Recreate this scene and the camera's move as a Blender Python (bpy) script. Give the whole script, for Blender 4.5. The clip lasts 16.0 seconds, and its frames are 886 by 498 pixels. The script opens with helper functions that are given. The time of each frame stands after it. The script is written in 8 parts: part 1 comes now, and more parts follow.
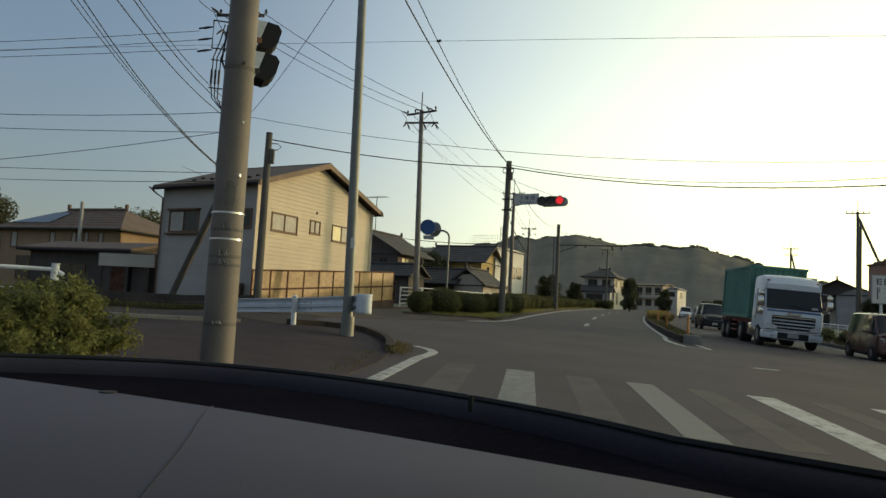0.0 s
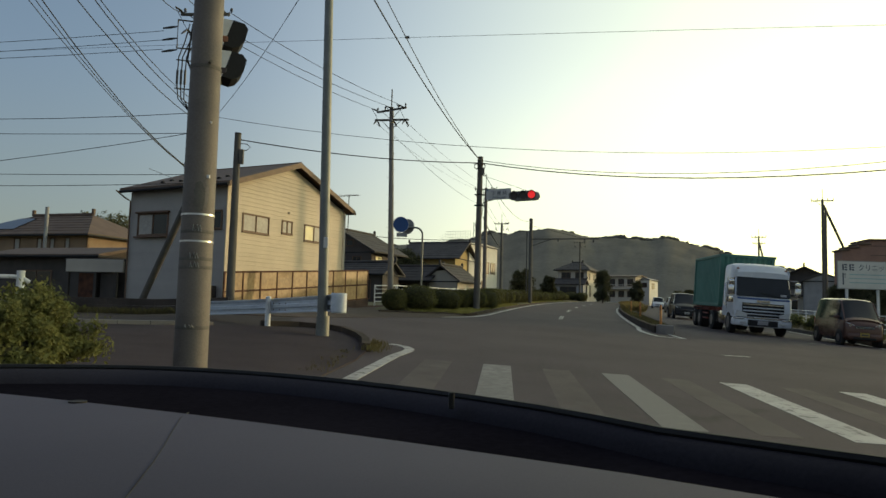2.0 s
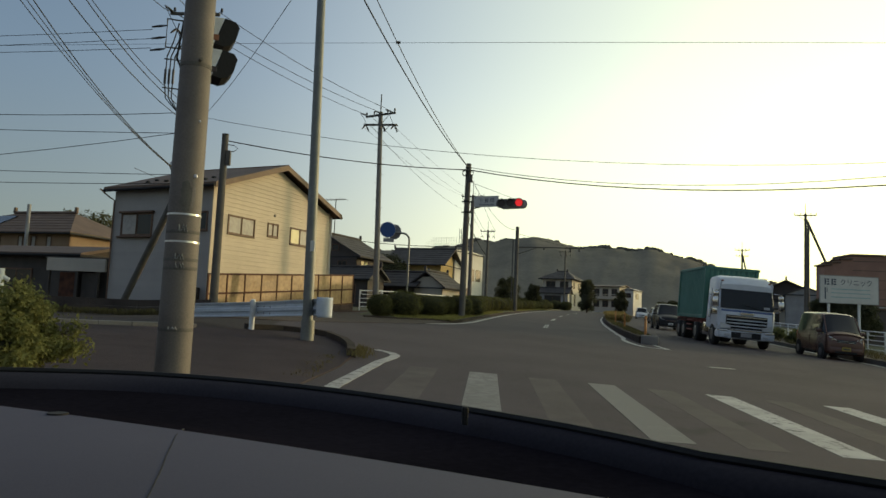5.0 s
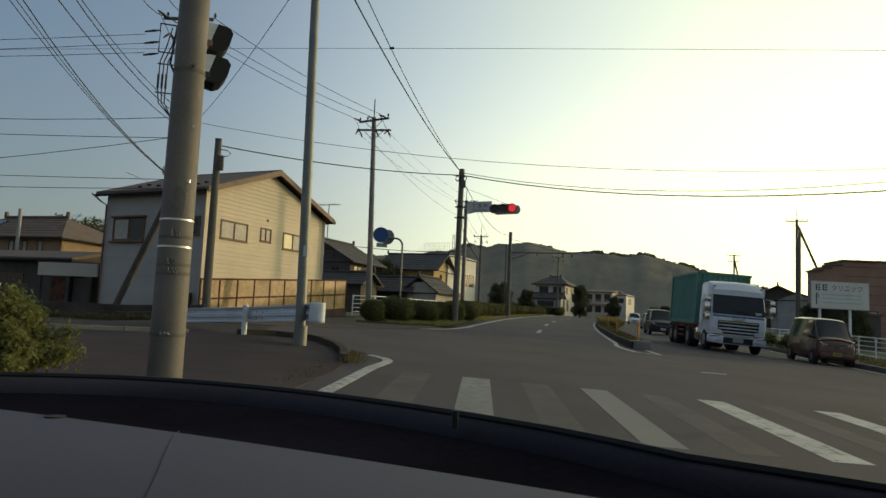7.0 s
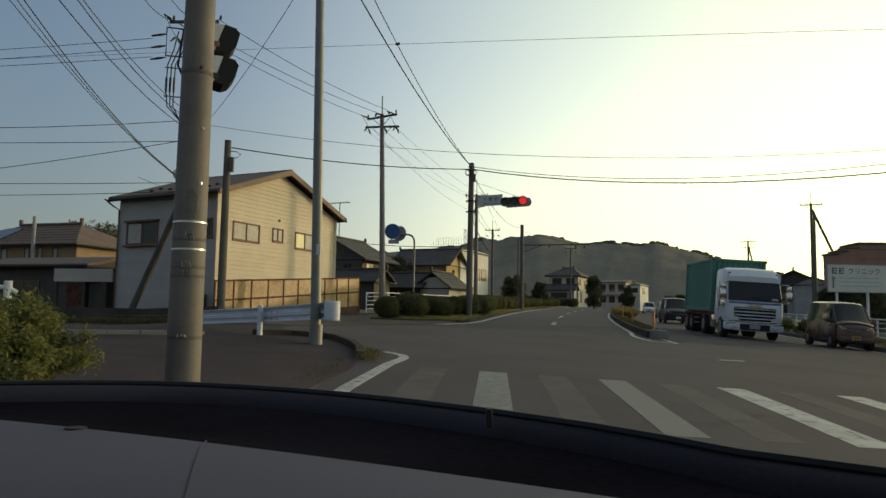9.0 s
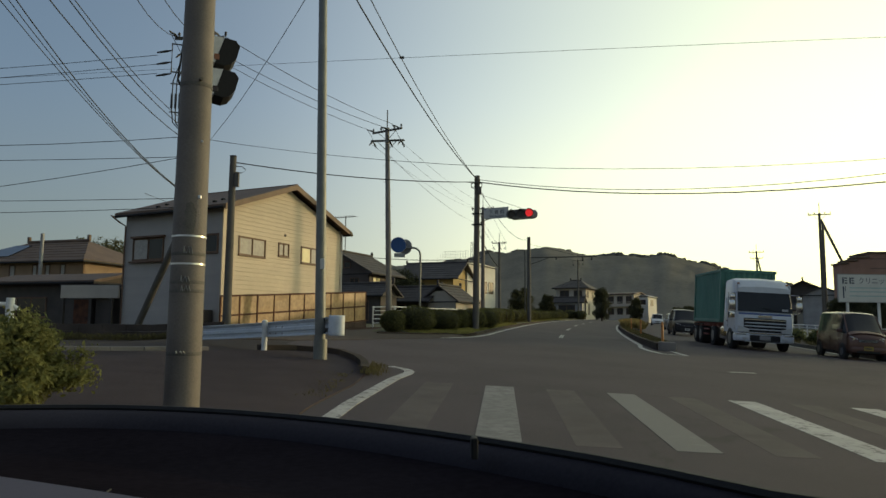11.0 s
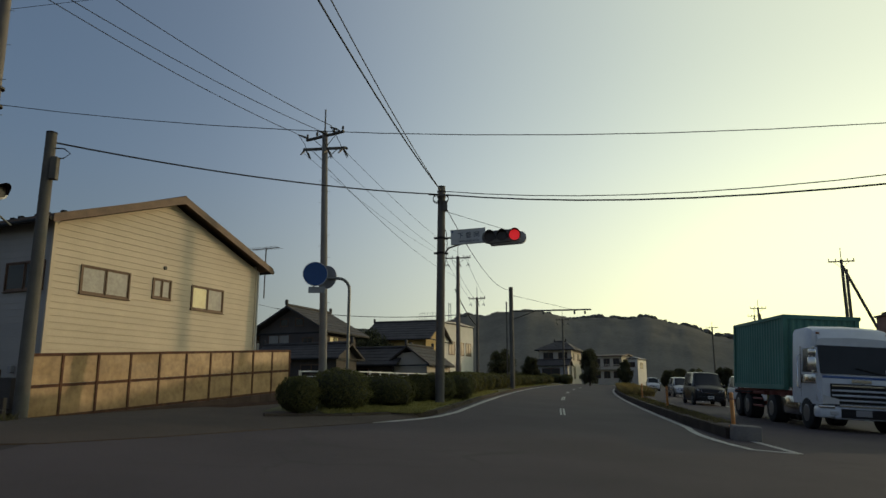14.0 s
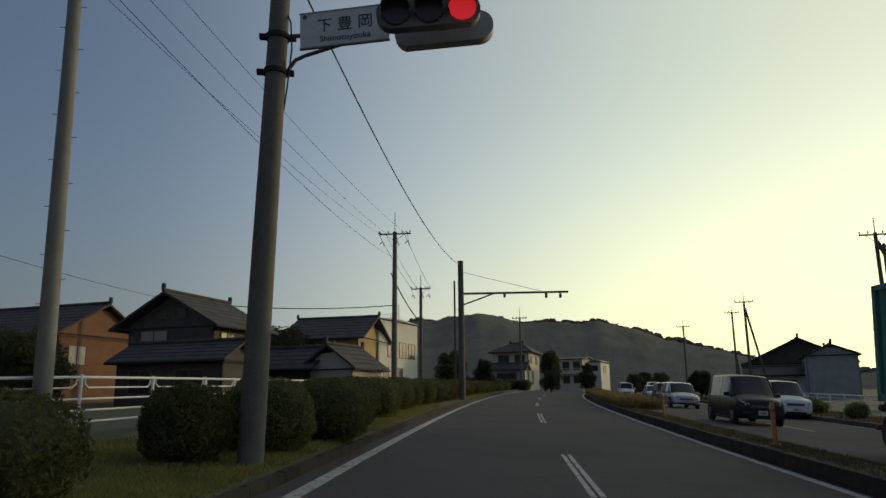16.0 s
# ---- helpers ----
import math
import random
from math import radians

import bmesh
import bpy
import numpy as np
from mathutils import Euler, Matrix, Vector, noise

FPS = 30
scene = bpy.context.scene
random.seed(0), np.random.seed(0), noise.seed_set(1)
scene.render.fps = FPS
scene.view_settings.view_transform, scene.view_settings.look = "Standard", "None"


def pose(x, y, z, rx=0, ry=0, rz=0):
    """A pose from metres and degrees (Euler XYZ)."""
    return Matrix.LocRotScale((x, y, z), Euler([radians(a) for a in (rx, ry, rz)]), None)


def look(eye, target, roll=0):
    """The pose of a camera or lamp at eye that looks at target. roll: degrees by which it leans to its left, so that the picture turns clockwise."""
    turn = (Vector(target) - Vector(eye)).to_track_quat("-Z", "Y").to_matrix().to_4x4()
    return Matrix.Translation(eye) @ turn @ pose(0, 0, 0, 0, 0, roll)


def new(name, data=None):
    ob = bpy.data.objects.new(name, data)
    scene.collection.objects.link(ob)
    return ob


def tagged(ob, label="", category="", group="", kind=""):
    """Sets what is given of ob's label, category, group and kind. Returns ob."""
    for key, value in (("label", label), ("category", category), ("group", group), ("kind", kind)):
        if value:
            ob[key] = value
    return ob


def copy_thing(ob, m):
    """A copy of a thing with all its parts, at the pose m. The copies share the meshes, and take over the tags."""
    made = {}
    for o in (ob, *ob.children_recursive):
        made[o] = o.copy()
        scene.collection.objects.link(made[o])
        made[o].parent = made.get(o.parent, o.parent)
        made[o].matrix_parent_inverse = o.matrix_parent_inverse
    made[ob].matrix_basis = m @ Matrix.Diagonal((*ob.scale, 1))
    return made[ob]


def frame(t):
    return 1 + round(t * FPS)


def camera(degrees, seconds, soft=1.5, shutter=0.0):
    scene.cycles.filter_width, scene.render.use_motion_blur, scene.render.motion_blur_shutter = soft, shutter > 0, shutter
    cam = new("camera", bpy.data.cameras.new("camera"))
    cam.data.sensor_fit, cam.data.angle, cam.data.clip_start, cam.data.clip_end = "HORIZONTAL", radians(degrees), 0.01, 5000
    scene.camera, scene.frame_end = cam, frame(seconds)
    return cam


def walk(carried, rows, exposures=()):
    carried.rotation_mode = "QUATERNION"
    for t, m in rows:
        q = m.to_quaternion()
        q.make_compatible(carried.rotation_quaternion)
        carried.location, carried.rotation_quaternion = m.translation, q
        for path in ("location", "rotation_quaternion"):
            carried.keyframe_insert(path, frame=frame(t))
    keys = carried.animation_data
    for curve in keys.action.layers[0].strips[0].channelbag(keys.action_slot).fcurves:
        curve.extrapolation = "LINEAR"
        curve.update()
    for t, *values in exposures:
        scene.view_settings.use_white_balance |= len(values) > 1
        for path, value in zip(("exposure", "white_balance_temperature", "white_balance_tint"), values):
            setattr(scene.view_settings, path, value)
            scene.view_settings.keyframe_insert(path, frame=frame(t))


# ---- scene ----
cam = camera(63.5, 16.0)
METRES, EYE, TILT, LEAN, TURN = 25.0, 1.2, 0.0, 0.0, 0.0
ROWS = [
    (0.0, 0.0, 0.0, 0.0, -0.26, 4.94, -3.03),
    (0.5, -0.0, 0.0002, 0.0, -1.36, 4.86, -1.9),
    (1.0, 0.0, 0.0005, -0.0, -2.26, 4.52, -1.53),
    (1.5, -0.0, 0.0007, -0.0, -2.51, 4.21, -1.78),
    (2.0, -0.0002, 0.0006, 0.0, -2.25, 4.75, -1.41),
    (2.5, -0.0004, 0.001, 0.0, -2.33, 5.05, -1.08),
    (3.0, -0.0006, 0.0017, -0.0, -2.38, 5.26, -0.25),
    (3.5, -0.0009, 0.0023, -0.0001, -2.3, 5.27, -0.69),
    (4.0, -0.0014, 0.003, -0.0001, -2.24, 5.46, -0.98),
    (4.5, -0.0018, 0.0039, -0.0, -3.28, 5.25, -2.34),
    (7.0, -0.0017, 0.003, -0.0, -4.06, 5.75, -2.52),
    (7.5, -0.0021, 0.0037, -0.0, -4.03, 5.75, -3.32),
    (8.0, -0.0022, 0.0043, 0.0, -3.63, 5.37, -3.0),
    (8.5, -0.0025, 0.0046, 0.0, -3.33, 5.29, -1.21),
    (11.0, -0.0008, 0.0096, 0.0001, -2.36, 6.38, -0.43),
    (11.5, 0.002, 0.0282, 0.0005, -1.83, 6.95, -0.0),
    (12.0, 0.0072, 0.065, 0.0014, -1.73, 7.45, -0.04),
    (12.5, 0.0149, 0.1184, 0.0035, -2.64, 8.67, 0.35),
    (13.0, 0.0273, 0.1895, 0.0059, -3.49, 10.36, 0.47),
    (13.5, 0.0377, 0.2897, 0.0077, -4.0, 11.27, 0.1),
    (14.0, 0.0536, 0.4014, 0.0111, -3.97, 11.46, 0.01),
    (14.5, 0.0734, 0.5259, 0.0145, -3.7, 11.31, -0.35),
    (15.0, 0.095, 0.6676, 0.0191, -3.51, 12.28, 0.16),
    (15.5, 0.1217, 0.8212, 0.0231, -6.0, 11.96, 0.03),
    (16.0, 0.154, 0.9821, 0.0275, -7.75, 11.9, 0.58),
]
walk(cam, [(t, pose(0, 0, EYE, TILT, LEAN, TURN) @ pose(METRES * x, METRES * y, METRES * z, 90 + pitch, roll, yaw)) for t, x, y, z, yaw, pitch, roll in ROWS],
     [(0, 0.43, 6700, 6), (7, 0.28, 6690, 6), (12, 0.16, 6560, 6), (13.2, -0.08, 6400, 8), (16, -0.38, 6150, 11)])

# ---- world and light ----
SUN_AZ, SUN_EL = 66.0, 6.5          # degrees clockwise from +y, above the horizon
world = bpy.data.worlds.new("sky")
scene.world = world
world.use_nodes = True
wn = world.node_tree.nodes
sky = wn.new("ShaderNodeTexSky")
sky.sky_type, sky.sun_disc = "NISHITA", False
sky.sun_elevation, sky.sun_rotation = radians(SUN_EL), radians(SUN_AZ)
sky.air_density, sky.dust_density, sky.ozone_density, sky.altitude = 1.1, 0.4, 3.0, 60
wn["Background"].inputs[1].default_value = 0.165
# evening haze: brighter and yellower towards the sun, thickest at the horizon
wl = world.node_tree.links
_a, _e = radians(SUN_AZ), radians(SUN_EL)
SUN_DIR = Vector((math.sin(_a) * math.cos(_e), math.cos(_a) * math.cos(_e), math.sin(_e)))
wtc, wsep, wmr, wmix = wn.new("ShaderNodeTexCoord"), wn.new("ShaderNodeSeparateXYZ"), wn.new("ShaderNodeMapRange"), wn.new("ShaderNodeMix")
wdot, wramp, wgain = wn.new("ShaderNodeVectorMath"), wn.new("ShaderNodeValToRGB"), wn.new("ShaderNodeVectorMath")
wdot.operation, wgain.operation = "DOT_PRODUCT", "SCALE"
wdot.inputs[1].default_value, wgain.inputs["Scale"].default_value = SUN_DIR, 19.5
wl.new(wtc.outputs["Generated"], wdot.inputs[0])
wspan = wn.new("ShaderNodeMapRange")
wspan.inputs[1].default_value, wspan.inputs[2].default_value = -0.3, 1.0
wl.new(wdot.outputs["Value"], wspan.inputs[0])
wl.new(wspan.outputs[0], wramp.inputs[0])
wramp.color_ramp.interpolation = "B_SPLINE"
cr = wramp.color_ramp.elements
for k, (p, c) in enumerate(((0.0, (0.080, 0.071, 0.067)), (0.154, (0.051, 0.059, 0.059)), (0.377, (0.094, 0.097, 0.088)), (0.546, (0.213, 0.216, 0.172)), (0.715, (0.43, 0.415, 0.245)), (0.854, (0.64, 0.60, 0.275)), (1.0, (0.82, 0.72, 0.30)))):
    el = cr[k] if k < 2 else cr.new(p)
    el.position, el.color = p, (*c, 1)
wl.new(wramp.outputs[0], wgain.inputs[0])
wmr.interpolation_type, wmix.data_type = "SMOOTHERSTEP", "RGBA"
wmr.inputs[1].default_value, wmr.inputs[2].default_value = -0.05, 0.5
wmr.inputs[3].default_value, wmr.inputs[4].default_value = 0.80, 0.42
wl.new(wtc.outputs["Generated"], wsep.inputs[0])
wl.new(wsep.outputs["Z"], wmr.inputs[0])
wl.new(wmr.outputs[0], wmix.inputs["Factor"])
wl.new(sky.outputs[0], wmix.inputs["A"])
# the haze is yellow at the horizon only and pales upwards
wpale, wrise, wtint = wn.new("ShaderNodeMix"), wn.new("ShaderNodeMapRange"), wn.new("ShaderNodeVectorMath")
wpale.data_type, wtint.operation = "VECTOR", "MULTIPLY"
wrise.inputs[1].default_value, wrise.inputs[2].default_value = 0.04, 0.30
wpale.inputs["A"].default_value, wpale.inputs["B"].default_value = (1.0, 1.0, 1.0), (0.95, 1.0, 1.28)
wl.new(wsep.outputs["Z"], wrise.inputs[0])
wl.new(wrise.outputs[0], wpale.inputs["Factor"])
wl.new(wgain.outputs[0], wtint.inputs[0])
wl.new(wpale.outputs["Result"], wtint.inputs[1])
wl.new(wtint.outputs[0], wmix.inputs["B"])
wl.new(wmix.outputs["Result"], wn["Background"].inputs[0])
sun = new("sun", bpy.data.lights.new("sun", "SUN"))
sun.data.energy, sun.data.angle, sun.data.color = 1.15, radians(0.4), (1.0, 0.71, 0.39)
sun.matrix_world = look(SUN_DIR * 200, (0, 0, 0))


# ---- materials ----
def mat(name, c1, c2=None, rough=0.7, metal=0.0, fine=40.0, broad=1.5, bump=0.15, spec=0.4, isl=0.0):
    """Two colours mixed by a broad and a fine noise, with a light relief."""
    m = bpy.data.materials.new(name)
    m.use_nodes = True
    nt = m.node_tree
    n, l = nt.nodes, nt.links
    bs = n["Principled BSDF"]
    c2 = c2 or tuple(v * 0.75 for v in c1)
    tc = n.new("ShaderNodeTexCoord")
    na, nb = n.new("ShaderNodeTexNoise"), n.new("ShaderNodeTexNoise")
    na.inputs["Scale"].default_value, na.inputs["Detail"].default_value = broad, 5
    nb.inputs["Scale"].default_value, nb.inputs["Detail"].default_value = fine, 4
    l.new(tc.outputs["Object"], na.inputs["Vector"])
    l.new(tc.outputs["Object"], nb.inputs["Vector"])
    mix = n.new("ShaderNodeMath")
    mix.operation = "MULTIPLY_ADD"
    l.new(na.outputs[0], mix.inputs[0])
    mix.inputs[1].default_value = 0.6
    m2 = n.new("ShaderNodeMath")
    m2.operation = "MULTIPLY"
    l.new(nb.outputs[0], m2.inputs[0])
    m2.inputs[1].default_value = 0.4
    l.new(m2.outputs[0], mix.inputs[2])
    ramp = n.new("ShaderNodeValToRGB")
    ramp.color_ramp.elements[0].position, ramp.color_ramp.elements[1].position = 0.36, 0.64
    ramp.color_ramp.elements[0].color, ramp.color_ramp.elements[1].color = (*c2, 1), (*c1, 1)
    l.new(mix.outputs[0], ramp.inputs[0])
    out = ramp.outputs[0]
    if isl:
        geo, oi = n.new("ShaderNodeNewGeometry"), n.new("ShaderNodeObjectInfo")
        ad = n.new("ShaderNodeMath")
        ad.operation = "ADD"
        l.new(geo.outputs["Random Per Island"], ad.inputs[0])
        l.new(oi.outputs["Random"], ad.inputs[1])
        mr = n.new("ShaderNodeMapRange")
        mr.inputs[2].default_value = 2.0
        mr.inputs[3].default_value, mr.inputs[4].default_value = 1 - isl, 1 + isl
        l.new(ad.outputs[0], mr.inputs[0])
        hv = n.new("ShaderNodeHueSaturation")
        l.new(mr.outputs[0], hv.inputs["Value"])
        l.new(out, hv.inputs["Color"])
        out = hv.outputs[0]
    l.new(out, bs.inputs["Base Color"])
    bs.inputs["Roughness"].default_value, bs.inputs["Metallic"].default_value = rough, metal
    bs.inputs["Specular IOR Level"].default_value = spec
    if bump:
        bp = n.new("ShaderNodeBump")
        bp.inputs["Strength"].default_value, bp.inputs["Distance"].default_value = bump, 0.02
        l.new(nb.outputs[0], bp.inputs["Height"])
        l.new(bp.outputs[0], bs.inputs["Normal"])
    return m


def glow(name, col, strength):
    m = mat(name, col, col, rough=0.3, bump=0)
    b = m.node_tree.nodes["Principled BSDF"]
    b.inputs["Emission Color"].default_value, b.inputs["Emission Strength"].default_value = (*col, 1), strength
    return m


def hazed_hill_mat():
    """Far wooded slope of grey-green crowns, its colour paled to stand for haze."""
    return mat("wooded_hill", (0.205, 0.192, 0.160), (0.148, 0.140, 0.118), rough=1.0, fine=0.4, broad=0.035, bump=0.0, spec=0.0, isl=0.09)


def leaf_mat(name, c1, c2):
    m = mat(name, c1, c2, rough=0.8, fine=6, broad=1.2, bump=0, spec=0.1, isl=0.4)
    n, l = m.node_tree.nodes, m.node_tree.links
    b, out = n["Principled BSDF"], n["Material Output"]
    thin, mix = n.new("ShaderNodeBsdfTranslucent"), n.new("ShaderNodeMixShader")
    mix.inputs[0].default_value = 0.4
    l.new(b.inputs["Base Color"].links[0].from_socket, thin.inputs["Color"])
    l.new(b.outputs[0], mix.inputs[1])
    l.new(thin.outputs[0], mix.inputs[2])
    l.new(mix.outputs[0], out.inputs["Surface"])
    return m


def asphalt_mat():
    m = mat("asphalt", (0.090, 0.075, 0.079), (0.064, 0.054, 0.057), rough=0.85, fine=160, broad=0.35, bump=0.3, spec=0.14)
    nt = m.node_tree
    n, l = nt.nodes, nt.links
    bs = n["Principled BSDF"]
    src = bs.inputs["Base Color"].links[0].from_socket
    tc = n.new("ShaderNodeTexCoord")
    vo = n.new("ShaderNodeTexVoronoi")
    vo.feature = "DISTANCE_TO_EDGE"
    vo.inputs["Scale"].default_value = 0.32
    nz = n.new("ShaderNodeTexNoise")
    nz.inputs["Scale"].default_value, nz.inputs["Detail"].default_value = 1.6, 6
    mx = n.new("ShaderNodeVectorMath")
    mx.operation = "MULTIPLY_ADD"
    l.new(nz.outputs["Color"], mx.inputs[0])
    mx.inputs[1].default_value = (1.1, 1.1, 0)
    l.new(tc.outputs["Object"], nz.inputs["Vector"])
    l.new(tc.outputs["Object"], mx.inputs[2])
    l.new(mx.outputs[0], vo.inputs["Vector"])
    rp = n.new("ShaderNodeMapRange")
    rp.inputs[1].default_value, rp.inputs[2].default_value = 0.0, 0.012
    l.new(vo.outputs["Distance"], rp.inputs[0])
    gate = n.new("ShaderNodeTexNoise")
    gate.inputs["Scale"].default_value = 0.13
    l.new(tc.outputs["Object"], gate.inputs["Vector"])
    gm = n.new("ShaderNodeMapRange")
    gm.inputs[1].default_value, gm.inputs[2].default_value = 0.46, 0.56
    gm.inputs[3].default_value, gm.inputs[4].default_value = 1.0, 0.0
    l.new(gate.outputs[0], gm.inputs[0])
    mxm = n.new("ShaderNodeMath")
    mxm.operation = "MAXIMUM"
    l.new(rp.outputs[0], mxm.inputs[0])
    l.new(gm.outputs[0], mxm.inputs[1])
    dark = n.new("ShaderNodeMix")
    dark.data_type = "RGBA"
    dark.inputs["A"].default_value = (0.062, 0.056, 0.054, 1)
    l.new(mxm.outputs[0], dark.inputs["Factor"])
    l.new(src, dark.inputs["B"])
    l.new(dark.outputs["Result"], bs.inputs["Base Color"])
    return m


def paint_mat(name="road_paint", k=1.0, w=0.40):
    """Road paint, worn through to the asphalt in places."""
    m = mat(name, (0.45 * k, 0.437 * k, 0.412 * k), (0.30 * k, 0.29 * k, 0.273 * k), rough=0.7, fine=60, broad=2.0, bump=0.2)
    nt = m.node_tree
    n, l = nt.nodes, nt.links
    bs = n["Principled BSDF"]
    src = bs.inputs["Base Color"].links[0].from_socket
    tc, nz = n.new("ShaderNodeTexCoord"), n.new("ShaderNodeTexNoise")
    nz.inputs["Scale"].default_value, nz.inputs["Detail"].default_value, nz.inputs["Roughness"].default_value = 7, 8, 0.75
    l.new(tc.outputs["Object"], nz.inputs["Vector"])
    rp = n.new("ShaderNodeMapRange")
    rp.inputs[1].default_value, rp.inputs[2].default_value = w, w + 0.07
    l.new(nz.outputs[0], rp.inputs[0])
    mx = n.new("ShaderNodeMix")
    mx.data_type = "RGBA"
    mx.inputs["A"].default_value = (0.12, 0.113, 0.11, 1)
    l.new(rp.outputs[0], mx.inputs["Factor"])
    l.new(src, mx.inputs["B"])
    l.new(mx.outputs["Result"], bs.inputs["Base Color"])
    return m


def glass_mat(name, tint=(0.02, 0.025, 0.03)):
    return mat(name, tint, tuple(v * 0.8 for v in tint), rough=0.10, bump=0, spec=0.3)


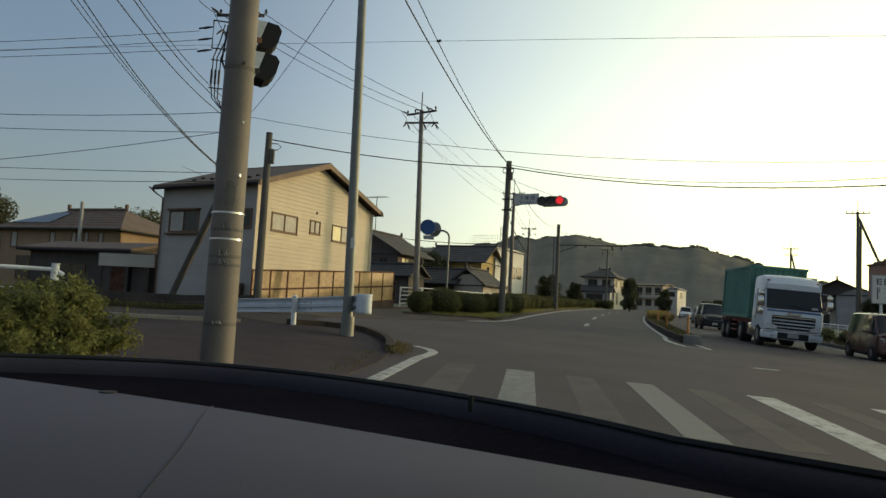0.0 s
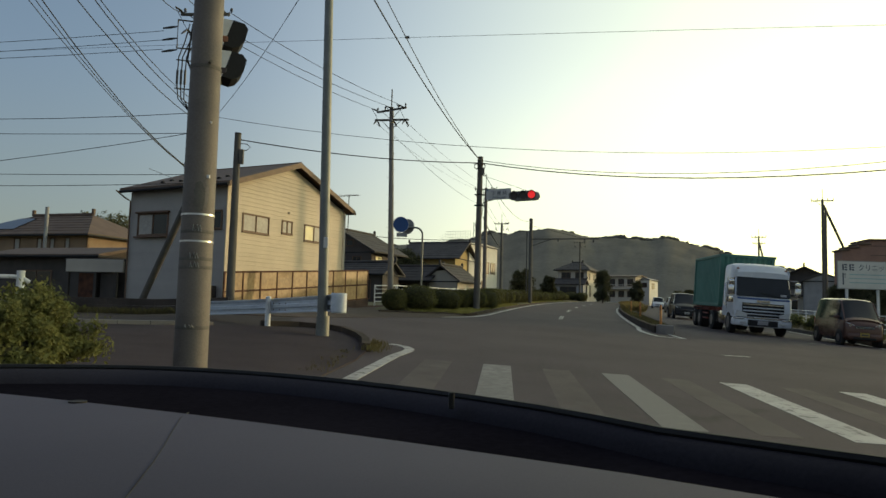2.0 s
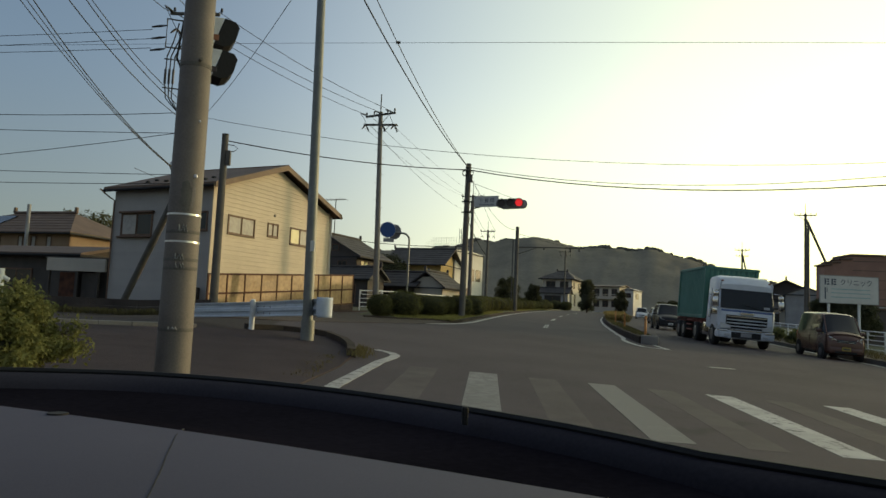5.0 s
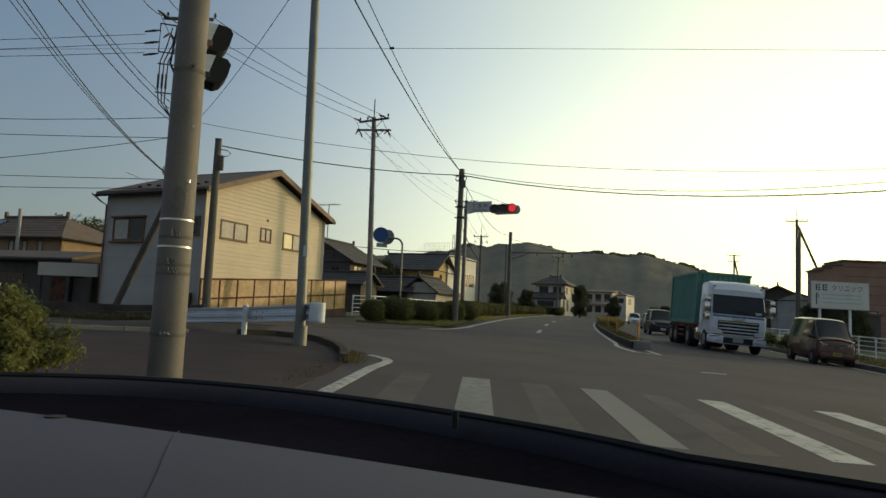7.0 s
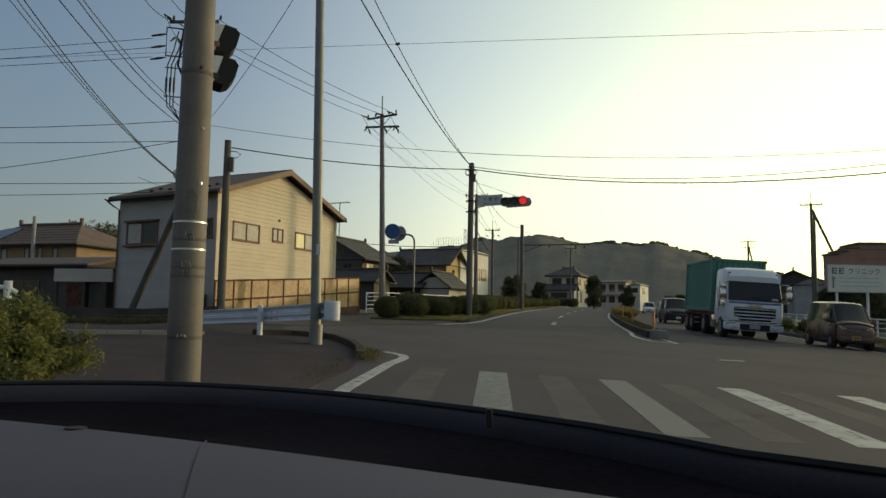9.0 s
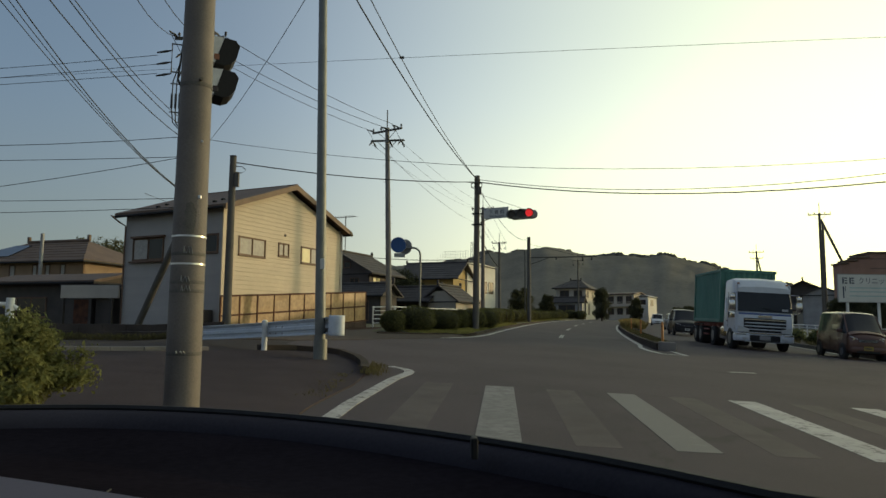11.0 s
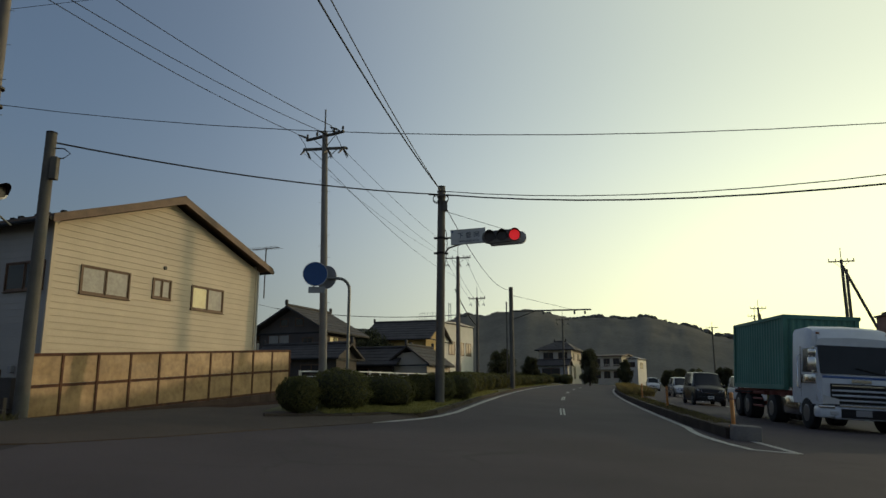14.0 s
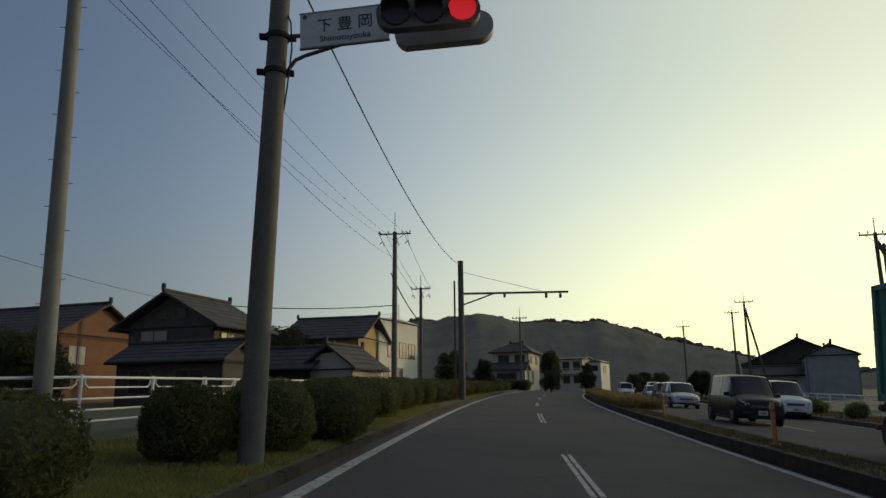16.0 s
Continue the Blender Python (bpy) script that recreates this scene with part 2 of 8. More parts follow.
M = dict(
    asphalt=asphalt_mat(), paint=paint_mat(), oldpaint=paint_mat("old_road_paint", 0.44, 0.46), wornpaint=paint_mat("worn_road_paint", 0.34, 0.54),
    darkasphalt=mat("dark_asphalt", (0.046, 0.038, 0.037), (0.031, 0.026, 0.025), rough=0.85, fine=140, broad=0.5, bump=0.3, spec=0.2),
    faded=mat("faded_paint", (0.118, 0.102, 0.098), (0.080, 0.069, 0.067), rough=0.85, fine=90, broad=2, bump=0.3, spec=0.14),
    sidewalk=mat("sidewalk_asphalt", (0.074, 0.061, 0.064), (0.048, 0.040, 0.042), rough=0.95, fine=120, broad=0.8, bump=0.4, spec=0.05),
    kerb=mat("kerb_concrete", (0.115, 0.105, 0.095), (0.055, 0.05, 0.046), rough=0.9, fine=50, broad=1.2, bump=0.3),
    kerbdark=mat("stained_kerb", (0.075, 0.06, 0.05), (0.035, 0.03, 0.026), rough=0.95, fine=40, broad=1.5, bump=0.3, spec=0.1),
    dull=leaf_mat("dull_grass", (0.13, 0.115, 0.05), (0.08, 0.07, 0.034)),
    soilm=mat("island_soil", (0.135, 0.112, 0.098), (0.080, 0.067, 0.060), rough=0.97, fine=25, broad=0.5, bump=0.5, spec=0.05),
    soil=mat("soil", (0.064, 0.046, 0.035), (0.034, 0.025, 0.02), rough=0.95, fine=25, broad=0.5, bump=0.6),
    redsoil=mat("red_soil", (0.075, 0.046, 0.036), (0.04, 0.025, 0.021), rough=0.97, fine=30, broad=0.8, bump=0.6, spec=0.05),
    field=mat("field", (0.10, 0.105, 0.05), (0.06, 0.06, 0.035), rough=0.95, fine=4, broad=0.05, bump=0.4),
    turf=mat("turf", (0.085, 0.085, 0.03), (0.045, 0.045, 0.018), rough=0.95, fine=30, broad=1.0, bump=0.6),
    grass=leaf_mat("grass_blades", (0.27, 0.255, 0.085), (0.175, 0.165, 0.06)),
    dry=leaf_mat("dry_grass", (0.24, 0.18, 0.07), (0.15, 0.12, 0.05)),
    hedge=leaf_mat("hedge_leaf", (0.150, 0.146, 0.056), (0.080, 0.083, 0.035)),
    shrub=leaf_mat("shrub_leaf", (0.26, 0.27, 0.095), (0.12, 0.13, 0.05)),
    tree=leaf_mat("tree_leaf", (0.105, 0.105, 0.058), (0.062, 0.066, 0.038)),
    # darker than the leaves: shade inside the foliage put into the colour
    core=mat("shaded_core", (0.055, 0.055, 0.028), (0.034, 0.036, 0.02), rough=0.95, fine=20, bump=0.3),
    bark=mat("bark", (0.09, 0.07, 0.05), (0.05, 0.04, 0.03), rough=0.9, fine=25, bump=0.5),
    hill=hazed_hill_mat(),
    pole=mat("pole_concrete", (0.170, 0.147, 0.129), (0.112, 0.098, 0.087), rough=0.62, fine=60, broad=2.5, bump=0.07),
    polegrey=mat("grey_concrete", (0.23, 0.222, 0.208), (0.165, 0.158, 0.15), rough=0.85, fine=50, broad=2.0, bump=0.2),
    darkpole=mat("dark_pole", (0.13, 0.12, 0.105), (0.085, 0.08, 0.07), rough=0.8, fine=50, broad=2.0, bump=0.2),
    steel=mat("galvanised_steel", (0.21, 0.215, 0.20), (0.15, 0.155, 0.145), rough=0.5, metal=0.5, fine=30, broad=3, bump=0.05),
    band=mat("steel_band", (0.6, 0.6, 0.6), (0.45, 0.45, 0.45), rough=0.3, metal=0.9, bump=0.05),
    white=mat("white_paint", (0.72, 0.73, 0.72), (0.55, 0.56, 0.55), rough=0.5, fine=20, broad=1.5, bump=0.05),
    rail=mat("rail_paint", (0.62, 0.66, 0.70), (0.47, 0.51, 0.55), rough=0.45, fine=15, broad=2.0, bump=0.06),
    black=mat("black_rubber", (0.016, 0.016, 0.017), (0.01, 0.01, 0.01), rough=0.75, fine=40, bump=0.1),
    wire=mat("wire", (0.02, 0.02, 0.022), rough=0.7, bump=0),
    insul=mat("insulator", (0.03, 0.03, 0.032), rough=0.4, bump=0),
    # one siding in two colours: warm as in sun, darker and greyer as in shade
    siding=mat("sunlit_siding", (0.60, 0.505, 0.375), (0.50, 0.42, 0.31), rough=0.6, fine=35, broad=0.9, bump=0.08, isl=0.06),
    siding_shade=mat("shaded_siding", (0.40, 0.378, 0.35), (0.34, 0.322, 0.30), rough=0.6, fine=35, broad=0.9, bump=0.08, isl=0.05),
    brown=mat("brown_trim", (0.17, 0.10, 0.06), (0.10, 0.06, 0.038), rough=0.6, fine=30, broad=3, bump=0.1),
    rust=mat("rusted_steel", (0.13, 0.055, 0.028), (0.045, 0.02, 0.014), rough=0.85, fine=30, broad=4, bump=0.3),
    panel=mat("translucent_panel", (0.41, 0.262, 0.118), (0.23, 0.142, 0.064), rough=0.5, fine=7, broad=2.0, bump=0.08, isl=0.16),
    roofb=mat("brown_roof", (0.155, 0.105, 0.072), (0.10, 0.068, 0.05), rough=0.7, fine=30, broad=1.2, bump=0.2),
    tile=mat("dark_roof_tile", (0.088, 0.081, 0.078), (0.058, 0.053, 0.052), rough=0.75, fine=20, broad=1.0, bump=0.2, spec=0.2, isl=0.12),
    solar=mat("solar_panel", (0.03, 0.04, 0.06), (0.022, 0.03, 0.045), rough=0.15, bump=0),
    darkwall=mat("dark_timber", (0.088, 0.076, 0.066), (0.055, 0.049, 0.044), rough=0.8, fine=30, broad=1.5, bump=0.2),
    plaster=mat("plaster", (0.55, 0.50, 0.42), (0.44, 0.40, 0.33), rough=0.85, fine=40, broad=0.8, bump=0.15),
    ochre=mat("ochre_wall", (0.50, 0.36, 0.14), (0.38, 0.27, 0.11), rough=0.8, fine=40, broad=0.8, bump=0.15),
    bwall=mat("brown_wall", (0.33, 0.23, 0.145), (0.25, 0.17, 0.11), rough=0.8, fine=40, broad=0.8, bump=0.15),
    wwall=mat("white_wall", (0.70, 0.68, 0.62), (0.58, 0.56, 0.50), rough=0.8, fine=30, broad=0.6, bump=0.1),
    grey=mat("grey_sheet", (0.33, 0.33, 0.33), (0.24, 0.24, 0.245), rough=0.6, fine=25, broad=1.0, bump=0.1),
    footing=mat("stained_footing", (0.10, 0.066, 0.052), (0.05, 0.033, 0.027), rough=0.95, fine=30, broad=1.5, bump=0.4),
    oldwall=mat("mossy_block_wall", (0.085, 0.068, 0.058), (0.042, 0.034, 0.03), rough=0.95, fine=30, broad=1.2, bump=0.4),
    concrete=mat("block_wall", (0.22, 0.205, 0.19), (0.13, 0.12, 0.11), rough=0.9, fine=40, broad=1.0, bump=0.3),
    redbrown=mat("red_brown_cladding", (0.34, 0.20, 0.15), (0.25, 0.145, 0.115), rough=0.8, fine=25, broad=1.0, bump=0.15),
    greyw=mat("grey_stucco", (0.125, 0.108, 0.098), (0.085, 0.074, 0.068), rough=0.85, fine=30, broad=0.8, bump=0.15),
    orangew=mat("orange_brown_wall", (0.24, 0.115, 0.06), (0.18, 0.085, 0.045), rough=0.8, fine=30, broad=0.8, bump=0.15),
    glass=glass_mat("window_glass"), dimpane=mat("dim_window", (0.045, 0.042, 0.04), (0.03, 0.028, 0.027), rough=0.35, fine=8, bump=0, spec=0.2), curtain=mat("curtain", (0.45, 0.43, 0.38), (0.33, 0.31, 0.28), rough=0.5, fine=12, broad=3, bump=0.1, spec=0.3),
    lit=mat("sunlit_blind", (0.92, 0.84, 0.52), (0.80, 0.70, 0.40), rough=0.5, fine=20, broad=3, bump=0.05, spec=0.3),
    blue=mat("sign_blue", (0.02, 0.075, 0.24), (0.015, 0.055, 0.18), rough=0.4, bump=0),
    signback=mat("sign_back", (0.30, 0.31, 0.31), (0.22, 0.225, 0.23), rough=0.5, metal=0.4, bump=0.05),
    signwhite=mat("sign_white", (0.56, 0.57, 0.56), (0.47, 0.48, 0.47), rough=0.5, fine=10, bump=0.03),
    ink=mat("sign_ink", (0.035, 0.05, 0.09), rough=0.5, bump=0),
    teal=mat("sign_teal", (0.30, 0.45, 0.47), rough=0.5, bump=0),
    housing=mat("signal_housing", (0.16, 0.155, 0.15), (0.11, 0.108, 0.105), rough=0.55, fine=25, broad=3, bump=0.08),
    paleh=mat("pale_housing", (0.42, 0.40, 0.385), (0.32, 0.305, 0.295), rough=0.6, fine=20, broad=2, bump=0.06),
    lens=mat("dark_lens", (0.05, 0.035, 0.03), rough=0.25, bump=0), amber=mat("amber_lens", (0.30, 0.12, 0.05), rough=0.3, bump=0),
    red=glow("red_lamp", (1.0, 0.03, 0.035), 0.5),
    orange=mat("orange_post", (0.52, 0.22, 0.05), (0.40, 0.16, 0.04), rough=0.5, fine=20, bump=0.05),
    container=mat("green_container", (0.085, 0.225, 0.18), (0.06, 0.165, 0.135), rough=0.6, fine=20, broad=0.8, bump=0.1),
    cab=mat("white_cab", (0.62, 0.66, 0.70), (0.53, 0.57, 0.61), rough=0.3, fine=5, broad=1, bump=0),
    cabblue=mat("blue_stripe", (0.06, 0.12, 0.32), rough=0.35, bump=0), redframe=mat("red_chassis", (0.26, 0.085, 0.065), (0.15, 0.055, 0.045), rough=0.75, fine=30, bump=0.2),
    chrome=mat("chrome", (0.7, 0.7, 0.7), (0.6, 0.6, 0.6), rough=0.15, metal=1.0, bump=0), tyre=mat("tyre", (0.022, 0.022, 0.022), (0.014, 0.014, 0.014), rough=0.9, bump=0.1),
    rim=mat("rim", (0.22, 0.22, 0.225), (0.15, 0.15, 0.155), rough=0.35, metal=0.7, bump=0), carglass=mat("car_glass", (0.028, 0.029, 0.029), (0.02, 0.021, 0.021), rough=0.12, bump=0, spec=0.35),
    lampglass=mat("lamp_glass", (0.6, 0.62, 0.62), (0.45, 0.46, 0.46), rough=0.12, bump=0), tail=mat("tail_lamp", (0.35, 0.02, 0.02), rough=0.2, bump=0),
    plate=mat("plate", (0.6, 0.6, 0.56), rough=0.5, bump=0), yplate=mat("yellow_plate", (0.35, 0.26, 0.05), rough=0.5, bump=0),
    p_white=mat("car_white", (0.66, 0.67, 0.67), (0.6, 0.61, 0.61), rough=0.25, bump=0), p_silver=mat("car_silver", (0.42, 0.43, 0.44), (0.36, 0.37, 0.38), rough=0.25, metal=0.5, bump=0),
    p_black=mat("car_black", (0.014, 0.014, 0.016), (0.011, 0.011, 0.013), rough=0.3, bump=0, spec=0.25), p_grey=mat("car_grey", (0.12, 0.125, 0.13), (0.10, 0.104, 0.11), rough=0.25, metal=0.3, bump=0),
    p_brown=mat("car_brown", (0.125, 0.072, 0.058), (0.10, 0.058, 0.047), rough=0.22, metal=0.2, bump=0),
    dashtop=mat("dashboard_grey", (0.084, 0.085, 0.122), (0.068, 0.069, 0.102), rough=0.8, fine=700, broad=3, bump=0.02, spec=0.1),
    dashlip=mat("cowl_lip", (0.040, 0.037, 0.046), (0.028, 0.026, 0.033), rough=0.8, fine=200, broad=4, bump=0.05, spec=0.1),
    dashblack=mat("dashboard_black", (0.017, 0.015, 0.020), (0.010, 0.009, 0.012), rough=0.95, fine=80, broad=3, bump=0.06, spec=0.0),
)


# ---- mesh helpers ----
class Mesh:
    """Collects vertices and faces; every call adds one closed piece."""

    def __init__(self):
        self.v, self.f = [], []

    def add(self, vs, fs):
        o = len(self.v)
        self.v += [tuple(p) for p in vs]
        self.f += [tuple(i + o for i in f) for f in fs]
        return self

    def box(self, lo, hi, m=None):
        (a, b, c), (d, e, g) = lo, hi
        vs = [(a, b, c), (d, b, c), (d, e, c), (a, e, c), (a, b, g), (d, b, g), (d, e, g), (a, e, g)]
        if m is not None:
            vs = [m @ Vector(p) for p in vs]
        return self.add(vs, [(3, 2, 1, 0), (4, 5, 6, 7), (0, 1, 5, 4), (1, 2, 6, 5), (2, 3, 7, 6), (3, 0, 4, 7)])

    def cbox(self, lo, hi, c=0.02, m=None):
        """A box with chamfered edges."""
        lo, hi = Vector(lo), Vector(hi)
        mid, half = (lo + hi) / 2, (hi - lo) / 2
        c = min(c, *[h * 0.49 for h in half])
        b = bmesh.new()
        bmesh.ops.create_cube(b, size=1, matrix=Matrix.Translation(mid) @ Matrix.Diagonal((*(half * 2), 1)))
        bmesh.ops.bevel(b, geom=list(b.edges), offset=c, segments=2, affect="EDGES", profile=0.5)
        b.verts.ensure_lookup_table()
        for i, v in enumerate(b.verts):
            v.index = i
        vs = [(m @ v.co) if m is not None else v.co.copy() for v in b.verts]
        fs = [[v.index for v in f.verts] for f in b.faces]
        b.free()
        return self.add(vs, fs)

    def tube(self, pts, r, n=8, caps=True):
        """A tube along pts; r one radius or one for each point."""
        pts = [Vector(p) for p in pts]
        rs = r if isinstance(r, (list, tuple)) else [r] * len(pts)
        vs, fs = [], []
        for i, p in enumerate(pts):
            d = (pts[min(i + 1, len(pts) - 1)] - pts[max(i - 1, 0)]).normalized()
            a = d.cross(Vector((0, 0, 1)) if abs(d.z) < 0.95 else Vector((1, 0, 0))).normalized()
            b = d.cross(a)
            for k in range(n):
                t = 2 * math.pi * k / n
                vs.append(p + (a * math.cos(t) + b * math.sin(t)) * rs[i])
        for i in range(len(pts) - 1):
            for k in range(n):
                k2 = (k + 1) % n
                fs.append((i * n + k, i * n + k2, (i + 1) * n + k2, (i + 1) * n + k))
        if caps:
            fs += [tuple(range(n)), tuple(range((len(pts) - 1) * n, len(pts) * n))[::-1]]
        return self.add(vs, fs)

    def prism(self, profile, a, b, axis="x"):
        """A 2D outline (p, q) drawn from a to b along an axis: x -> (y, z), y -> (x, z), z -> (x, y)."""
        put = {"x": lambda t, p, q: (t, p, q), "y": lambda t, p, q: (p, t, q), "z": lambda t, p, q: (p, q, t)}[axis]
        n = len(profile)
        vs = [put(a, *p) for p in profile] + [put(b, *p) for p in profile]
        fs = [tuple(range(n))[::-1], tuple(range(n, 2 * n))] + [(i, (i + 1) % n, n + (i + 1) % n, n + i) for i in range(n)]
        return self.add(vs, fs)

    def sheet(self, rows, thick=None):
        """A surface through rows of points, with a skirt down by thick."""
        n, m = len(rows), len(rows[0])
        vs = [p for r in rows for p in r]
        fs = [(i * m + j, i * m + j + 1, (i + 1) * m + j + 1, (i + 1) * m + j) for i in range(n - 1) for j in range(m - 1)]
        if thick:
            k = len(vs)
            vs += [(p[0], p[1], p[2] - thick) for r in rows for p in r]
            ring = [(0, j) for j in range(m)] + [(i, m - 1) for i in range(1, n)] + [(n - 1, j) for j in range(m - 2, -1, -1)] + [(i, 0) for i in range(n - 2, 0, -1)]
            ids = [i * m + j for i, j in ring]
            fs += [(ids[q], ids[(q + 1) % len(ids)], ids[(q + 1) % len(ids)] + k, ids[q] + k) for q in range(len(ids))]
        return self.add(vs, fs)

    def disc(self, c, axis, r, thick, n=24):
        c, axis = Vector(c), Vector(axis).normalized()
        return self.tube([c - axis * thick / 2, c + axis * thick / 2], r, n)


def link(name, mesh, material, smooth=False, weld=False):
    me = bpy.data.meshes.new(name)
    me.from_pydata(mesh.v, [], mesh.f)
    bm = bmesh.new()
    bm.from_mesh(me)
    if weld:
        bmesh.ops.remove_doubles(bm, verts=bm.verts, dist=0.0005)
    bmesh.ops.recalc_face_normals(bm, faces=bm.faces)
    bm.to_mesh(me)
    bm.free()
    if smooth:
        me.shade_smooth()
        me.set_sharp_from_angle(angle=radians(40))
    me.materials.append(material)
    return new(name, me)


def part(name, mesh, material, parent, label="", smooth=False, weld=False):
    ob = link(name, mesh, material, smooth, weld)
    ob.parent = parent
    if label:
        ob["label"] = label
    return ob


def thing(name, m, label, category, group=""):
    ob = new(name)
    ob.matrix_world = m if isinstance(m, Matrix) else pose(*m)
    ob.empty_display_size = 0.2
    return tagged(ob, label, category, group)


def struct(name, mesh, material, label, category="", smooth=False, kind="structure"):
    return tagged(link(name, mesh, material, smooth), label, category or name.split("_")[0], "", kind)


# ---- the lie of the land ----
def smooth_step(a, b, x):
    t = min(1, max(0, (x - a) / (b - a)))
    return t * t * (3 - 2 * t)


def gz(x, y):
    """Height of the road plane: it climbs ahead and leans to the right in the bend."""
    yy = max(-40, min(y, 170))
    xc = 0.26 * yy
    d = min(11.5, x - xc)
    if d < -9.5:
        d = -9.5 + min(6.5, -9.5 - d)
    return 0.03 + 0.0355 * yy - 0.05 * (xc + d)


def G(x, y, h=0.0):
    return Vector((x, y, gz(x, y) + h))


def lean(x, y, heading, h=0.0):
    """A pose that stands on the slope; heading clockwise from +y, local +y ahead."""
    e = 0.5
    n = Vector((-(gz(x + e, y) - gz(x - e, y)) / (2 * e), -(gz(x, y + e) - gz(x, y - e)) / (2 * e), 1)).normalized()
    f = Vector((math.sin(radians(heading)), math.cos(radians(heading)), 0))
    f = (f - n * f.dot(n)).normalized()
    s = f.cross(n)
    m = Matrix((s, f, n)).transposed().to_4x4()
    m.translation = G(x, y, h)
    return m


def x_left(y):
    """Edge line on the side of the hedge."""
    return 2.98 + 0.213 * (y - 30) + 0.0007 * (y - 30) ** 2


def x_med(y):
    """Edge line along the central kerb."""
    return x_left(y) + 6.35 + 0.022 * (y - 28)


def x_right(y):
    return x_med(y) + 9.4 + 0.02 * (y - 28)


def frange(a, b, step):
    n = max(1, round((b - a) / step))
    return [a + (b - a) * i / n for i in range(n + 1)]


def lerp(a, b, t):
    return a + (b - a) * t


# ground: one sheet, fine near the road, coarse to the horizon
gx = [-2600, -1200, -600, -300, -160] + frange(-100, 110, 6) + [170, 320, 650, 1300, 2600]
gy = [-900, -300, -120] + frange(-60, 180, 6) + [230, 320, 500, 800, 1300, 2600]
rows = []
for y in gy:
    rows.append([(x, y, gz(x, y) - 0.07) for x in gx])
struct("ground", Mesh().sheet(rows), M["field"], "dry field grass and soil reaching to the hills", "ground", True)

# carriageway and side street
rows = []
for y in frange(-28, 150, 2.0):
    lo = -0.55 if y < 15.6 else lerp(-0.55, x_left(y) - 0.35, smooth_step(15.6, 28, y))
    if 13 < y < 28.2:
        lo = (-3.1 if 16 < y < 23 else -2.2) if y < 24 else lerp(-2.2, x_left(y) - 0.35, smooth_step(24, 28.2, y))
    if y <= 13:
        lo = -1.8
    hi = x_right(y) + 0.35
    rows.append([G(lerp(lo, hi, k / 10), y) for k in range(11)])
struct("road", Mesh().sheet(rows, 0.06), M["asphalt"], "worn grey asphalt road bending gently to one side", "road", True)
rows = []
for s in frange(0, 48, 1):
    c = Vector((-1.6, 19.6)) + Vector((-0.87, -0.49)) * s
    w = 4.0 + 1.2 * max(0, 1 - s / 4)
    rows.append([G(c.x + 0.49 * w * k, c.y - 0.87 * w * k, -0.006) for k in [1 - 0.125 * q for q in range(17)]])
struct("side_street", Mesh().sheet(rows, 0.05), M["darkasphalt"], "dark asphalt side street joining the road", "road", True)


def ribbon(pts, w, h, ends=None):
    """A painted line of width w along pts (x, y)."""
    rows = []
    for i, p in enumerate(pts):
        a, b = Vector(pts[max(i - 1, 0)]), Vector(pts[min(i + 1, len(pts) - 1)])
        d = (b - a).normalized()
        s = Vector((d.y, -d.x)) * w / 2
        rows.append([G(p[0] - s.x, p[1] - s.y, h), G(p[0] + s.x, p[1] + s.y, h)])
    return Mesh().sheet(rows, 0.006)


def bez(p0, p1, p2, n=10):
    return [tuple(Vector(p0) * (1 - t) ** 2 + Vector(p1) * 2 * t * (1 - t) + Vector(p2) * t * t) for t in (i / n for i in range(n + 1))]


def line(name, pts, w, label):
    return struct(name, ribbon(pts, w, 0.007), M["paint"], label, "road marking")


line("edge_line", [(-0.35, 23.9), (0.0, 24.35), (0.7, 25.3), (1.38, 26.25), (2.0, 27.4), (2.5, 28.6)] + [(x_left(y), y) for y in frange(31, 140, 2)], 0.16, "white edge line sweeping round the corner along the hedge kerb")
line("median_line", [(8.72, 23.0)] + bez((8.05, 23.4), (8.05, 26), (x_med(29), 29), 8) + [(x_med(y), y) for y in frange(31, 135, 2)], 0.17, "white edge line along the central kerb")
line("nose_line", [(8.72, 23.0), (9.02, 25.0), (9.25, 26.4)], 0.15, "short white line closing the tip of the median marking")
line("far_edge_line", [(x_right(y) - 0.25, y) for y in frange(-20, 130, 3)], 0.15, "white line at the far edge of the road")
line("corner_line", [(-1.15, 4.0), (-0.72, 8.4), (-0.3, 11.3)] + bez((-0.12, 12.1), (0.05, 12.9), (-0.42, 13.3), 6), 0.17, "curved white line round the kerb of the corner pavement")
line("street_line", [(-4.45, 13.1), (-5.5, 12.2), (-8.0, 10.6), (-14, 7)], 0.13, "white edge line of the side street")
for y0, y1, lab in ((32.3, 36.8, "white twin-striped lane dash on the asphalt"), (46.2, 52.6, "white twin-striped lane dash on the asphalt"), (62, 67, "white twin-striped lane dash on the asphalt"), (77, 82, "white twin-striped lane dash on the asphalt"), (92, 97, "white twin-striped lane dash on the asphalt")):
    c = lambda y: lerp(x_left(y), x_med(y), 0.482)
    twin = Mesh()
    for o in (-0.055, 0.055):
        stripe = ribbon([(c(y) + o, y) for y in frange(y0, y1, 1)], 0.065, 0.003)
        twin.add(stripe.v, stripe.f)
    struct("lane_dash", twin, M["paint"], lab, "road marking")
for y0 in (36, 47, 58, 69, 80):
    line("lane_dash", [(lerp(x_med(y) + 1.9, x_right(y), 0.48), y) for y in frange(y0, y0 + 5, 1)], 0.14, "white dash between the oncoming lanes")
line("stop_tick", [(7.3, 16.75), (7.95, 16.85)], 0.14, "short white mark on the asphalt")

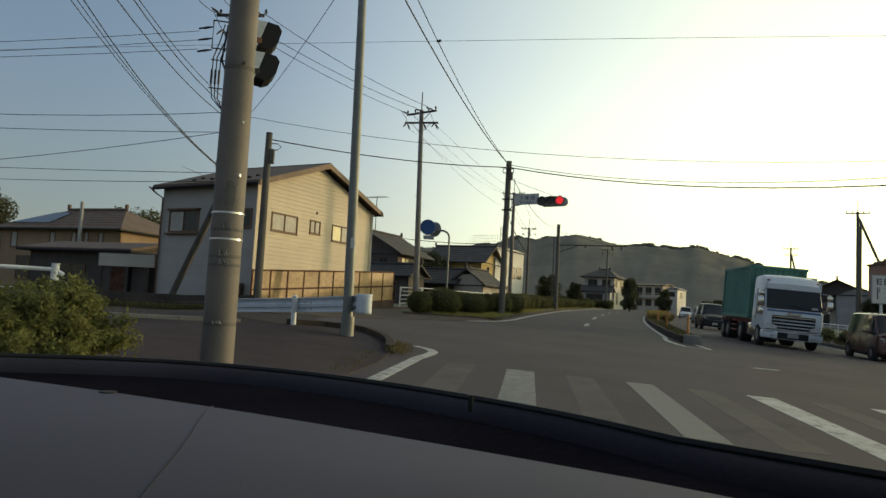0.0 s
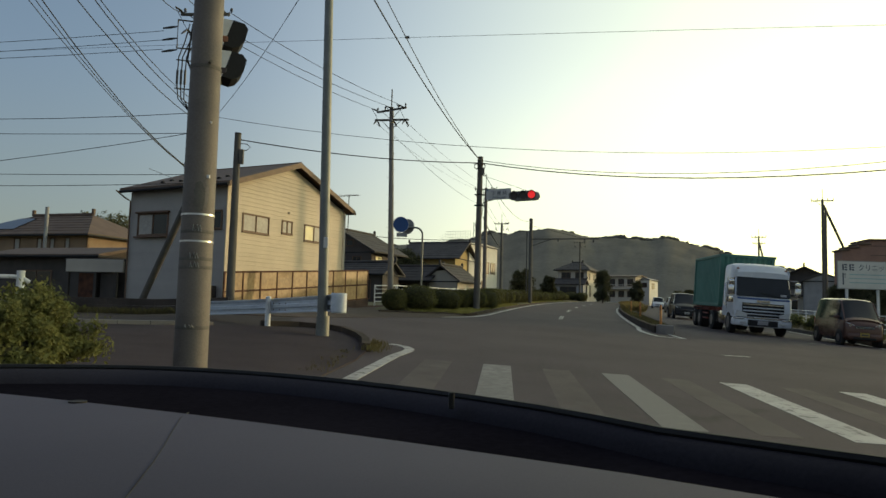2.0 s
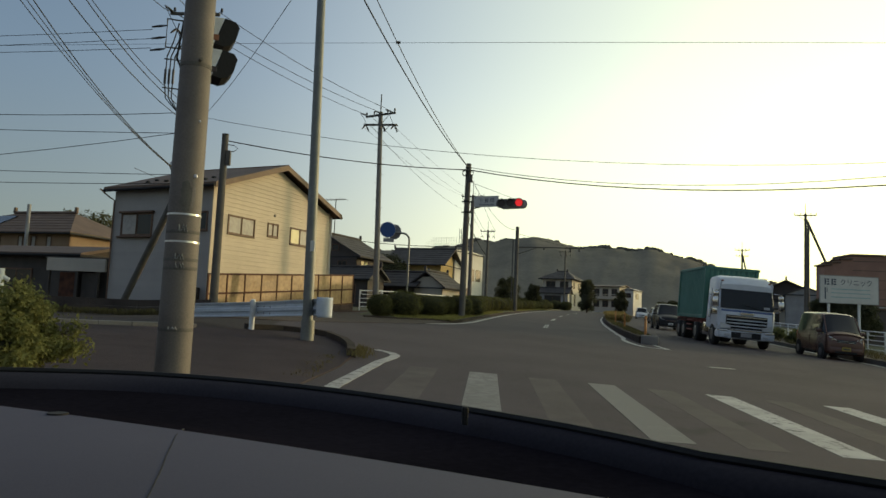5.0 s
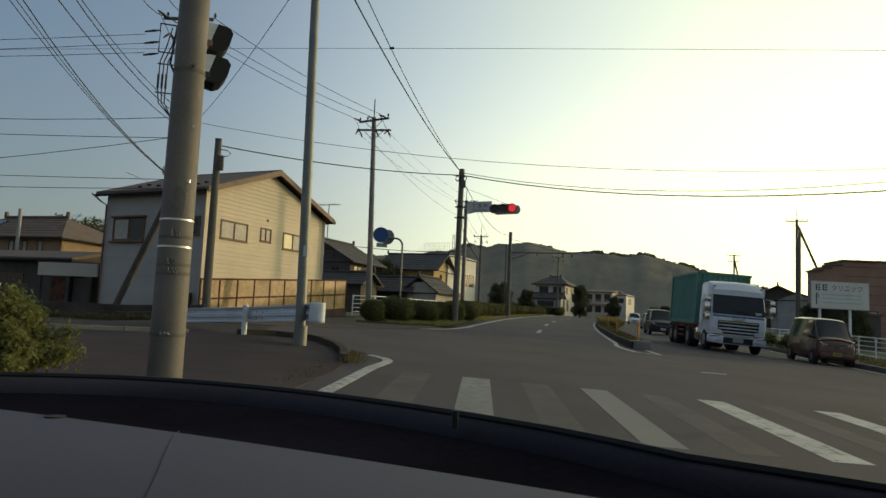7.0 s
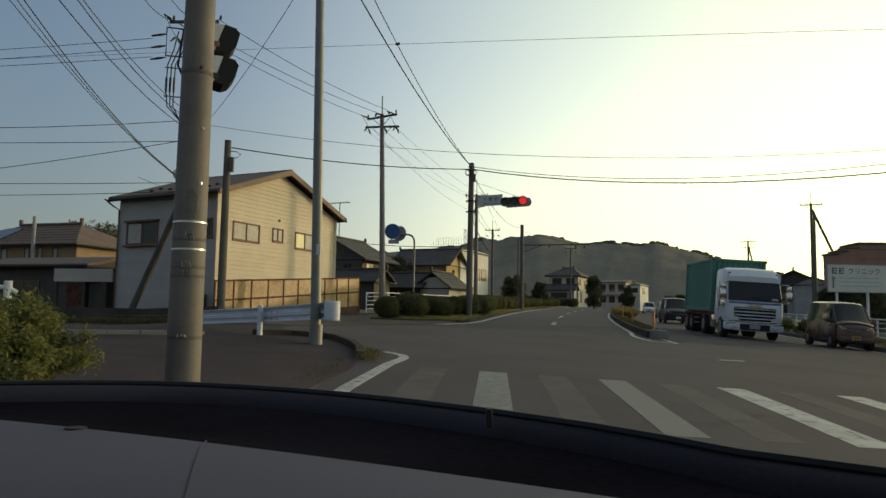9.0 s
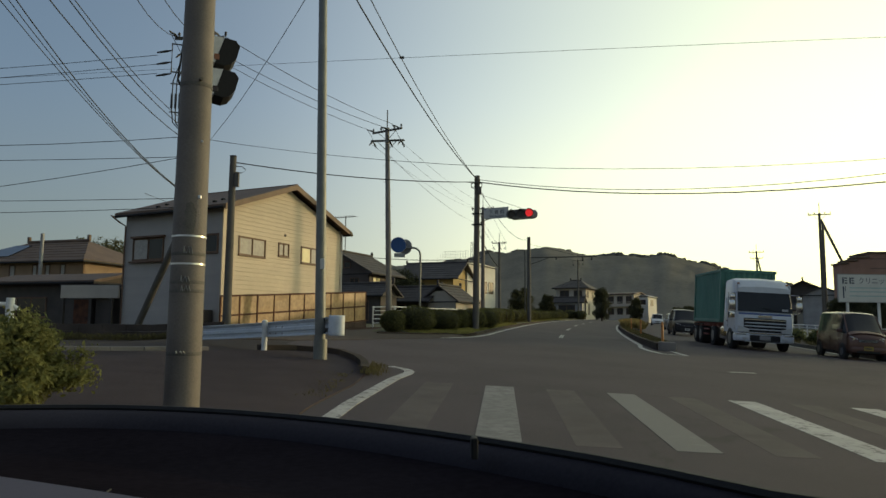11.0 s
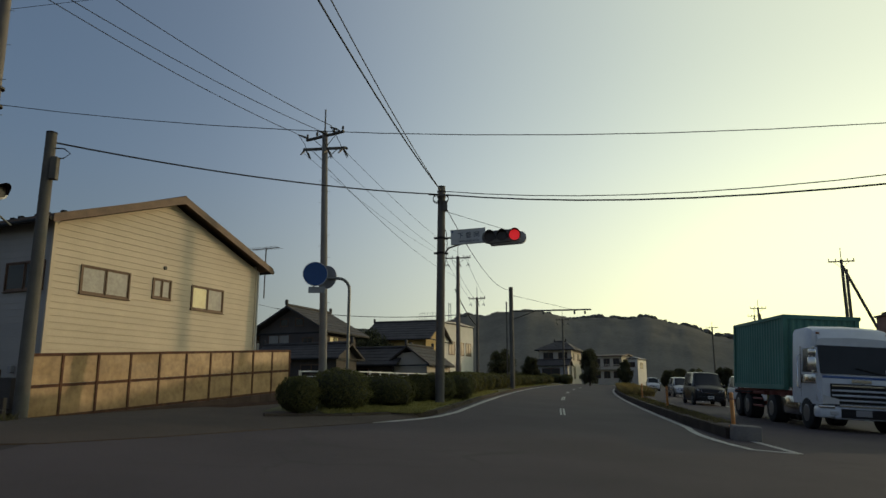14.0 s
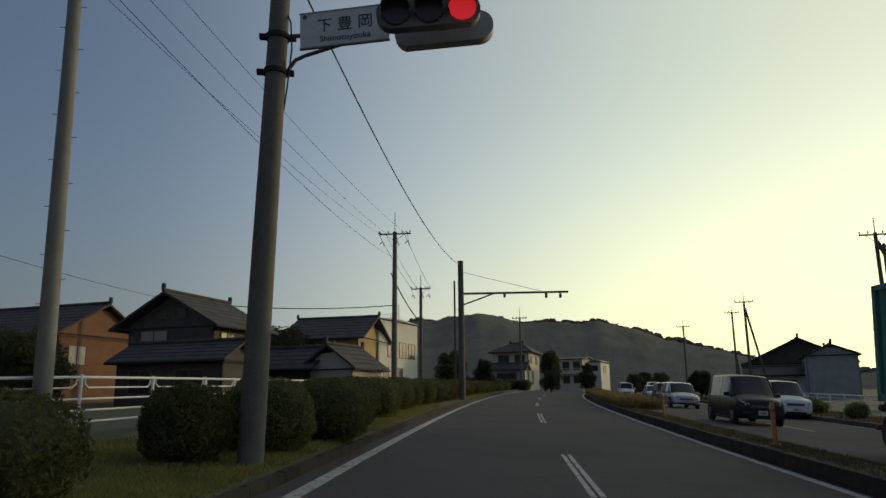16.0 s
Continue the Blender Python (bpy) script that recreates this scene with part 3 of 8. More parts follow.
# zebra crossing: bars along the road, every second one almost worn away
for i in range(12):
    x = 1.28 + 0.895 * (i - 1)
    worn = i % 2 == 0
    bar = Mesh()
    a, b = Vector((x, 11.1 - 0.05 * i)), Vector((x - 0.55, 6.6))
    rr = [[G(lerp(b.x, a.x, t) + k * 0.21, lerp(b.y, a.y, t), 0.0015 if worn else 0.003) for k in (-1, 1)] for t in (i2 / 6 for i2 in range(7))]
    bar.sheet(rr, 0.006)
    struct("crossing_bar", bar, M["faded"] if worn else M[{1: "oldpaint", 3: "wornpaint"}.get(i, "paint")], "faded zebra crossing bar nearly worn away" if worn else "white zebra crossing bar with cracked paint", "road marking")


def slab(name, left, right, h, material, label, category, inset=0.0, under=0.3):
    """A raised strip between two lines of (x, y), its edge rounded."""
    m = Mesh()
    rows = []
    full = h
    for i, (a, b) in enumerate(zip(left, right)):
        a, b = Vector(a), Vector(b)
        h = full * smooth_step(-1, inset, i) if inset else full
        d = (b - a)
        u = d.normalized() * min(0.04, d.length * 0.3)
        ps = [(a, 0.0 - 0.05), (a, h * 0.8), (a + u, h)] + [(a.lerp(b, t), h) for t in (0.25, 0.5, 0.75)] + [(b - u, h), (b, h * 0.8), (b, -0.05)]
        rows.append([G(p.x, p.y, z) for p, z in ps])
    m.sheet(rows, 0.02)
    n = len(rows[0])
    m.add(rows[0], [tuple(range(n))])
    m.add(rows[-1], [tuple(range(n))[::-1]])
    return struct(name, m, material, label, category, True)


def kerb_run(name, pts, h, w, label, length=0.6, material="kerb"):
    """Kerb stones, one by one, along a line."""
    root = thing(name, Matrix(), label, "kerb")
    root["kind"] = "structure"
    P = [Vector(p) for p in pts]
    seg = []
    for a, b in zip(P, P[1:]):
        n = max(1, round((b - a).length / length))
        seg += [(a.lerp(b, i / n), a.lerp(b, (i + 1) / n)) for i in range(n)]
    for a, b in seg[:140]:
        d = (b - a).normalized()
        s = Vector((d.y, -d.x)) * w / 2
        a2, b2 = a + d * 0.006, b - d * 0.006
        vs = [G(a2.x - s.x, a2.y - s.y, -0.05), G(a2.x + s.x, a2.y + s.y, -0.05), G(b2.x + s.x, b2.y + s.y, -0.05), G(b2.x - s.x, b2.y - s.y, -0.05)]
        j = random.uniform(-0.006, 0.006)
        top = [G(a2.x - s.x, a2.y - s.y, h + j), G(a2.x + s.x * 0.75, a2.y + s.y * 0.75, h + j), G(b2.x + s.x * 0.75, b2.y + s.y * 0.75, h + j), G(b2.x - s.x, b2.y - s.y, h + j)]
        k = Mesh().add(vs + top, [(3, 2, 1, 0), (4, 5, 6, 7), (0, 1, 5, 4), (1, 2, 6, 5), (2, 3, 7, 6), (3, 0, 4, 7)])
        part("kerb_stone", k, M[material], root)
    return root


# corner pavement with its kerb
edge = [(-1.5, -6), (-1.35, 0), (-1.25, 5), (-1.1, 8.0), (-0.95, 9.2), (-0.82, 10.2), (-0.76, 11.6), (-0.85, 12.8), (-1.05, 13.9), (-1.45, 15.1), (-1.9, 15.6), (-2.5, 15.7), (-3.2, 15.2), (-4.0, 14.4), (-4.9, 13.5), (-5.8, 12.8), (-8.0, 11.2), (-13.0, 8.2)]
mesh = Mesh()
cols = []
for x, y in edge:
    c = Vector((-6.0, 2.0))
    e = Vector((x, y))
    cols.append([G(*(e.lerp(c, t)), 0.02 + 0.04 * smooth_step(0, 0.15, t)) for t in (0, 0.05, 0.1, 0.2, 0.35, 0.5, 0.75, 1.0)])
mesh.sheet(cols, 0.2)
struct("corner_pavement", mesh, M["sidewalk"], "dark patched asphalt pavement at the corner", "pavement", True)
kerb_run("corner_kerb", edge[6:13], 0.13, 0.15, "raised dark kerb round the tip of the corner pavement", 0.6, "kerbdark")
kerb_run("street_kerb", edge[13:17], 0.09, 0.14, "low worn kerb along the side street", 0.6, "concrete")

# hedge verge: kerb, grassy bank, footway behind
yv = frange(29.5, 120, 2.2)
vl = [(-1.5, 25.2), (-1.6, 26.2), (-1.5, 27.7), (-1.3, 29.5)] + [(x_left(y) - 3.9 - 0.7 * smooth_step(30, 38, y), y + 0.8) for y in yv]
vr = [(-1.3, 25.1), (-0.7, 25.5), (0.4, 26.3), (1.55, 28.3)] + [(x_left(y) - 0.45, y) for y in yv]
slab("hedge_verge", vl, vr, 0.115, M["turf"], "grassy raised verge under the hedge", "verge", 4)
kerb_run("verge_kerb", [(-1.25, 25.12), (-0.65, 25.5), (0.42, 26.28), (1.02, 27.2), (1.60, 28.3)] + [(x_left(y) - 0.38, y) for y in frange(29.5, 95, 2.2)], 0.11, 0.11, "stained brown concrete kerb along the verge", 0.6, "kerbdark")

# dark earthy apron between the verge and the mouth of the side street
out_ = [(-4.6, 18.6), (-3.0, 19.5), (-1.95, 20.9), (-1.3, 22.0), (-0.58, 23.1), (0.28, 24.45), (0.9, 25.4), (1.5, 26.6), (2.0, 28.2)]
in_ = [(-7.4, 25.4), (-6.3, 27.6), (-5.2, 29.8), (-3.9, 31.0), (-1.4, 27.4), (-0.7, 26.4), (0.4, 26.8), (1.1, 27.7), (1.65, 28.8)]
struct("soil_apron", Mesh().sheet([[G(lerp(a[0], b[0], t) + 0.05 * noise.noise((a[0] * 3, a[1] * 3, t * 4)) * (t < 0.1), lerp(a[1], b[1], t), 0.012 + 0.05 * smooth_step(0, 0.5, t) + 0.012 * noise.noise((a[0] * 2, a[1] * 2, t * 5)) * (t > 0)) for t in (0, 0.12, 0.3, 0.5, 0.75, 1.0)] for a, b in zip(out_, in_)], 0.06), M["soil"], "bare dark earth apron at the mouth of the side street", "ground", True)

# median: kerbed island
ym = frange(25.9, 120, 2.2)
mw = lambda y: 0.32 + 0.15 * smooth_step(27, 35, y) + 1.1 * smooth_step(52, 66, y)
slab("median_island", [(x_med(y) + 0.28 + 0.12 * (1 - smooth_step(26, 31, y)), y) for y in ym], [(x_med(y) + 0.75 + mw(y) - 0.12 * (1 - smooth_step(26, 31, y)), y) for y in ym], 0.22, M["soilm"], "narrow central island with a bare grey-brown top", "median")
kerb_run("median_kerb", [(x_med(y) + 0.26 + 0.12 * (1 - smooth_step(26, 31, y)), y) for y in ym[:34]], 0.24, 0.16, "dark stained concrete kerb of the central island", 0.6, "kerbdark")
kerb_run("median_back_kerb", [(x_med(y) + 0.77 + mw(y) - 0.12 * (1 - smooth_step(26, 31, y)), y) for y in ym[:34]], 0.24, 0.16, "dark stained concrete kerb of the central island", 0.6, "kerbdark")

# far roadside: kerb and weedy strip, then a footway
yr = frange(-20, 120, 2.5)
slab("far_verge", [(x_right(y) + 0.15, y) for y in yr], [(x_right(y) + 2.4, y) for y in yr], 0.18, M["soil"], "weedy strip along the far edge of the road", "verge")
kerb_run("far_kerb", [(x_right(y) + 0.08, y) for y in frange(16, 80, 2.5)], 0.19, 0.15, "low concrete kerb of the far verge", 1.0)

# yard in front of the houses
mesh = Mesh().sheet([[G(lerp(-40, -1.2, i / 40), lerp(12, 22.6, i / 40) + (j / 24) * 26 * (1 - 0.35 * smooth_step(0.75, 1, i / 40)), -0.02) for j in range(25)] for i in range(41)], 0.04)
struct("house_yard", mesh, M["soil"], "bare dark soil yard in front of the house", "ground", True)


# wooded hills far behind
SKYLINE = ((-70, 1.0), (-40, 1.5), (-25, 2.6), (-15, 4.2), (-6, 4.7), (0, 5.0), (4, 5.7), (6, 6.2), (7, 6.05), (8.5, 6.3), (10.6, 6.6), (12, 6.35), (14, 5.9), (16.5, 5.95), (18.5, 5.8), (19.5, 5.95), (22, 5.25), (25, 4.3), (27, 3.85), (30, 3.1), (32, 2.4), (36, 1.7), (45, 1.2), (70, 0.8))


def ridge(az):
    """Elevation of the skyline by azimuth, both in degrees."""
    for (a, p), (b, q) in zip(SKYLINE, SKYLINE[1:]):
        if a <= az <= b:
            return lerp(p, q, smooth_step(a, b, az) * 0.5 + 0.5 * (az - a) / (b - a))
    return 0.8


def hill(name, az0, az1, dist, depth, k, label, seed):
    rows = []
    n = 420
    for j, t in enumerate(frange(0, 1, 0.05)):
        row = []
        for i in range(n + 1):
            az = lerp(az0, az1, i / n)
            r = dist + depth * t
            x, y = r * math.sin(radians(az)), r * math.cos(radians(az))
            fade = smooth_step(0, 0.06, i / n) * smooth_step(0, 0.06, 1 - i / n)
            h = k * (dist + depth) * math.tan(radians(max(0.3, ridge(az) - 0.22))) * math.sin(t * math.pi / 2) ** 1.2 * fade
            lump = noise.noise((x * 0.012 + seed, y * 0.012, 0)) * 4 + noise.noise((x * 0.05, y * 0.05, seed)) * 1.8 + abs(noise.noise((x * 0.12, y * 0.12, seed))) * 3.2 + abs(noise.noise((x * 0.26, y * 0.26, seed))) * 2.5
            row.append((x, y, 1.2 - 2.5 + h + lump * (0.25 + 0.75 * t) * fade * (1 if t > 0 else 0)))
        rows.append(row)
    # rounded tree crowns over the slope, thickest along the crest
    m, rnd = Mesh().sheet(rows, 30), random.Random(5)
    unit = [(math.sin(p) * math.cos(q), math.sin(p) * math.sin(q), math.cos(p)) for p in (0.65, 1.35, 2.1) for q in frange(0, 6.2, math.pi / 3)]
    faces = [(6 * a + b, 6 * a + 6 + b, 6 * a + 6 + (b + 1) % 6, 6 * a + (b + 1) % 6) for a in (0, 1) for b in range(6)] + [(0, 1, 2, 3, 4, 5)]
    for c in range(2600):
        j = len(rows) - 1
        x, y, z = rows[j][rnd.randrange(20, n - 20)]
        x, y, r = x + rnd.uniform(-3, 3), y + rnd.uniform(-6, 6), rnd.choice((1.8, 2.2, 2.6, 3.2, 4.2, 5.0))
        z -= r * 0.1
        m.add([(x + a * r * rnd.uniform(0.8, 1.3), y + b * r * rnd.uniform(0.8, 1.3), z + d * r * rnd.uniform(0.7, 1.25)) for a, b, d in unit], faces)
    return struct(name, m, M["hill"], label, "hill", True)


hill("wooded_hill", -50, 60, 440, 310, 1.0, "wooded hill with an uneven tree line, haze put into its colour", 3.0)


# ---- poles, wires, signals ----
def band(root, z, r, h=0.04, material=None, name="steel_band"):
    part(name, Mesh().tube([(0, 0, z), (0, 0, z + h)], r + 0.006, 20), material or M["band"], root, smooth=True)


def pole(name, x, y, top, r0, r1, material, label, category="utility pole", tilt=(0, 0), base=0.0):
    """A tapered pole from the ground up to the height top."""
    z0 = gz(x, y) + base
    root = thing(name, (x, y, z0), label, category)
    h = top - z0
    part("shaft", Mesh().tube([(tilt[0] * t, tilt[1] * t, -0.3 if t == 0 else h * t) for t in (0, 0.25, 0.5, 0.75, 1)], [lerp(r0, r1, t) for t in (0, 0.25, 0.5, 0.75, 1)], 24), material, root, smooth=True)
    return root, z0, h


def cable(name, pts, r=0.012, label="black overhead cable", n=5):
    root = Mesh().tube(pts, r, n)
    ob = link(name, root, M["wire"])
    return tagged(ob, label, "cable")


def sag(a, b, drop, n=14):
    a, b = Vector(a), Vector(b)
    return [a.lerp(b, t) - Vector((0, 0, 4 * drop * t * (1 - t))) for t in (i / n for i in range(n + 1))]


def steps(root, h, r, z_from, names="step_bolt", tilt=(0, 0)):
    z, k = z_from, 0
    while z < h - 0.6:
        s = 1 if k % 2 else -1
        cx_, cy_ = tilt[0] * z / h, tilt[1] * z / h
        part(names, Mesh().tube([(cx_ + s * r * 0.8, cy_, z), (cx_ + s * (r + 0.10), cy_, z)], 0.007, 6), M["steel"], root)
        z += 0.45
        k += 1


def insulator(root, x, y, z, up=1, along=(0, 0, 1)):
    a = Vector(along).normalized()
    p = Vector((x, y, z))
    m = Mesh()
    m.tube([p, p + a * 0.06, p + a * 0.07, p + a * 0.10, p + a * 0.11, p + a * 0.15, p + a * 0.16, p + a * 0.2], [0.025, 0.025, 0.055, 0.055, 0.03, 0.05, 0.05, 0.02], 10)
    return part("insulator", m, M["insul"], root, smooth=True)


def crossarm(root, z, half, ang, w=0.05, y=0.0, name="crossarm", at=(0, 0)):
    m = Matrix.Translation((at[0], at[1], 0)) @ Matrix.Rotation(radians(ang), 4, "Z")
    part(name, Mesh().cbox((-half, -w + y, z - w), (half, w + y, z + w), 0.012, m), M["darkpole"], root)
    for s in (-1, 1):
        part("brace", Mesh().tube([m @ Vector((s * half * 0.6, y, z - w)), (at[0], at[1], z - 0.55)], 0.016, 6), M["steel"], root)


# street-corner concrete pole with the two-lamp signal
root, z0, h = pole("signal_pole", -2.1, 6.9, 7.6, 0.158, 0.122, M["pole"], "tall brown-grey concrete pole with steel bands on the corner pavement", "pole", (0.0, 0.0), 0.06)

def on_pole(a, z, proud=0.003):
    """A point on the pole's skin; a in degrees clockwise from +x."""
    rr = lerp(0.158, 0.122, z / h) + proud
    return (rr * math.cos(radians(a)), -rr * math.sin(radians(a)), z)


for z in (1.333, 1.587):
    band(root, z - 0.008, 0.156 - 0.005 * z, 0.016)
for z, a in ((1.424, 74), (1.167, 80), (1.086, 76), (0.525, 84)):
    strap = part("worn_strap", Mesh().tube([(0, 0, z - 0.02), (0, 0, z - 0.015), (0, 0, z + 0.015), (0, 0, z + 0.02)], [0.156 - 0.005 * z, 0.158 - 0.005 * z, 0.158 - 0.005 * z, 0.156 - 0.005 * z], 24), M["darkpole"], root, "dark rusted strap", True)
    for da, w in ((-9, 5), (0, 6), (13, 3)):
        p0, p1 = Vector(on_pole(a + da - w, z, 0.002)), Vector(on_pole(a + da + w, z + 0.004, 0.002))
        part("buckle", Mesh().tube([p0, (p0 + p1) * 0.52, p1], [0.004, 0.008, 0.003], 6), M["signback"], strap, "scratched steel buckle")
part("clamp", Mesh().tube([(0, 0, 3.00), (0, 0, 3.035)], 0.1475, 24), M["darkpole"], root, smooth=True)
part("clamp_bolt", Mesh().tube([on_pole(60, 3.05, 0.0), on_pole(60, 3.05, 0.05)], 0.016, 8), M["darkpole"], root)
part("bolt", Mesh().cbox((0.095, -0.12, 1.93), (0.125, -0.095, 1.965), 0.008), M["band"], root)
part("bolt", Mesh().cbox((0.100, -0.115, 2.46), (0.118, -0.100, 2.48), 0.005), M["band"], root)


def patch(name, a0, a1, z0_, z1, ragged, material, label, seed):
    """A thin ragged skin left on the pole."""
    rows = []
    for k in range(17):
        t = k / 16
        e = math.sin(math.pi * t) ** 0.4
        mid, half = (a0 + a1) / 2 + ragged * noise.noise((t * 5, seed, 0)), (a1 - a0) / 2 * e * (1 + 0.5 * noise.noise((t * 9, seed, 3)))
        rows.append([on_pole(mid + half * q, lerp(z0_, z1, t), 0.0025) for q in (-1, -0.5, 0, 0.5, 1)])
    part(name, Mesh().sheet(rows), material, root, label, True)


patch("tar_stain", 52, 92, 1.60, 1.90, 10, M["darkpole"], "dark tarry stain", 2.0)
patch("peeling_glue", 40, 53, 1.64, 1.93, 6, M["concrete"], "pale peeling glue", 5.0)
patch("peeling_glue", 44, 52, 1.70, 1.78, 6, M["concrete"], "pale peeling glue", 9.0)


def hood_lamp(root, c, face, size, lens, body=None, hood=True, depth=0.2):
    """One signal lamp: lens disc and hood, looking along face."""
    c, face = Vector(c), Vector(face).normalized()
    part("lens", Mesh().disc(c + face * 0.012, face, size * 0.46, 0.02), lens, root, smooth=True)
    if hood:
        side = face.cross(Vector((0, 0, 1))).normalized()
        rows = []
        for t in (0, 0.5, 1):
            row = []
            for k in range(13):
                a = radians(lerp(-25, 205, k / 12))
                rr = size * 0.5
                reach = depth * (0.35 + 0.65 * max(0, math.sin(a)))
                row.append(c + face * (reach * t) + side * (math.cos(a) * rr) + Vector((0, 0, 1)) * (math.sin(a) * rr))
            rows.append(row)
        ob = part("visor", Mesh().sheet(rows), body or M["housing"], root, smooth=True)
        sol = ob.modifiers.new("thickness", "SOLIDIFY")
        sol.thickness = 0.008


fx = Vector((0.93, 0.36, 0)).normalized()
sx = Vector((fx.y, -fx.x, 0))
rot = Matrix((fx, -sx, (0, 0, 1))).transposed().to_4x4()
two = thing("pedestrian_signal", Matrix.Translation((-2.26, 7.60, z0 + 3.13)) @ rot, "white two-lamp pedestrian signal with deep dark hoods on the pole", "traffic signal")
for k, (zz, ln) in enumerate(((0.343, M["amber"]), (0.0, M["lens"]))):
    part("housing", Mesh().prism([(-0.03, zz + 0.30), (0.19, zz + 0.305), (0.10, zz + 0.02), (0.0, zz), (-0.03, zz + 0.02)], -0.15, 0.15, "y"), M["white"], two, "white housing")
    part("visor", Mesh().prism([(0.192, zz + 0.305), (0.31, zz + 0.285), (0.35, zz + 0.23), (0.32, zz + 0.10), (0.27, zz + 0.03), (0.20, zz + 0.0), (0.102, zz + 0.02)], -0.153, 0.153, "y"), M["black"], two, "black hood")
    part("lens", Mesh().cbox((0.09, -0.155, zz + 0.05), (0.15, 0.11, zz + 0.12), 0.01), ln, two)
arm_in = rot.inverted() @ Vector((0.16, -0.66, 0))
for zz in (-0.03, 0.62):
    part("bracket", Mesh().tube([(0.04, 0, zz), (0.0, -0.05, zz), arm_in + Vector((0, 0, zz))], 0.022, 8), M["darkpole"], two)
part("cable_loop", Mesh().tube([(-0.04, 0.03, 0.66), (-0.1, 0.05, 0.72), (-0.2, 0.05, 0.6), (-0.24, 0.05, 0.2), (-0.12, 0.04, -0.06)], 0.012, 6), M["wire"], two)

# slim grey lamp post by the guard rail
root, z0, h = pole("lamp_post", -1.71, 13.5, 10.6, 0.1, 0.07, M["steel"], "tall slim grey steel lamp post beside the guard rail", "lamp post", (-0.18, 0), 0.06)
part("base_sleeve", Mesh().tube([(0, 0, -0.02), (0, 0, 0.35)], 0.125, 20), M["steel"], root, smooth=True)
part("notice", Mesh().cbox((-0.03, -0.115, 1.62), (0.05, -0.1, 1.82), 0.004), M["signwhite"], root, "small pale sticker")
part("arm", Mesh().tube([(-0.18, 0, h - 0.02), (-0.1, 0.1, h + 0.5), (0.6, 0.5, h + 0.85), (1.5, 1.0, h + 0.95)], 0.04, 10), M["steel"], root, smooth=True)

# guard rail
root = thing("guard_rail", (-3.05, 15.33, gz(-3.05, 15.33) - 0.02), "pale blue-white corrugated guard rail with rounded end on round posts", "guard rail")
R0 = Vector((-3.05, 15.33, gz(-3.05, 15.33) - 0.02))
run = [Vector((*p, 0)) - Vector((R0.x, R0.y, 0)) for p in bez((-5.3, 16.85), (-3.0, 15.75), (-1.42, 13.1), 24)]
prof = [(0.0, -0.30), (-0.03, -0.28), (-0.075, -0.26), (-0.075, -0.21), (-0.02, -0.185), (-0.02, -0.135), (-0.075, -0.11), (-0.075, -0.06), (-0.03, -0.03), (0.0, 0.0)]
rows = []
for i, p in enumerate(run):
    d = (run[min(i + 1, 24)] - run[max(i - 1, 0)]).normalized()
    nrm = Vector((d.y, -d.x, 0))
    top = lerp(1.2, 1.41, i / 24) - R0.z
    rows.append([p + nrm * q + Vector((0, 0, z + top)) for q, z in prof])
ob = part("rail", Mesh().sheet(rows), M["rail"], root, smooth=True)
sol = ob.modifiers.new("thickness", "SOLIDIFY")
sol.thickness, sol.offset = 0.008, 0
ec, zt = run[-1], 1.43 - R0.z
end = Mesh().sheet([[ec + d * (0.16 * math.sin(a)) + nrm * (0.10 - 0.14 * (1 - math.cos(a))) + Vector((0, 0, zt + z)) for z in (-0.36, -0.32, -0.18, -0.04, 0.0)] for a in [radians(v) for v in range(-20, 181, 15)]])
ob = part("rail_end", end, M["rail"], root, "rounded end piece", True)
sol = ob.modifiers.new("thickness", "SOLIDIFY")
sol.thickness = 0.008
d0 = (run[1] - run[0]).normalized()
n0 = Vector((d0.y, -d0.x, 0))
end = Mesh().sheet([[run[0] - d0 * (0.14 * math.sin(a)) + n0 * (0.06 - 0.10 * (1 - math.cos(a))) + Vector((0, 0, 1.22 - R0.z + z)) for z in (-0.34, -0.30, -0.17, -0.04, 0.0)] for a in [radians(v) for v in range(-20, 181, 15)]])
ob = part("rail_end", end, M["rail"], root, "rounded end piece", True)
sol = ob.modifiers.new("thickness", "SOLIDIFY")
sol.thickness = 0.008
for i in (2, 13, 22):
    p = run[i]
    d = (run[min(i + 1, 24)] - run[i - 1]).normalized()
    nrm = Vector((d.y, -d.x, 0))
    p = p + nrm * 0.065
    q = p + Vector((R0.x, R0.y, 0))
    zg, zt = gz(q.x, q.y) - R0.z, lerp(1.2, 1.41, i / 24) + 0.03 - R0.z
    part("post", Mesh().tube([p + Vector((0, 0, zg - 0.2)), p + Vector((0, 0, zt)), p + Vector((0, 0, zt + 0.02))], [0.057, 0.057, 0.03], 14), M["white"], root, smooth=True)
    part("block", Mesh().cbox(p + Vector((-0.035, -0.035, zt - 0.24)) - nrm * 0.06, p + Vector((0.035, 0.035, zt - 0.1)) - nrm * 0.04, 0.008), M["rail"], root)
for k in range(6):
    q = run[14].lerp(run[16], (k % 3) / 2) + nrm * 0.08
    part("bolt", Mesh().disc(q + Vector((0, 0, 1.22 - R0.z - 0.13 * (k // 3))), nrm, 0.013, 0.012, 8), M["rust"], root)

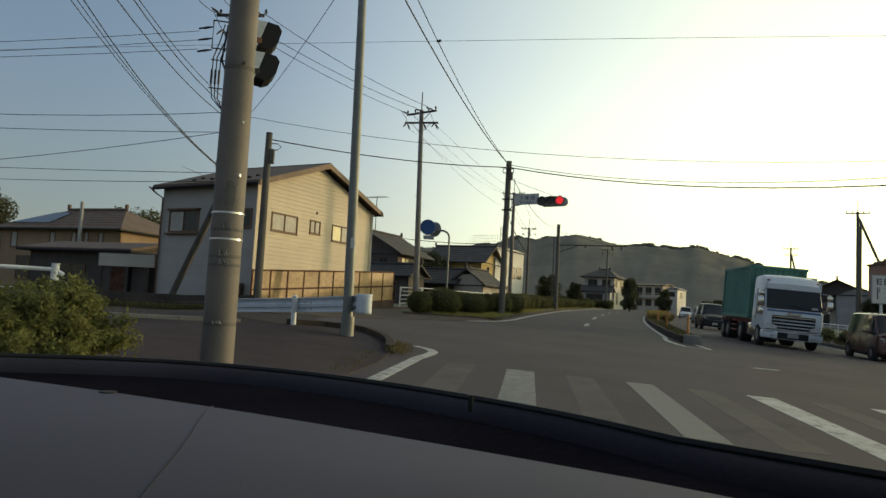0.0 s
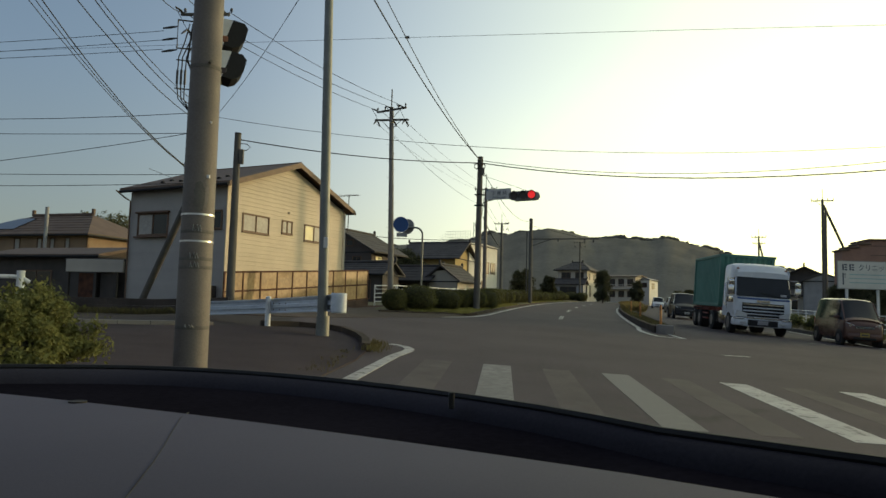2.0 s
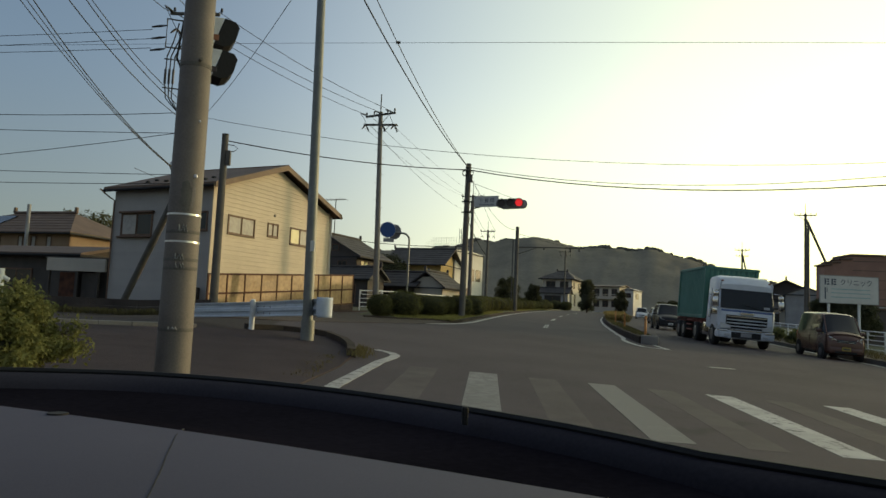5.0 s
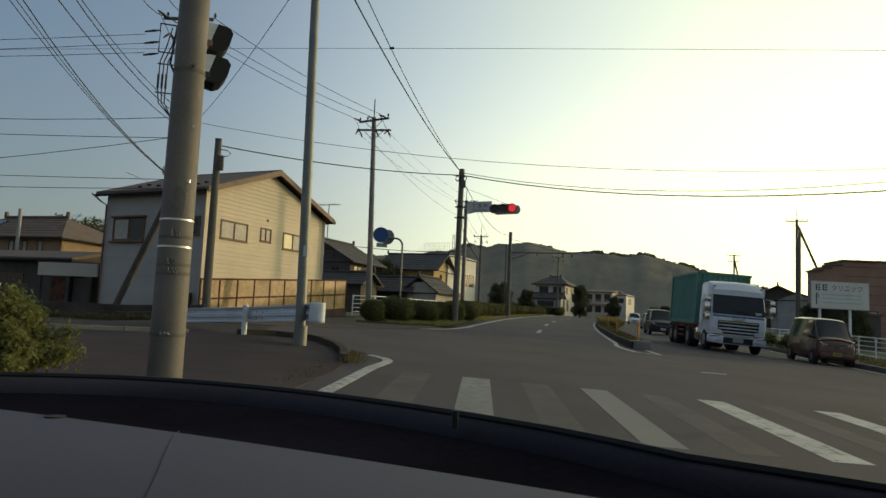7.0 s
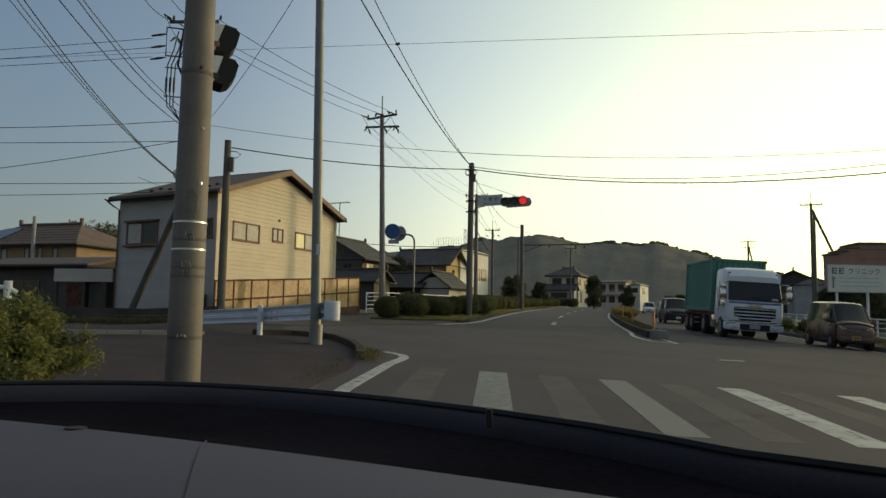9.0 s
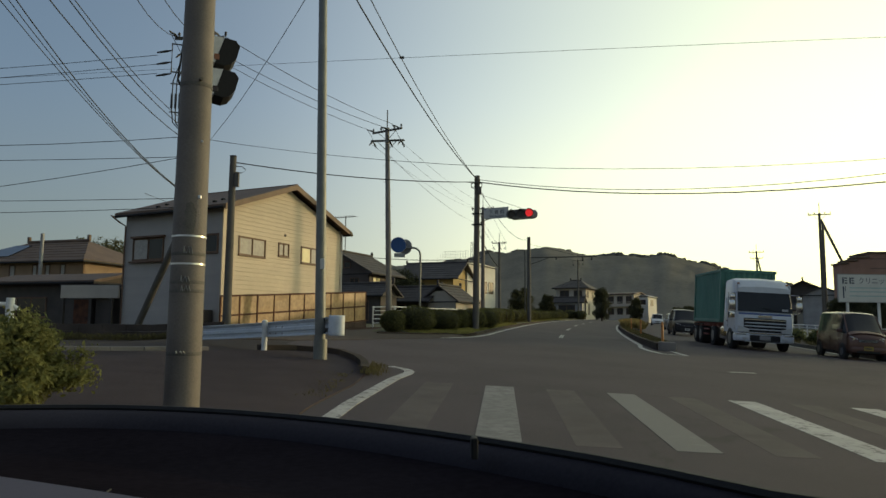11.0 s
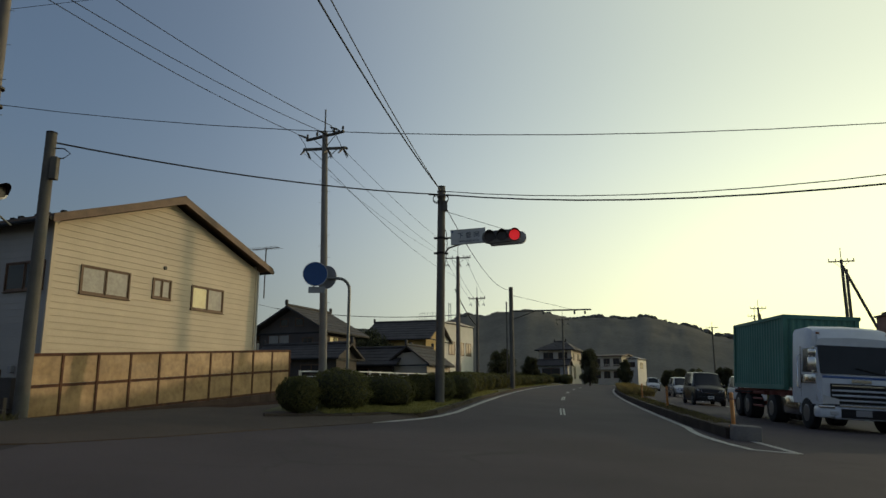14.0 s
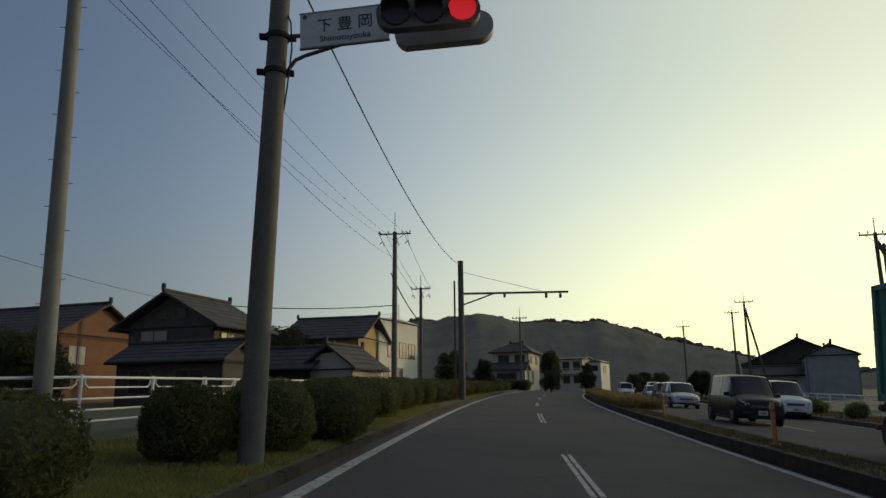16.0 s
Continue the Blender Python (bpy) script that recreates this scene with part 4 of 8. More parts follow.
# low white pipe barrier by the shrub
root = thing("pipe_barrier", (-6.25, 11.6, gz(-6.25, 11.6)), "white steel pipe barrier at the pavement edge", "barrier")
part("top_rail", Mesh().tube([(-3.0, -1.0, 0.78), (0, 0, 0.78), (0.12, 0.04, 0.70)], 0.035, 10), M["white"], root, smooth=True)
part("mid_rail", Mesh().tube([(-3.0, -1.0, 0.45), (0, 0, 0.45)], 0.025, 10), M["white"], root, smooth=True)
for t in (0.0, 0.5, 1.0):
    part("post", Mesh().tube([(-3 * t, -1.0 * t, -0.15), (-3 * t, -1.0 * t, 0.88)], 0.06, 12), M["white"], root, smooth=True)

# main signal pole
SIG = Vector((2.83, 33.05))
root, z0, h = pole("signal_mast", SIG.x, SIG.y, 8.42, 0.15, 0.125, M["darkpole"], "dark grey concrete pole carrying the traffic signal over the road", "pole", (0.1, 0.55), 0.22)
part("cap", Mesh().tube([(0.1, 0.55, h), (0.1, 0.55, h + 0.03)], 0.128, 20), M["black"], root, smooth=True)
mz = 6.5 - z0
for z in (6.6, 6.75, 6.95):
    part("steel_band", Mesh().tube([(0.1 * z / 7.2, 0.55 * z / 7.2, z), (0.1 * z / 7.2, 0.55 * z / 7.2, z + 0.05)], 0.145, 20), M["darkpole"], root, smooth=True)
part("junction_box", Mesh().cbox((0.12, 0.28, 6.25), (0.28, 0.46, 6.6), 0.02), M["darkpole"], root)
for k in range(4):
    s = -1 if k % 2 else 1
    part("cable_coil", Mesh().tube([(0.06 + s * (0.14 + 0.12 * math.sin(a)), 0.4, 6.72 + 0.13 * math.cos(a) - 0.02 * k) for a in [radians(v) for v in range(0, 361, 30)]], 0.014, 6), M["wire"], root)
part("strain_clamp", Mesh().tube([(-0.35, 0.36, 6.82), (0.5, 0.36, 6.8)], 0.022, 6), M["darkpole"], root)
for z in (mz + 0.10, mz - 0.42):
    bx, by = 0.1 * z / 7.2, 0.55 * z / 7.2
    part("clamp", Mesh().tube([(bx, by, z - 0.035), (bx, by, z + 0.035)], 0.155, 20), M["black"], root, "black pole clamp", True)
    for s in (-1, 1):
        part("clamp_bolt", Mesh().cbox((bx + s * 0.19 - 0.05, by - 0.05, z - 0.03), (bx + s * 0.19 + 0.05, by + 0.05, z + 0.03), 0.01), M["black"], root)
part("hanging_cable", Mesh().tube([(0.16, 0.42, mz + 0.5), (0.24, 0.34, mz + 0.3), (0.27, 0.3, mz - 0.1), (0.22, 0.32, mz - 0.7), (0.19, 0.34, mz - 0.95)], 0.012, 6), M["wire"], root, smooth=True)
part("mounting_arm", Mesh().tube([(0.08, 0.45, mz + 0.10), (0.3, 0.34, mz + 0.10), (0.6, 0.22, mz + 0.08), (1.5, -0.02, mz + 0.1), (1.75, -0.1, mz + 0.1)], 0.03, 10), M["darkpole"], root, smooth=True)
part("stay_arm", Mesh().tube([(0.2, 0.38, mz - 0.42), (0.25, 0.36, mz - 0.34), (0.32, 0.32, mz - 0.25), (0.45, 0.26, mz - 0.21), (0.9, 0.12, mz - 0.10)], 0.026, 10), M["darkpole"], root, smooth=True)
part("stay_wire", Mesh().tube([(0.1, 0.45, 6.3), (2.2, -0.5, mz + 0.2)], 0.008, 5), M["wire"], root)

board = thing("junction_name_board", Matrix.Translation((3.22, 33.22, 6.32)) @ Matrix.Rotation(radians(-15.7), 4, "Z") @ Matrix.Rotation(radians(-2.2), 4, "Y"), "grey-white junction name board with dark lettering on the signal mast", "sign")
part("plate", Mesh().cbox((0, -0.02, 0), (1.17, 0.02, 0.5), 0.01), M["signwhite"], board)
for zz in (0.0, 0.488):
    part("frame", Mesh().cbox((-0.005, -0.026, zz - 0.004), (1.175, 0.026, zz + 0.016), 0.003), M["signback"], board)


def words(text, size, x, y, z, parent, material, name="lettering", rz=0.0):
    cu = bpy.data.curves.new(name, "FONT")
    cu.body, cu.size, cu.extrude, cu.align_x = text, size, 0.002, "CENTER"
    tmp = new(name, cu)
    dg = bpy.context.evaluated_depsgraph_get()
    me = bpy.data.meshes.new_from_object(tmp.evaluated_get(dg))
    bpy.data.objects.remove(tmp)
    me.materials.clear()
    me.materials.append(material)
    ob = new(name, me)
    ob.parent = parent
    ob.matrix_local = pose(x, y, z, 90, 0, rz)
    return ob


words("下 豊 岡", 0.21, 0.6, -0.024, 0.22, board, M["ink"])
words("Shimotoyooka", 0.115, 0.6, -0.024, 0.07, board, M["ink"])
part("emblem", Mesh().disc((0.07, -0.023, 0.44), (0, 1, 0), 0.03, 0.006, 12), M["blue"], board)

head = thing("traffic_signal", Matrix.Translation((4.17, 32.42, 6.2)) @ Matrix.Rotation(radians(-8), 4, "Z") @ Matrix.Rotation(radians(-4.0), 4, "Y"), "horizontal three-lamp traffic signal with dark visors, red lamp lit", "traffic signal")
bodym = Mesh()
pr = []
for k in range(20):
    a = 2 * math.pi * k / 20
    pr.append((0.63 + (0.44 if math.cos(a) > 0 else -0.44) + 0.19 * math.cos(a), 0.22 + 0.2 * math.sin(a)))
bodym.prism(pr, -0.02, 0.12, "y")
part("housing", bodym, M["housing"], head, smooth=True)
for k, ln in enumerate((M["lens"], M["lens"], M["red"])):
    hood_lamp(head, (0.24 + 0.4 * k, -0.03, 0.22), (0, -1, 0), 0.36, ln, depth=0.26)
# second head, back to back, turned to the other approach
back = thing("traffic_signal", Matrix.Translation((5.68, 32.75, 6.30)) @ Matrix.Rotation(radians(168), 4, "Z") @ Matrix.Rotation(radians(4.0), 4, "Y"), "grey back of the signal for oncoming traffic", "traffic signal")
bk = Mesh()
bk.prism([(p * 1.0, q) for p, q in pr], 0.0, 0.16, "y")
part("housing", bk, M["paleh"], back, smooth=True)
for k in range(3):
    hood_lamp(back, (0.24 + 0.4 * k, -0.01, 0.22), (0, -1, 0), 0.36, M["lens"], depth=0.24)
part("arm", Mesh().tube([(0.63, 0.1, 0.2), (0.7, 0.35, 0.25), (1.2, 0.42, 0.3)], 0.03, 8), M["darkpole"], back, smooth=True)

# round blue regulation sign on a bent pipe
root = thing("round_road_sign", (0.2, 28.1, gz(0.2, 28.1) + 0.2), "blue round road sign on a bent steel pipe", "road sign")
zt = 4.35 - (gz(0.2, 28.1) + 0.2)
part("pipe", Mesh().tube([(0.02, 0, -0.3), (0.02, 0, zt - 0.4)] + [(0.02 - 0.28 * (1 - math.cos(a)), 0, zt - 0.28 + 0.28 * math.sin(a) - 0.0) for a in [radians(v) for v in range(0, 91, 15)]] + [(-1.12, 0, zt)], 0.038, 12), M["steel"], root, smooth=True)
part("disc", Mesh().disc((-0.84, -0.06, zt + 0.10), (0.10, -1, 0), 0.305, 0.012, 40), M["blue"], root, "blue sign face", True)
part("rim", Mesh().tube([(-0.84 + 0.305 * math.cos(a), -0.065 + 0.03 * math.cos(a), zt + 0.10 + 0.305 * math.sin(a)) for a in [radians(v) for v in range(0, 361, 12)]], 0.006, 6), M["signwhite"], root)
part("back_disc", Mesh().disc((-0.58, 0.16, zt + 0.05), (0.5, 1, 0), 0.30, 0.012, 40), M["signback"], root, "grey back of a second disc", True)
part("sub_plate", Mesh().cbox((-1.0, -0.04, zt - 0.38), (-0.58, -0.02, zt - 0.22), 0.01), M["signback"], root)
part("hanger", Mesh().cbox((-0.89, -0.03, zt - 0.22), (-0.85, -0.01, zt + 0.4), 0.005), M["steel"], root)


def power_pole(x, y, top, half, ang, label, r=0.15, mat_=None, spike=1.0, arms=2, base=0.1, tilt=(0, 0), stepped=True, angs=None):
    root, z0, h = pole("utility_pole", x, y, top, r, r * 0.68, mat_ or M["pole"], label, "utility pole", tilt, base)
    part("spike", Mesh().tube([(tilt[0], tilt[1], h - 0.2), (tilt[0], tilt[1], h + spike)], 0.03, 8), M["darkpole"], root)
    m = Matrix.Rotation(radians(ang), 4, "Z")
    for k in range(arms):
        z = h - 0.15 - 0.55 * k
        if angs:
            m = Matrix.Translation((tilt[0], tilt[1], 0)) @ Matrix.Rotation(radians(angs[k]), 4, "Z")
        crossarm(root, z, half * (1 - 0.12 * k), angs[k] if angs else ang, at=tilt)
        for s in (-1, -0.45, 0.5, 1):
            p = m @ Vector((s * half * (1 - 0.12 * k) * 0.95, 0, z + 0.05))
            insulator(root, p.x, p.y, p.z, along=(0, 0, 1) if k == 0 else m.to_3x3() @ Vector((s * 0.5, 0.9, -0.25)))
    if stepped:
        up = Matrix.Translation((tilt[0], tilt[1], 0)) @ Matrix.Rotation(radians(angs[0] if angs else ang), 4, "Z")
        for s in (-0.9, 0.15, 0.9):
            q = m @ Vector((s * half * 0.88, 0, h - 0.72))
            way = m.to_3x3()
            for e in (-1, 1):
                part("strain_insulator", Mesh().tube([q, q + way @ Vector((0.07 * e, 0.12 * e, -0.13)), q + way @ Vector((0.13 * e, 0.25 * e, -0.28))], [0.018, 0.045, 0.02], 8), M["insul"], root, smooth=True)
            q2, way2 = up @ Vector((s * half * 0.95, -0.05, h - 0.12)), up.to_3x3()
            part("strain_insulator", Mesh().tube([q2, q2 + way2 @ Vector((-0.06, -0.18, 0.03)), q2 + way2 @ Vector((-0.14, -0.45, 0.06))], [0.018, 0.05, 0.025], 8), M["insul"], root, smooth=True)
            part("jumper", Mesh().tube([q2 + way2 @ Vector((-0.14, -0.45, 0.06)), q2 + way2 @ Vector((0, -0.2, -0.30)), q + way @ Vector((0.1, 0.2, -0.34))], 0.012, 5), M["wire"], root)
        steps(root, h, r * 0.8, 2.2, tilt=tilt)
    return root, z0, h, m


p2r, p2z, p2h, p2m = power_pole(-1.3, 38.0, 12.0, 1.0, -15, "tall concrete utility pole with crossarms and insulators behind the hedge", 0.165, M["polegrey"], 1.0, 2, 0.15, (-0.26, 0.15), angs=(-36, -12))
power_pole(7.6, 79, 14.75, 1.25, -14, "concrete utility pole with a crossarm along the road", 0.24, M["pole"], 1.6, 1, 0.1)
power_pole(11.1, 93, 12.6, 0.95, -14, "distant concrete utility pole with a crossarm", 0.19, M["darkpole"], 1.2, 1)
power_pole(30.0, 130, 14.0, 1.1, -14, "distant utility pole before the wooded hill", 0.18, M["darkpole"], 1.4, 1)
power_pole(57, 132, 13.0, 1.0, -20, "distant utility pole above the roofs", 0.17, M["darkpole"], 0.8, 1, stepped=False)
for (x, y, top, bx, by, hb, lab) in ((39.0, 67, 12.6, 44.6, 67.4, 0.95, "leaning utility pole with a diagonal brace pole"), (49.3, 101, 12.7, 51.9, 101.4, 0.92, "utility pole with a crossarm and diagonal brace"), (58.6, 120, 13.8, 59.2, 120, 0.5, "distant utility pole with a crossarm")):
    root, z0, h, m = power_pole(x, y, top, 1.0, -20, lab, 0.17, M["darkpole"], 1.0, 1, stepped=False)
    part("brace_pole", Mesh().tube([(bx - x, by - y, -0.2), (0.08, 0, h * hb)], 0.12, 10), M["darkpole"], root, smooth=True)
power_pole(42.0, 55.1, 14.0, 1.0, -20, "concrete utility pole with a crossarm on the far roadside", 0.21, M["darkpole"], 0.8, 1, stepped=False)
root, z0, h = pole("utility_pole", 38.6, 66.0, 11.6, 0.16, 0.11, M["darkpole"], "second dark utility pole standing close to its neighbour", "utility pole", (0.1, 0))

# signal gantry pole farther along
root, z0, h = pole("signal_mast", 10.05, 62.5, 9.3, 0.17, 0.15, M["darkpole"], "dark pole with a long horizontal arm over the road", "pole", base=0.2)
part("arm", Mesh().tube([(0, 0, 7.5 - z0), (6.1, 0.3, 7.72 - z0)], 0.06, 10), M["darkpole"], root, smooth=True)
part("arm_brace", Mesh().tube([(0, 0, 6.85 - z0), (1.85, 0.1, 7.55 - z0)], 0.04, 8), M["darkpole"], root)
part("stay", Mesh().tube([(0, 0, 8.7 - z0), (4.8, 0.25, 7.68 - z0)], 0.012, 5), M["wire"], root)
for s in (2.45, 4.8, 5.6):
    part("hanger", Mesh().cbox((s - 0.05, 0.05, 7.35 - z0), (s + 0.05, 0.25, 7.6 - z0), 0.01), M["darkpole"], root)
part("conduit", Mesh().tube([(-0.35, 0, -0.2), (-0.35, 0, 8.2 - z0)], 0.05, 8), M["darkpole"], root)

# transformer-less power pole by the house, with cable risers and its own signal
TP = Vector((-8.15, 26.7))
root, z0, h, m = power_pole(TP.x, TP.y, 12.25, 0.95, -6, "weathered concrete utility pole with cable risers in front of the house", 0.18, M["pole"], 0.5, 1, -0.02, (-0.1, 0))
for k, zz in enumerate((11.55, 11.1, 10.65)):
    part("strain_insulator", Mesh().tube([(-1.05, -0.1, zz - z0), (-1.3, -0.12, zz - 0.05 - z0), (-1.6, -0.16, zz - 0.12 - z0)], [0.02, 0.05, 0.03], 8), M["insul"], root, smooth=True)
part("riser_frame", Mesh().tube([(-0.05, 0, 11.75 - z0), (-1.1, 0, 11.85 - z0), (-1.1, 0, 10.75 - z0), (-0.05, 0, 10.7 - z0)], 0.035, 6), M["darkpole"], root)
for k in range(3):
    o = -0.18 * k
    part("riser_cable", Mesh().tube([(-0.3 + o, 0, 11.7 - z0), (-0.45 + o, 0, 11.0 - z0), (-0.72 + o * 0.8, 0, 10.4 - z0), (-0.74 + o * 0.8, 0, 9.4 - z0), (-0.74 + o * 0.6, 0, 8.8 - z0), (-0.45, 0, 8.25 - z0), (0, 0, 8.15 - z0)], 0.022, 6), M["wire"], root)
    part("cable_joint", Mesh().tube([(-0.74 + o * 0.8, 0, 9.35 - z0), (-0.74 + o * 0.8, 0, 9.9 - z0)], 0.045, 8), M["insul"], root, smooth=True)
for zz in (10.3, 9.2):
    part("riser_arm", Mesh().tube([(0, 0, zz - 0.3 - z0), (-0.3, 0, zz - 0.05 - z0), (-1.1, 0, zz - z0)], 0.025, 6), M["darkpole"], root)
part("brace_pole", Mesh().tube([(-2.95, 2.3, -0.2), (-0.1, 0, 5.65 - z0)], 0.13, 12), M["darkpole"], root, "diagonal brace pole", True)
for zz in (8.6, 8.15, 7.55, 7.35, 6.4):
    band(root, zz - z0, 0.15, 0.05, M["darkpole"])
side = thing("traffic_signal", Matrix.Translation((-8.55, 26.35, 6.02)) @ Matrix.Rotation(radians(62), 4, "Z"), "pale signal head for the side street with black visors", "traffic signal")
part("housing", Mesh().prism([(p * 0.95, q * 0.95) for p, q in pr], -0.02, 0.14, "y"), M["white"], side, smooth=True)
for k in range(3):
    hood_lamp(side, (0.22 + 0.38 * k, -0.03, 0.21), (0, -1, 0), 0.34, M["lens"], M["black"], depth=0.26)
part("arm", Mesh().tube([(0.6, 0.1, 0.1), (0.9, 0.3, -0.1), (1.5, 0.2, -0.5)], 0.025, 8), M["steel"], side, smooth=True)

P0 = Vector((-6.83, 26.8))
root, z0, h = pole("service_pole", P0.x, P0.y, 7.55, 0.16, 0.12, M["darkpole"], "short dark pole with a small box at the house corner", "utility pole", base=-0.02)
part("meter_box", Mesh().cbox((0.1, -0.16, h - 1.15), (0.26, 0.02, h - 0.6), 0.02), M["darkpole"], root)
part("cap", Mesh().tube([(0, 0, h), (0, 0, h + 0.04)], 0.125, 16), M["black"], root, smooth=True)
part("bracket", Mesh().tube([(0, 0, h - 0.35), (0.35, -0.05, h - 0.38), (0.5, -0.05, h - 0.5), (0.35, -0.05, h - 0.62), (0.15, 0, h - 0.6)], 0.016, 6), M["wire"], root)

# the pole behind the start that carries the overhead spans
BACK = Vector((-4.7, 4.6))
root, z0, h, m = power_pole(BACK.x, BACK.y, 12.4, 0.9, 20, "concrete utility pole on the corner pavement", 0.19, M["pole"], 0.4, 1, 0.12)

# overhead spans
TOP = Vector((SIG.x + 0.09, SIG.y + 0.5))
cable("service_cable", sag((P0.x, P0.y, 7.35), (TOP.x, TOP.y, 8.15), 0.22), 0.022, "thick black service cable between the poles")
rr = Vector((0.766, -0.643))
for k, (o, rad) in enumerate(((0.0, 0.024), (0.12, 0.014))):
    cable("cross_cable", [(TOP.x + rr.x * r, TOP.y + rr.y * r, 8.15 - 0.2366 * r + (0.007 + 0.0006 * k) * r * r + o) for r in frange(0, 33.8, 1.7)], rad, "black cable crossing over the road")
for aa, c1, c2, rad in ((195.2, -0.02, 0.0047, 0.02), (194.1, -0.02, 0.0049, 0.013)):
    q = radians(aa)
    cable("overhead_cable", [(TOP.x + math.sin(q) * r, TOP.y + math.cos(q) * r, 8.26 + c1 * r + c2 * r * r) for r in frange(0, 29.8, 1.6)], rad, "black cable running overhead above the road")
for k in range(3):
    s = (-1, -0.45, 1)[k] * 0.9
    a = Vector((TP.x - 0.1 + s, TP.y - 0.1 * s, 12.2))
    s2 = (-1, 0.15, 1)[k] * 0.9
    b = Vector((-1.56 + 0.81 * s2 - 0.38, 38.15 - 0.59 * s2 - 0.28, 11.98))
    cable("power_line", sag(a, b, 0.25), 0.013, "bare power line between the poles")
    b = Vector((-1.56 + 0.95 * s2, 38.15 - 0.2 * s2, 11.15))
    c = Vector((7.3 + 1.1 * s, 79 - 0.27 * s, 14.7))
    cable("power_line", sag(b, c, 0.4, 20), 0.008, "bare power line running along the road")
    e2 = Vector((11.1 + s, 93 - 0.25 * s, 12.55))
    cable("power_line", sag(c, e2, 0.2), 0.015, "bare power line running along the road")
    aa, zz, c1, c2 = ((171.8, 12.16, -0.3625, 0.0226), (172.8, 12.33, -0.2768, 0.0179), (176.6, 12.02, -0.2434, 0.0144))[k]
    ox, q = (-1.0, -0.4, 0.8)[k], radians(aa)
    cable("power_line", [(TP.x + ox + math.sin(q) * r, TP.y - 0.1 * ox + math.cos(q) * r, zz + c1 * r + c2 * r * r) for r in frange(0, 22, 1.6)], 0.014, "power line from the corner pole")
    ey, ez, z1 = ((30.45, 11.27, 11.32), (30.75, 10.94, 10.97), (27.67, 10.14, 10.61))[k]
    cable("branch_line", sag((-9.7, 26.5, z1), (-60, ey, ez), 1.15), 0.011, "thin branch line leaving the pole")
b2 = Vector((-1.55, 38.1, 10.6))
cable("low_line", sag(b2, (7.3, 79, 12.8), 0.6, 20), 0.010, "low-voltage line along the road")
for zz, ex, ey, ez in ((8.31, -45, 26.0, 10.07), (7.52, -45, 36.3, 9.64), (7.59, -45, 29.3, 4.8), (5.95, -45, 42.5, 8.39), (5.63, -45, 41.9, 8.05)):
    cable("house_line", sag((TP.x, TP.y, zz), (ex, ey, ez), {26.0: 1.42, 36.3: 0.37, 29.3: 1.04, 42.5: 0.2}.get(ey, 0.46)), 0.013, "black service line to the houses")
for k, (aa, zz, c1, c2, r2) in enumerate(((178.1, 7.91, -0.0882, 0.0094, 0.014), (176.7, 8.30, -0.111, 0.0098, 0.014), (176.8, 8.55, -0.1132, 0.0094, 0.012), (181.7, 5.95, 0.0396, 0.0133, 0.014), (181.0, 5.92, 0.035, 0.011, 0.010), (180.2, 5.9, 0.0313, 0.0086, 0.010))):
    q = radians(aa)
    cable("feed_cable", [(TP.x - 0.1 + math.sin(q) * r, TP.y - 0.1 + math.cos(q) * r, zz + c1 * r + c2 * r * r) for r in frange(0, 22, 1.6)], r2, "black feed cable from the corner pole")
q = radians(105)
cable("drop_line", [(TP.x + math.sin(q) * r, TP.y + math.cos(q) * r, 8.22 - 0.197 * r + 0.0051 * r * r) for r in frange(0, 38, 1.9)], 0.009, "thin line crossing over the road")
q = radians(153.9)
cable("drop_line", [(TP.x + math.sin(q) * r, TP.y + math.cos(q) * r, 7.6 - 0.0359 * r + 0.0063 * r * r) for r in frange(0, 35, 1.75)], 0.008, "thin line passing over the crossing")
cable("high_line", [(-0.54 + 0.934 * r, 24.79 - 0.358 * r, 10.76 - 0.0731 * r - 0.0002 * r * r) for r in frange(-28, 34, 3.1)], 0.007, "thin high line across the sky")
part("spacer", Mesh().tube([(-0.62, 24.79, 10.76), (-0.46, 24.79, 10.78)], 0.05, 8), M["insul"], scene.objects["high_line"], "small dark spacer", True)
cable("far_line", sag((TOP.x, TOP.y, 8.0), (10.05, 62.5, 9.1), 0.85, 20), 0.014, "black cable along the road")
cable("far_line", sag((-10.6, 84, 10.06), (7.6, 79, 9.0), 0.5), 0.035, "black cable between distant poles")
cable("far_line", sag((-17.25, 46, 9.67), (-10.6, 84, 10.06), 0.35), 0.016, "black cable from behind the house to a distant pole")
cable("far_line", sag((7.3, 79, 11.5), (11.1, 93, 9.2), 0.4), 0.05, "sagging bundle of dark cables")


